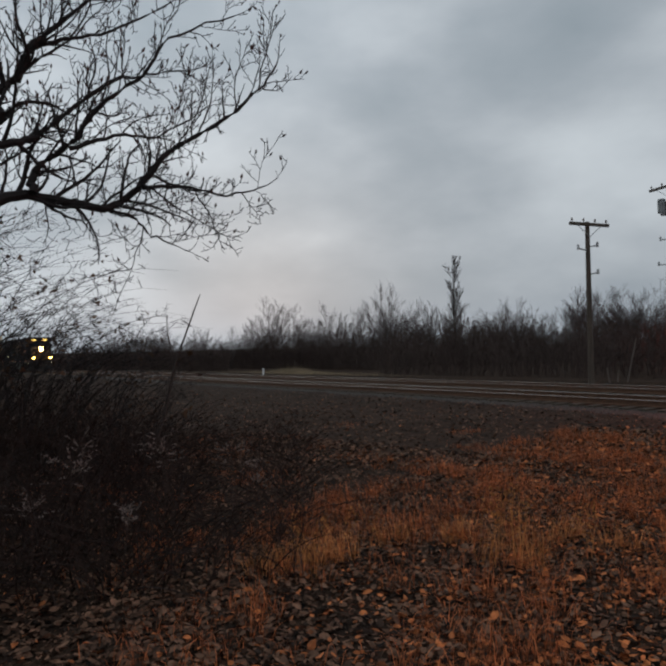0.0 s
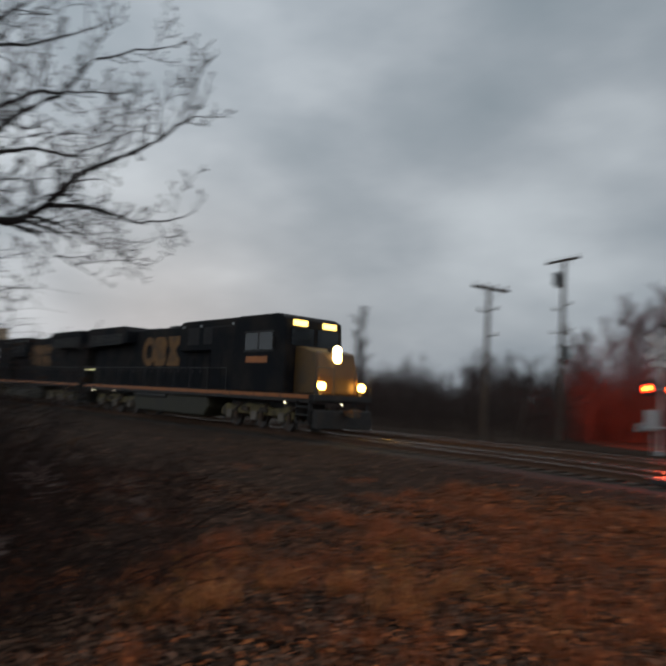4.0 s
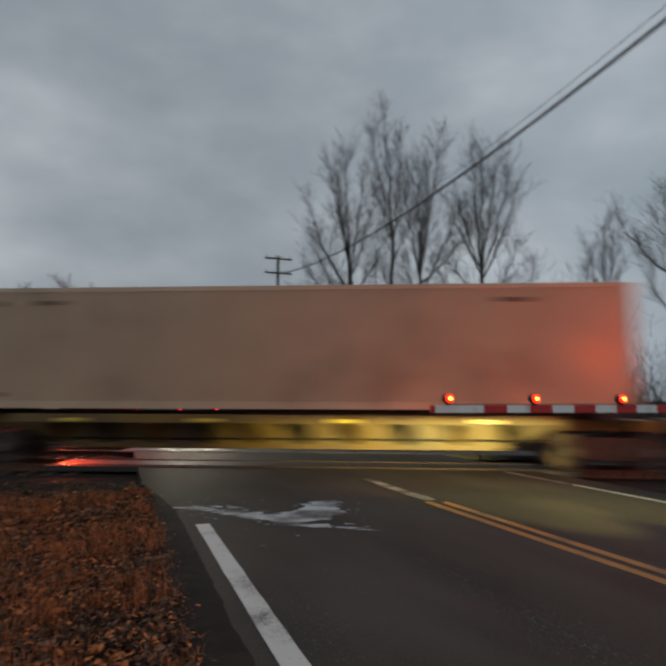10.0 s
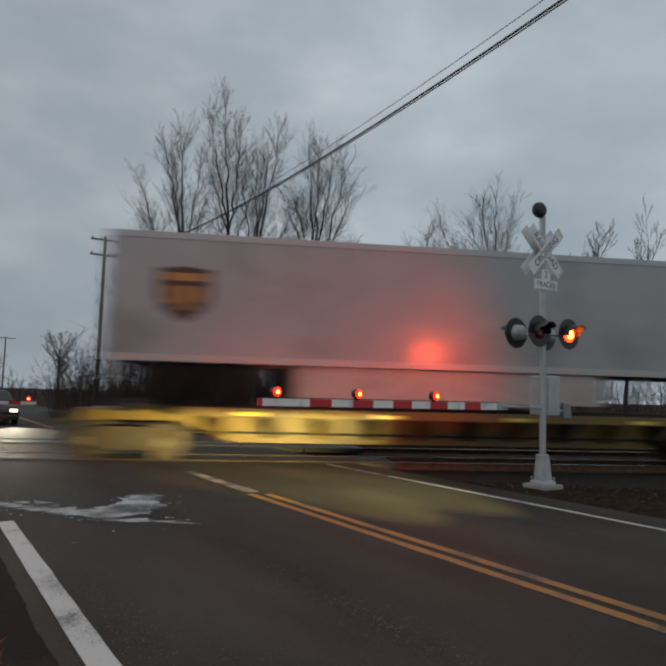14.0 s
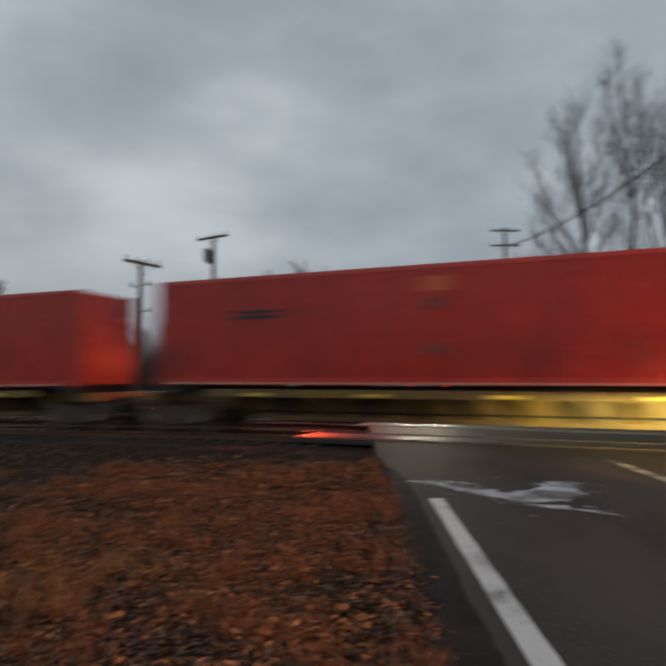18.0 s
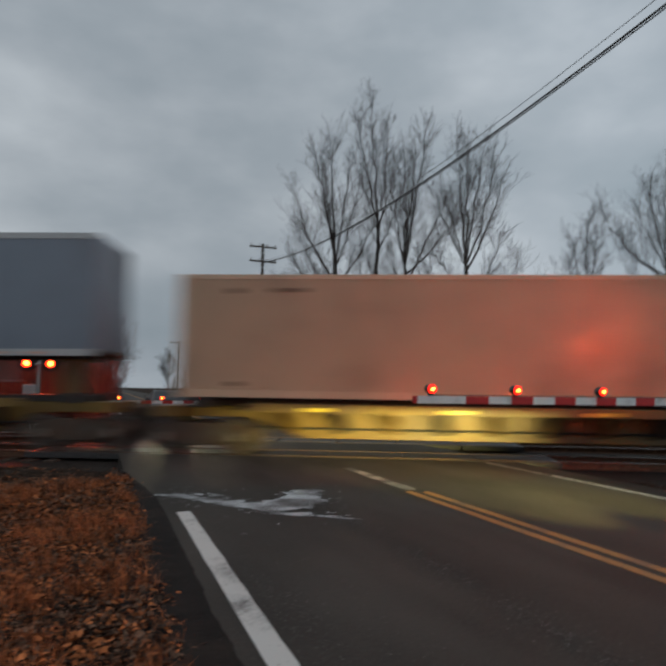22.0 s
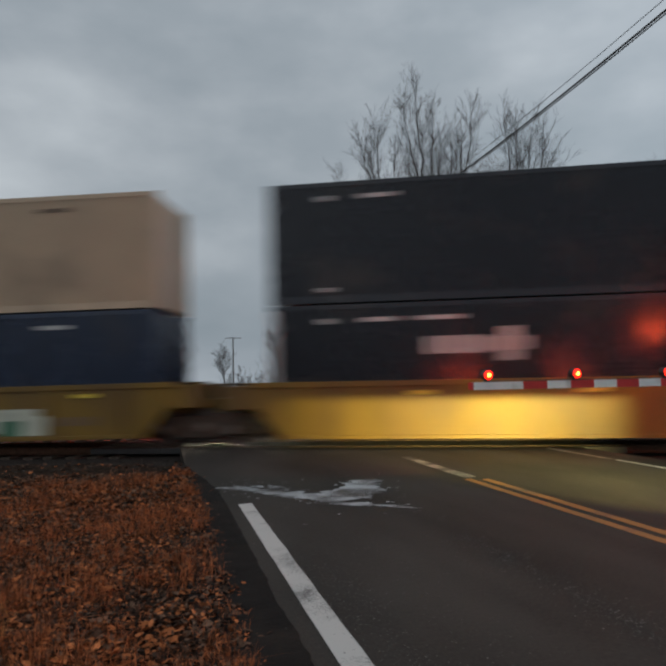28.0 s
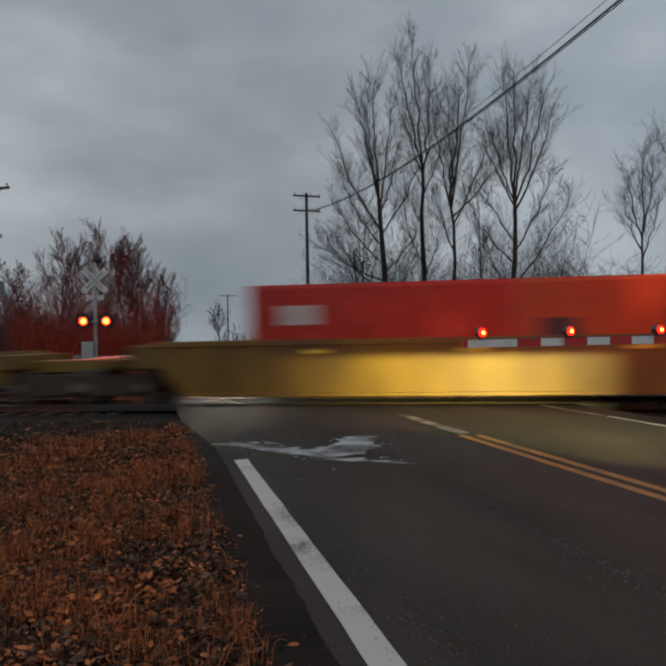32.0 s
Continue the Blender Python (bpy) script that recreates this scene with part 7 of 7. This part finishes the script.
def leaf_litter():
    rng = random.Random(61)
    heaps = {"fallen_leaves": ([], []), "dull_leaves": ([], [])}
    for count in range(135000):
        q = rng.random()
        if q < 0.28:
            x, y = rng.uniform(-4.5, 0.75), rng.uniform(1.5, 12.8)
        elif q < 0.62:
            x, y = rng.uniform(-9.5, 0.7), rng.uniform(-2, 9)
        else:
            x, y = rng.uniform(-24, 0.4), rng.uniform(-8, 22)
            if rng.random() > math.exp(-max(0.0, math.hypot(x + 2, y - 4) - 9.0) / 9.0):
                continue
        spill = rng.gauss(-0.03, 0.05) + (rng.expovariate(11.0) if rng.random() < 0.12 else 0.0)
        if edge_at(y) + spill < x < ROAD_RIGHT or track_place(x, y)[1] > -3.6:
            continue
        near = math.hypot(x + 1, y - 3) < 6.5
        name = "fallen_leaves" if rng.random() < (0.030 if near else 0.010) + 0.46 * warm(x, y) * min(1.0, max(0.15, 0.75 + 1.6 * noise.noise((x * 1.4, y * 1.4, 21)))) * (1.0 if math.hypot(x, y) < 12 else 0.4) else "dull_leaves"
        verts, faces = heaps[name]
        z = ground_height(x, y) + rng.uniform(0.002, 0.03)
        if x > ROAD_LEFT - 0.25:
            z = 0.010 + rng.uniform(0, 0.02) * (x < edge_at(y))
        away = math.hypot(x, y)
        s = (rng.uniform(0.012, 0.030) if rng.random() < 0.85 else rng.uniform(0.028, 0.044)) * (0.98 if away < 5.0 else 0.85 if away < 9 else 1.25)
        a = rng.uniform(0, math.tau)
        c, d = math.cos(a) * s, math.sin(a) * s
        wide = rng.uniform(0.35, 0.75)
        flat = 0.4 if x > edge_at(y) else 1.0
        fold, tip, tilt = rng.uniform(-0.1, 0.5) * s * flat, rng.uniform(-0.2, 0.8) * s * flat, rng.uniform(-0.4, 0.5) * s * flat
        b = len(verts)
        verts += [(x - c, y - d, z)] + [(x + c * u - d * v * wide, y + d * u + c * v * wide, z + fold * abs(v) + tilt * v + tip * max(0.0, u)) for u, v in ((-0.35, 0.9), (0.35, 0.8), (1.0, 0.0), (0.35, -0.8), (-0.35, -0.9))]
        faces += [(b, b + 3, b + 2, b + 1), (b, b + 5, b + 4, b + 3)]
    for name, colour, var, label in (("fallen_leaves", (0.32, 0.102, 0.035), 1.0, "brown and orange fallen leaves on the verge"), ("dull_leaves", (0.100, 0.054, 0.034), 1.0, "dull grey-brown old leaves on the verge")):
        stuff(name, *heaps[name], mat(name, colour, 0.85, vary=0.55, scale=3, island=var), label)


def grass():
    rng = random.Random(62)
    verts, faces = [], []

    def blade(x, y, z, h, lean, w):
        a = rng.uniform(0, math.tau)
        dx, dy = math.cos(a) * lean * h, math.sin(a) * lean * h
        px, py = -math.sin(a) * w, math.cos(a) * w
        b = len(verts)
        verts.extend([(x - px, y - py, z), (x + px, y + py, z), (x + dx * 0.35 + px * 0.8, y + dy * 0.35 + py * 0.8, z + h * 0.6), (x + dx * 0.35 - px * 0.8, y + dy * 0.35 - py * 0.8, z + h * 0.6), (x + dx, y + dy, z + h * (1 - 0.3 * lean))])
        faces.extend([(b, b + 1, b + 2, b + 3), (b + 3, b + 2, b + 4)])

    def tuft(x, y, n, h, spread):
        for _ in range(n):
            u, v = x + rng.gauss(0, spread), y + rng.gauss(0, spread)
            if u > edge_at(v) and u < ROAD_RIGHT + 0.3:
                continue
            blade(u, v, max(ground_height(u, v), 0.004 if ROAD_LEFT - 0.25 < u < ROAD_RIGHT else -9.0) - 0.01, h * rng.uniform(0.4, 1.15), rng.uniform(0.15, 1.25), rng.uniform(0.0010, 0.0023))

    def grown(x, y):
        """Grass stands in patches, with bare ground between them."""
        return noise.noise((x * 1.1, y * 1.1, 9)) + 0.6 * noise.noise((x * 0.35, y * 0.35, 4))
    for _ in range(10500):
        x, y = rng.uniform(-10, 0.45), rng.uniform(-7, 12.0)
        if math.hypot(x + 2, y - 4) > 6.0 + 5.0 * rng.random():
            continue
        if track_place(x, y)[1] > -4.6 or grown(x, y) < 0.24 - 0.20 * warm(x, y):
            continue
        tuft(x, y, rng.randint(8, 22), rng.uniform(0.04, 0.15), 0.08)
    for _ in range(1700):
        x, y = rng.uniform(-4.6, 0.55), rng.uniform(2.0, 12.0)
        if noise.noise((x * 1.4, y * 1.4, 21)) < 0.15 and track_place(x, y)[1] < -4.6:
            tuft(x, y, rng.randint(6, 16), rng.uniform(0.05, 0.17), 0.07)
    for _ in range(950):
        x, y = rng.uniform(-4.6, 0.5), rng.uniform(2.6, 12.0)
        if noise.noise((x * 0.9, y * 0.9, 31)) > -0.05 and track_place(x, y)[1] < -4.6:
            tuft(x, y, rng.randint(20, 44), rng.uniform(0.13, 0.26), 0.07)
    for _ in range(170):
        x, y = place(rng.uniform(-47, -8), rng.uniform(3.2, 7.2))
        if grown(x, y) > 0.08:
            tuft(x, y, rng.randint(14, 34), rng.uniform(0.14, 0.34), 0.10)
    stuff("dry_grass", verts, faces, mat("dry_grass", (0.345, 0.103, 0.036), 0.8, vary=0.5, scale=0.9, island=1.0), "dry orange-brown grass on the verge")
    verts, faces = [], []
    for az, aw, h, wide in ((-24.6, 5.1, 0.40, 0.11), (-23.2, 5.3, 0.36, 0.10), (-28.6, 5.6, 0.30, 0.07), (-20.2, 5.9, 0.30, 0.09), (-40.6, 4.9, 0.34, 0.10), (-38.6, 5.2, 0.30, 0.12), (-43.0, 5.0, 0.28, 0.10), (-15.5, 5.8, 0.26, 0.12), (-13.0, 5.0, 0.24, 0.12), (-34.6, 5.6, 0.24, 0.10), (-46.5, 5.1, 0.26, 0.10)):
        x, y = place(az, aw)
        for _ in range(3):
            tuft(x + rng.gauss(0, wide), y + rng.gauss(0, wide), 34, h * rng.uniform(0.7, 1.1), wide * 0.5)
    # Lighter than the other grass: the orange light on it is in the colour.
    stuff("lit_tufts", verts, faces, mat("lit_dry_grass", (0.46, 0.185, 0.062), 0.8, vary=0.4, scale=2, island=0.8), "tall tufts of dry grass on the verge, coloured as if catching orange light")
    verts, faces = [], []
    for _ in range(620):
        az = rng.gauss(-41.5, 3.4)
        off, away = rng.uniform(TRACK_GAP + 3.2, TRACK_GAP + 6.0), 24.0
        while away < 70 and track_place(*place(az, away))[1] < off:
            away += 0.5
        x, y = place(az, away)
        tuft(x, y, 15, 0.22 + 0.55 * math.exp(-((az + 42.5) / 1.6) ** 2), 0.35)
    stuff("pale_grass", verts, faces, mat("pale_grass", (0.30, 0.225, 0.14), 0.8, vary=0.35, scale=0.5, island=0.5), "pale dry grass beyond the tracks")


def seed_weeds():
    """Upright weeds with small dry seed heads."""
    rng = random.Random(63)
    w = Wood()
    verts, faces = [], []
    spots = [(-23.5, 5.2, 0.62), (-26, 5.3, 0.58), (-25, 5.5, 0.6), (-42.2, 4.9, 0.42), (-38.4, 5.2, 0.4), (-19, 5.4, 0.42)]
    for az, aw, h in spots:
        for _ in range(5):
            x, y = place(az + rng.gauss(0, 0.9), aw + rng.gauss(0, 0.15))
            z = ground_height(x, y)
            hh = h * rng.uniform(0.65, 1.1)
            p = Vector((x, y, z))
            e = p + Vector((rng.gauss(0, 0.07), rng.gauss(0, 0.07), hh))
            m = p.lerp(e, 0.5) + Vector((rng.gauss(0, 0.015), rng.gauss(0, 0.015), 0))
            w.tube([p, m, e], [0.0022, 0.0018, 0.001], 3)
            for _2 in range(14):
                s = rng.uniform(0.45, 1.0)
                c = p.lerp(e, s) + Vector((rng.gauss(0, 0.025), rng.gauss(0, 0.025), rng.gauss(0, 0.015)))
                r = rng.uniform(0.004, 0.010)
                b = len(verts)
                verts += [tuple(c + Vector(v) * r) for v in ((1, 0, 0), (-0.5, 0.8, 0), (-0.5, -0.8, 0), (0, 0, 1.4), (0, 0, -1.2))]
                faces += [(b, b + 1, b + 3), (b + 1, b + 2, b + 3), (b + 2, b, b + 3), (b + 1, b, b + 4), (b + 2, b + 1, b + 4), (b, b + 2, b + 4)]
    n = len(w.v)
    stuff("seed_weeds", w.v + verts, w.f + [tuple(i + n for i in f) for f in faces], mat("seed_head", (0.38, 0.16, 0.05), 0.8, vary=0.3, scale=3, island=0.5), "dry weeds with seed heads on the verge")


def weed_plumes():
    """Tall dead weeds with pale feathery heads among the brambles."""
    rng = random.Random(65)
    for az, away, high, wide in ((-60.6, 5.7, 0.84, 0.12), (-59.2, 5.9, 0.92, 0.10), (-53.6, 5.9, 0.92, 0.14), (-52.4, 6.2, 0.86, 0.1), (-47.4, 6.2, 0.74, 0.13), (-45.6, 6.0, 0.6, 0.09), (-57.0, 5.0, 0.5, 0.08), (-63.5, 5.2, 0.6, 0.1)):
        x, y = place(az, away)
        weed = thing("dead_weed", "dead weed with a pale feathery head", "weed", "dead weeds on the verge", m=pose(x, y, ground_height(x, y)))
        w, plume = Wood(), Wood()
        tip = Vector((rng.gauss(0, 0.06), rng.gauss(0, 0.06), high))
        w.tube([Vector((0, 0, -0.03)), tip * 0.5 + Vector((0.02, 0, 0)), tip], [0.005, 0.004, 0.002], 4)
        for _ in range(16):
            o = tip * rng.uniform(0.72, 1.0)
            e = o + Vector((rng.gauss(0, wide), rng.gauss(0, wide), rng.uniform(0.0, 0.11)))
            w.tube([o, e], [0.0016, 0.0008], 3)
            for _2 in range(9):
                c = o.lerp(e, rng.uniform(0.4, 1.0))
                plume.tube([c, c + Vector((rng.gauss(0, 0.012), rng.gauss(0, 0.012), rng.uniform(0.004, 0.022)))], [0.0042, 0.0005], 3)
        for name, q, mt in (("stem", w, mat("weed_stem", (0.06, 0.04, 0.032), 0.9)), ("seed_head", plume, mat("weed_plume", (0.21, 0.16, 0.14), 0.95, vary=0.3, scale=8))):
            me = bpy.data.meshes.new(name)
            me.from_pydata(q.v, [], q.f)
            me.materials.append(mt)
            part(name, me, None, weed)


def brambles():
    """Dark tangled canes at the left of the verge and the arching bush above them."""
    rng = random.Random(64)
    w = Wood()
    for _ in range(3300):
        az, aw = rng.uniform(-86, -41), rng.uniform(4.6, 12.5)
        if az > -52 and rng.random() < 0.5:
            continue
        x, y = place(az, aw)
        if track_place(x, y)[1] > -5.0:
            continue
        p = Vector((x, y, ground_height(x, y)))
        h = (rng.uniform(0.4, 1.15) + (0.45 if aw > 8.5 and az < -57 else 0)) * (1.0 if az < -52 else 0.72)
        d = Vector((rng.gauss(0, 0.5), rng.gauss(0, 0.5), 1)).normalized()
        pts = [p]
        for i in range(6):
            d = (d + Vector((rng.gauss(0, 0.2), rng.gauss(0, 0.2), -0.16))).normalized()
            pts.append(pts[-1] + d * h / 4.5)
        w.tube(pts, [0.006 * (1 - 0.13 * i) for i in range(7)], 3)
        for j in range(3):
            a = pts[2 + j]
            e = a + Vector((rng.gauss(0, 0.2), rng.gauss(0, 0.2), rng.uniform(0, 0.25))) * h
            w.tube([a, e], [0.003, 0.0012], 3)
    stuff("brambles", w.v, w.f, mat("bramble_cane", (0.026, 0.016, 0.013), 0.9, vary=0.4, scale=2, island=0.4), "dark tangle of leafless brambles on the verge")
    bush = thing("arching_bush", "leafless arching bush with a few clinging leaves", "bush", m=pose(0, 0, 0))
    w = Wood()
    leaves_v, leaves_f = [], []
    for k in range(260):
        az = rng.uniform(-85, -60.5) if k > 25 else rng.uniform(-61, -53)
        x, y = place(az, rng.uniform(9.6, 11.8))
        p = Vector((x, y, ground_height(x, y)))
        h = max(0.9, min(4.0, 2.9 - 0.14 * (az + 66))) * rng.uniform(0.65, 1.08)
        d = Vector((rng.gauss(0.0, 0.2), rng.gauss(0.05, 0.2), 1)).normalized()
        fall = rng.uniform(0.05, 0.13)
        drift = Vector((rng.uniform(0.0, 0.09), rng.uniform(0.02, 0.1), 0))
        pts = [p]
        for i in range(11):
            d = (d + Vector((rng.gauss(0, 0.07), rng.gauss(0, 0.07), -fall * i / 5)) + drift).normalized()
            pts.append(pts[-1] + d * h / 8.5)
        w.tube(pts, [0.0105 * (1 - 0.08 * i) for i in range(12)], 4)
        for j in range(8):
            a = pts[3 + j]
            e = a + Vector((rng.gauss(0.1, 0.35), rng.gauss(0.1, 0.35), rng.uniform(-0.15, 0.45))) * 0.42
            m = a.lerp(e, 0.5) + Vector((rng.gauss(0, 0.05), rng.gauss(0, 0.05), 0.05))
            w.tube([a, m, e], [0.0055, 0.004, 0.002], 3)
            for _ in range(3):
                o = a.lerp(e, rng.uniform(0.25, 0.95))
                w.tube([o, o + Vector((rng.gauss(0.03, 0.09), rng.gauss(0.03, 0.09), rng.gauss(0.02, 0.09)))], [0.0036, 0.001], 3)
            if rng.random() < 0.16:
                for _ in range(3):
                    c = e + Vector((rng.gauss(0, 0.04), rng.gauss(0, 0.04), rng.gauss(0, 0.05)))
                    s = rng.uniform(0.015, 0.035)
                    b = len(leaves_v)
                    leaves_v += [tuple(c + Vector((rng.gauss(0, 1), rng.gauss(0, 1), rng.gauss(0, 1))) * s) for _ in range(4)]
                    leaves_f += [(b, b + 1, b + 2), (b, b + 2, b + 3)]
    stuff("cane_tangle", w.v, w.f, dark_bark(), "", bush)
    stuff("leaves", leaves_v, leaves_f, mat("clinging_leaf", (0.07, 0.04, 0.022), 0.8, island=0.4), "", bush)


def overhanging_tree():
    """The near tree whose limbs reach into view; trunk, limbs, twigs with buds."""
    rng = random.Random(71)
    bx, by = place(-78.0, 7.4)
    t = thing("overhanging_tree", "leafless tree with crooked limbs and dark buds on its twigs", "tree", m=pose(bx, by, ground_height(bx, by) - 0.1))
    wood = (Wood(), Wood())
    root = Vector((0, 0, 0))
    trunk = [root, Vector((0.05, 0.05, 1.2)), Vector((0.0, 0.12, 2.4)), Vector((0.1, 0.1, 3.6)), Vector((0.0, 0.2, 5.0)), Vector((0.1, 0.1, 6.6)), Vector((0.1, 0.3, 8.2))]
    wood[0].tube(trunk, [0.19, 0.165, 0.15, 0.13, 0.105, 0.07, 0.03], 10)
    buds = []

    def smooth(points, per=5):
        """A curve through a few points, bent softly."""
        p = [points[0] * 2 - points[1]] + points + [points[-1] * 2 - points[-2]]
        out = []
        for i in range(1, len(p) - 2):
            for j in range(per):
                q = j / per
                out.append(0.5 * (2 * p[i] + (p[i + 1] - p[i - 1]) * q + (2 * p[i - 1] - 5 * p[i] + 4 * p[i + 1] - p[i + 2]) * q * q + (3 * p[i] - p[i - 1] - 3 * p[i + 1] + p[i + 2]) * q ** 3))
        return out + [points[-1]]

    def shoots(pts, radii, length, depth, dense):
        """Side shoots all along a limb, each bowed upwards and shooting again."""
        k = len(pts) - 1
        n = max(2, int(length * dense))
        for i in range(n):
            q = 0.1 + 0.88 * (i + rng.random()) / n
            j = min(int(q * k), k - 1)
            o = pts[j].lerp(pts[j + 1], q * k - j)
            along = (pts[j + 1] - pts[j]).normalized()
            out = Vector((rng.gauss(0, 0.5), rng.gauss(0, 0.5), rng.gauss(0.35, 0.8)))
            out = (out - along * out.dot(along)).normalized()
            far = length * rng.uniform(0.22, 0.5) * (1.15 - 0.55 * q) if depth else rng.uniform(0.35, 1.0) * (1.15 - 0.5 * q)
            shoot(o, (along * rng.uniform(0.5, 1.0) + out * rng.uniform(0.6, 0.95)).normalized(), far, max(0.0038, radii[j] * rng.uniform(0.38, 0.6)), depth + 1)

    def shoot(o, d, length, r, depth):
        k = (0, 10, 7, 5)[depth]
        pts, p = [o], o.copy()
        lift = rng.gauss(0.05, 0.07)
        for i in range(k):
            d = (d + Vector((rng.gauss(0, 0.13), rng.gauss(0, 0.13), rng.gauss(lift, 0.13)))).normalized()
            p = p + d * (length / k)
            pts.append(p.copy())
        radii = [max(0.0034, r * (1 - 0.72 * i / k)) for i in range(k + 1)]
        wood[1].tube(pts, radii, (0, 5, 4, 3)[depth])
        if depth < 3:
            shoots(pts, radii, length, depth, (0, 11.0, 15.0)[depth])
        elif rng.random() < 0.16 and d.z > -0.2:
            buds.append((pts[-1], (d + Vector((0, 0, 0.7))).normalized(), rng.uniform(0.03, 0.06)))

    def spot(az, el, away):
        x, y = place(az, away)
        return Vector((x - bx, y - by, 1.6 + away * math.tan(radians(el)) - t.location.z))

    def limb(start, r, r2, away, bends, dense=6.8):
        """A limb that bends through a few bearings and heights, with its side shoots."""
        points = [start] if start is not None else []
        points += [spot(az, el, away + 0.25 * noise.noise((az * 0.3, el, 0))) for az, el in bends]
        pts = smooth(points)
        k = len(pts) - 1
        pts = [p + Vector((noise.noise((i * 0.7, r * 90, 0)), noise.noise((i * 0.7, r * 90, 5)), noise.noise((i * 0.7, r * 90, 9)))) * 0.035 for i, p in enumerate(pts)]
        radii = [1.25 * (r + (r2 - r) * (i / k) ** 0.8) for i in range(k + 1)]
        wood[1].tube(pts, radii, 7)
        shoots(pts, radii, sum((b - a).length for a, b in zip(pts, pts[1:])), 0, dense)
        shoot(pts[-1], (pts[-1] - pts[-2]).normalized(), 0.35, r2, 2)
    limb(trunk[2], 0.052, 0.007, 6.9, [(-66.2, 11.2), (-62.3, 12.1), (-57.8, 11.4), (-55.1, 13.2), (-52.4, 16.1), (-48.5, 18.4), (-44.9, 21.1), (-43.4, 23.0)])
    limb(None, 0.017, 0.005, 6.95, [(-59.1, 11.5), (-55.8, 10.9), (-54.1, 9.4), (-51.8, 8.6)])
    limb(None, 0.020, 0.005, 6.85, [(-55.1, 13.2), (-51.7, 13.4), (-47.8, 12.8), (-44.3, 13.7)])
    limb(None, 0.034, 0.006, 6.8, [(-63.1, 12.3), (-62.8, 14.1), (-60.1, 16.4), (-58.1, 19.1), (-54.4, 21.9), (-52.4, 24.5), (-47.0, 26.4)])
    limb(trunk[3], 0.040, 0.006, 6.7, [(-66.2, 15.5), (-63.2, 16.4), (-60.4, 18.6), (-57.1, 21.1), (-55.1, 21.6), (-51.0, 22.5)])
    limb(trunk[3].lerp(trunk[4], 0.3), 0.055, 0.012, 6.6, [(-66.2, 17.2), (-65.9, 19.1), (-64.1, 20.5), (-63.2, 22.7), (-61.0, 24.6), (-58.1, 27.0)])
    limb(None, 0.022, 0.006, 6.6, [(-63.2, 22.7), (-60.7, 23.6), (-57.1, 24.6), (-52.4, 26.9)])
    limb(None, 0.020, 0.005, 6.75, [(-60.4, 15.8), (-56.8, 17.1), (-53.4, 17.3), (-49.2, 19.8)])
    limb(trunk[4], 0.05, 0.01, 6.5, [(-68.0, 26.0), (-62.0, 29.5), (-55.0, 31.5), (-49.0, 32.0)])
    limb(trunk[3], 0.05, 0.01, 9.0, [(-95.0, 22.0), (-110.0, 30.0)], 2.0)
    limb(trunk[4], 0.045, 0.01, 8.0, [(-84.0, 36.0), (-92.0, 45.0)], 2.0)
    bm_v, bm_f = [], []
    for e, d, s in buds:
        q = d.orthogonal().normalized()
        w2 = d.cross(q)
        b = len(bm_v)
        bm_v += [tuple(e)] + [tuple(e + d * s * 0.5 + (q * math.cos(a) + w2 * math.sin(a)) * s * 0.26) for a in (0, 1.57, 3.14, 4.71)] + [tuple(e + d * s * 1.3)]
        for i in range(4):
            bm_f += [(b, b + 1 + i, b + 1 + (i + 1) % 4), (b + 5, b + 1 + (i + 1) % 4, b + 1 + i)]
    for name, v, f, mt in (("trunk", wood[0].v, wood[0].f, dark_bark()), ("crown", wood[1].v, wood[1].f, dark_bark()), ("bud_growth", bm_v, bm_f, mat("bud", (0.05, 0.025, 0.02), 0.8))):
        me = bpy.data.meshes.new(name)
        me.from_pydata(v, [], f)
        me.materials.append(mt)
        ob = new(name, me)
        ob.parent = t
        if name == "bud_growth":
            ob["kind"] = "stuff"


leaf_litter()
grass()
seed_weeds()
weed_plumes()
brambles()
overhanging_tree()


# ---- what moves: every car and load of the train, at one steady speed round the gentle bend ----
def motions():
    for ob, u, flip in ROLLING:
        turn = pose(0, 0, 0, 0, 0, 180) if flip else Matrix()
        rows = []
        for t in [0.5 * i for i in range(65)]:
            rows.append((t, on_track(u + SPEED * t, 0.0, LIFT[ob.name]) @ turn))
        walk(ob, rows)


motions()
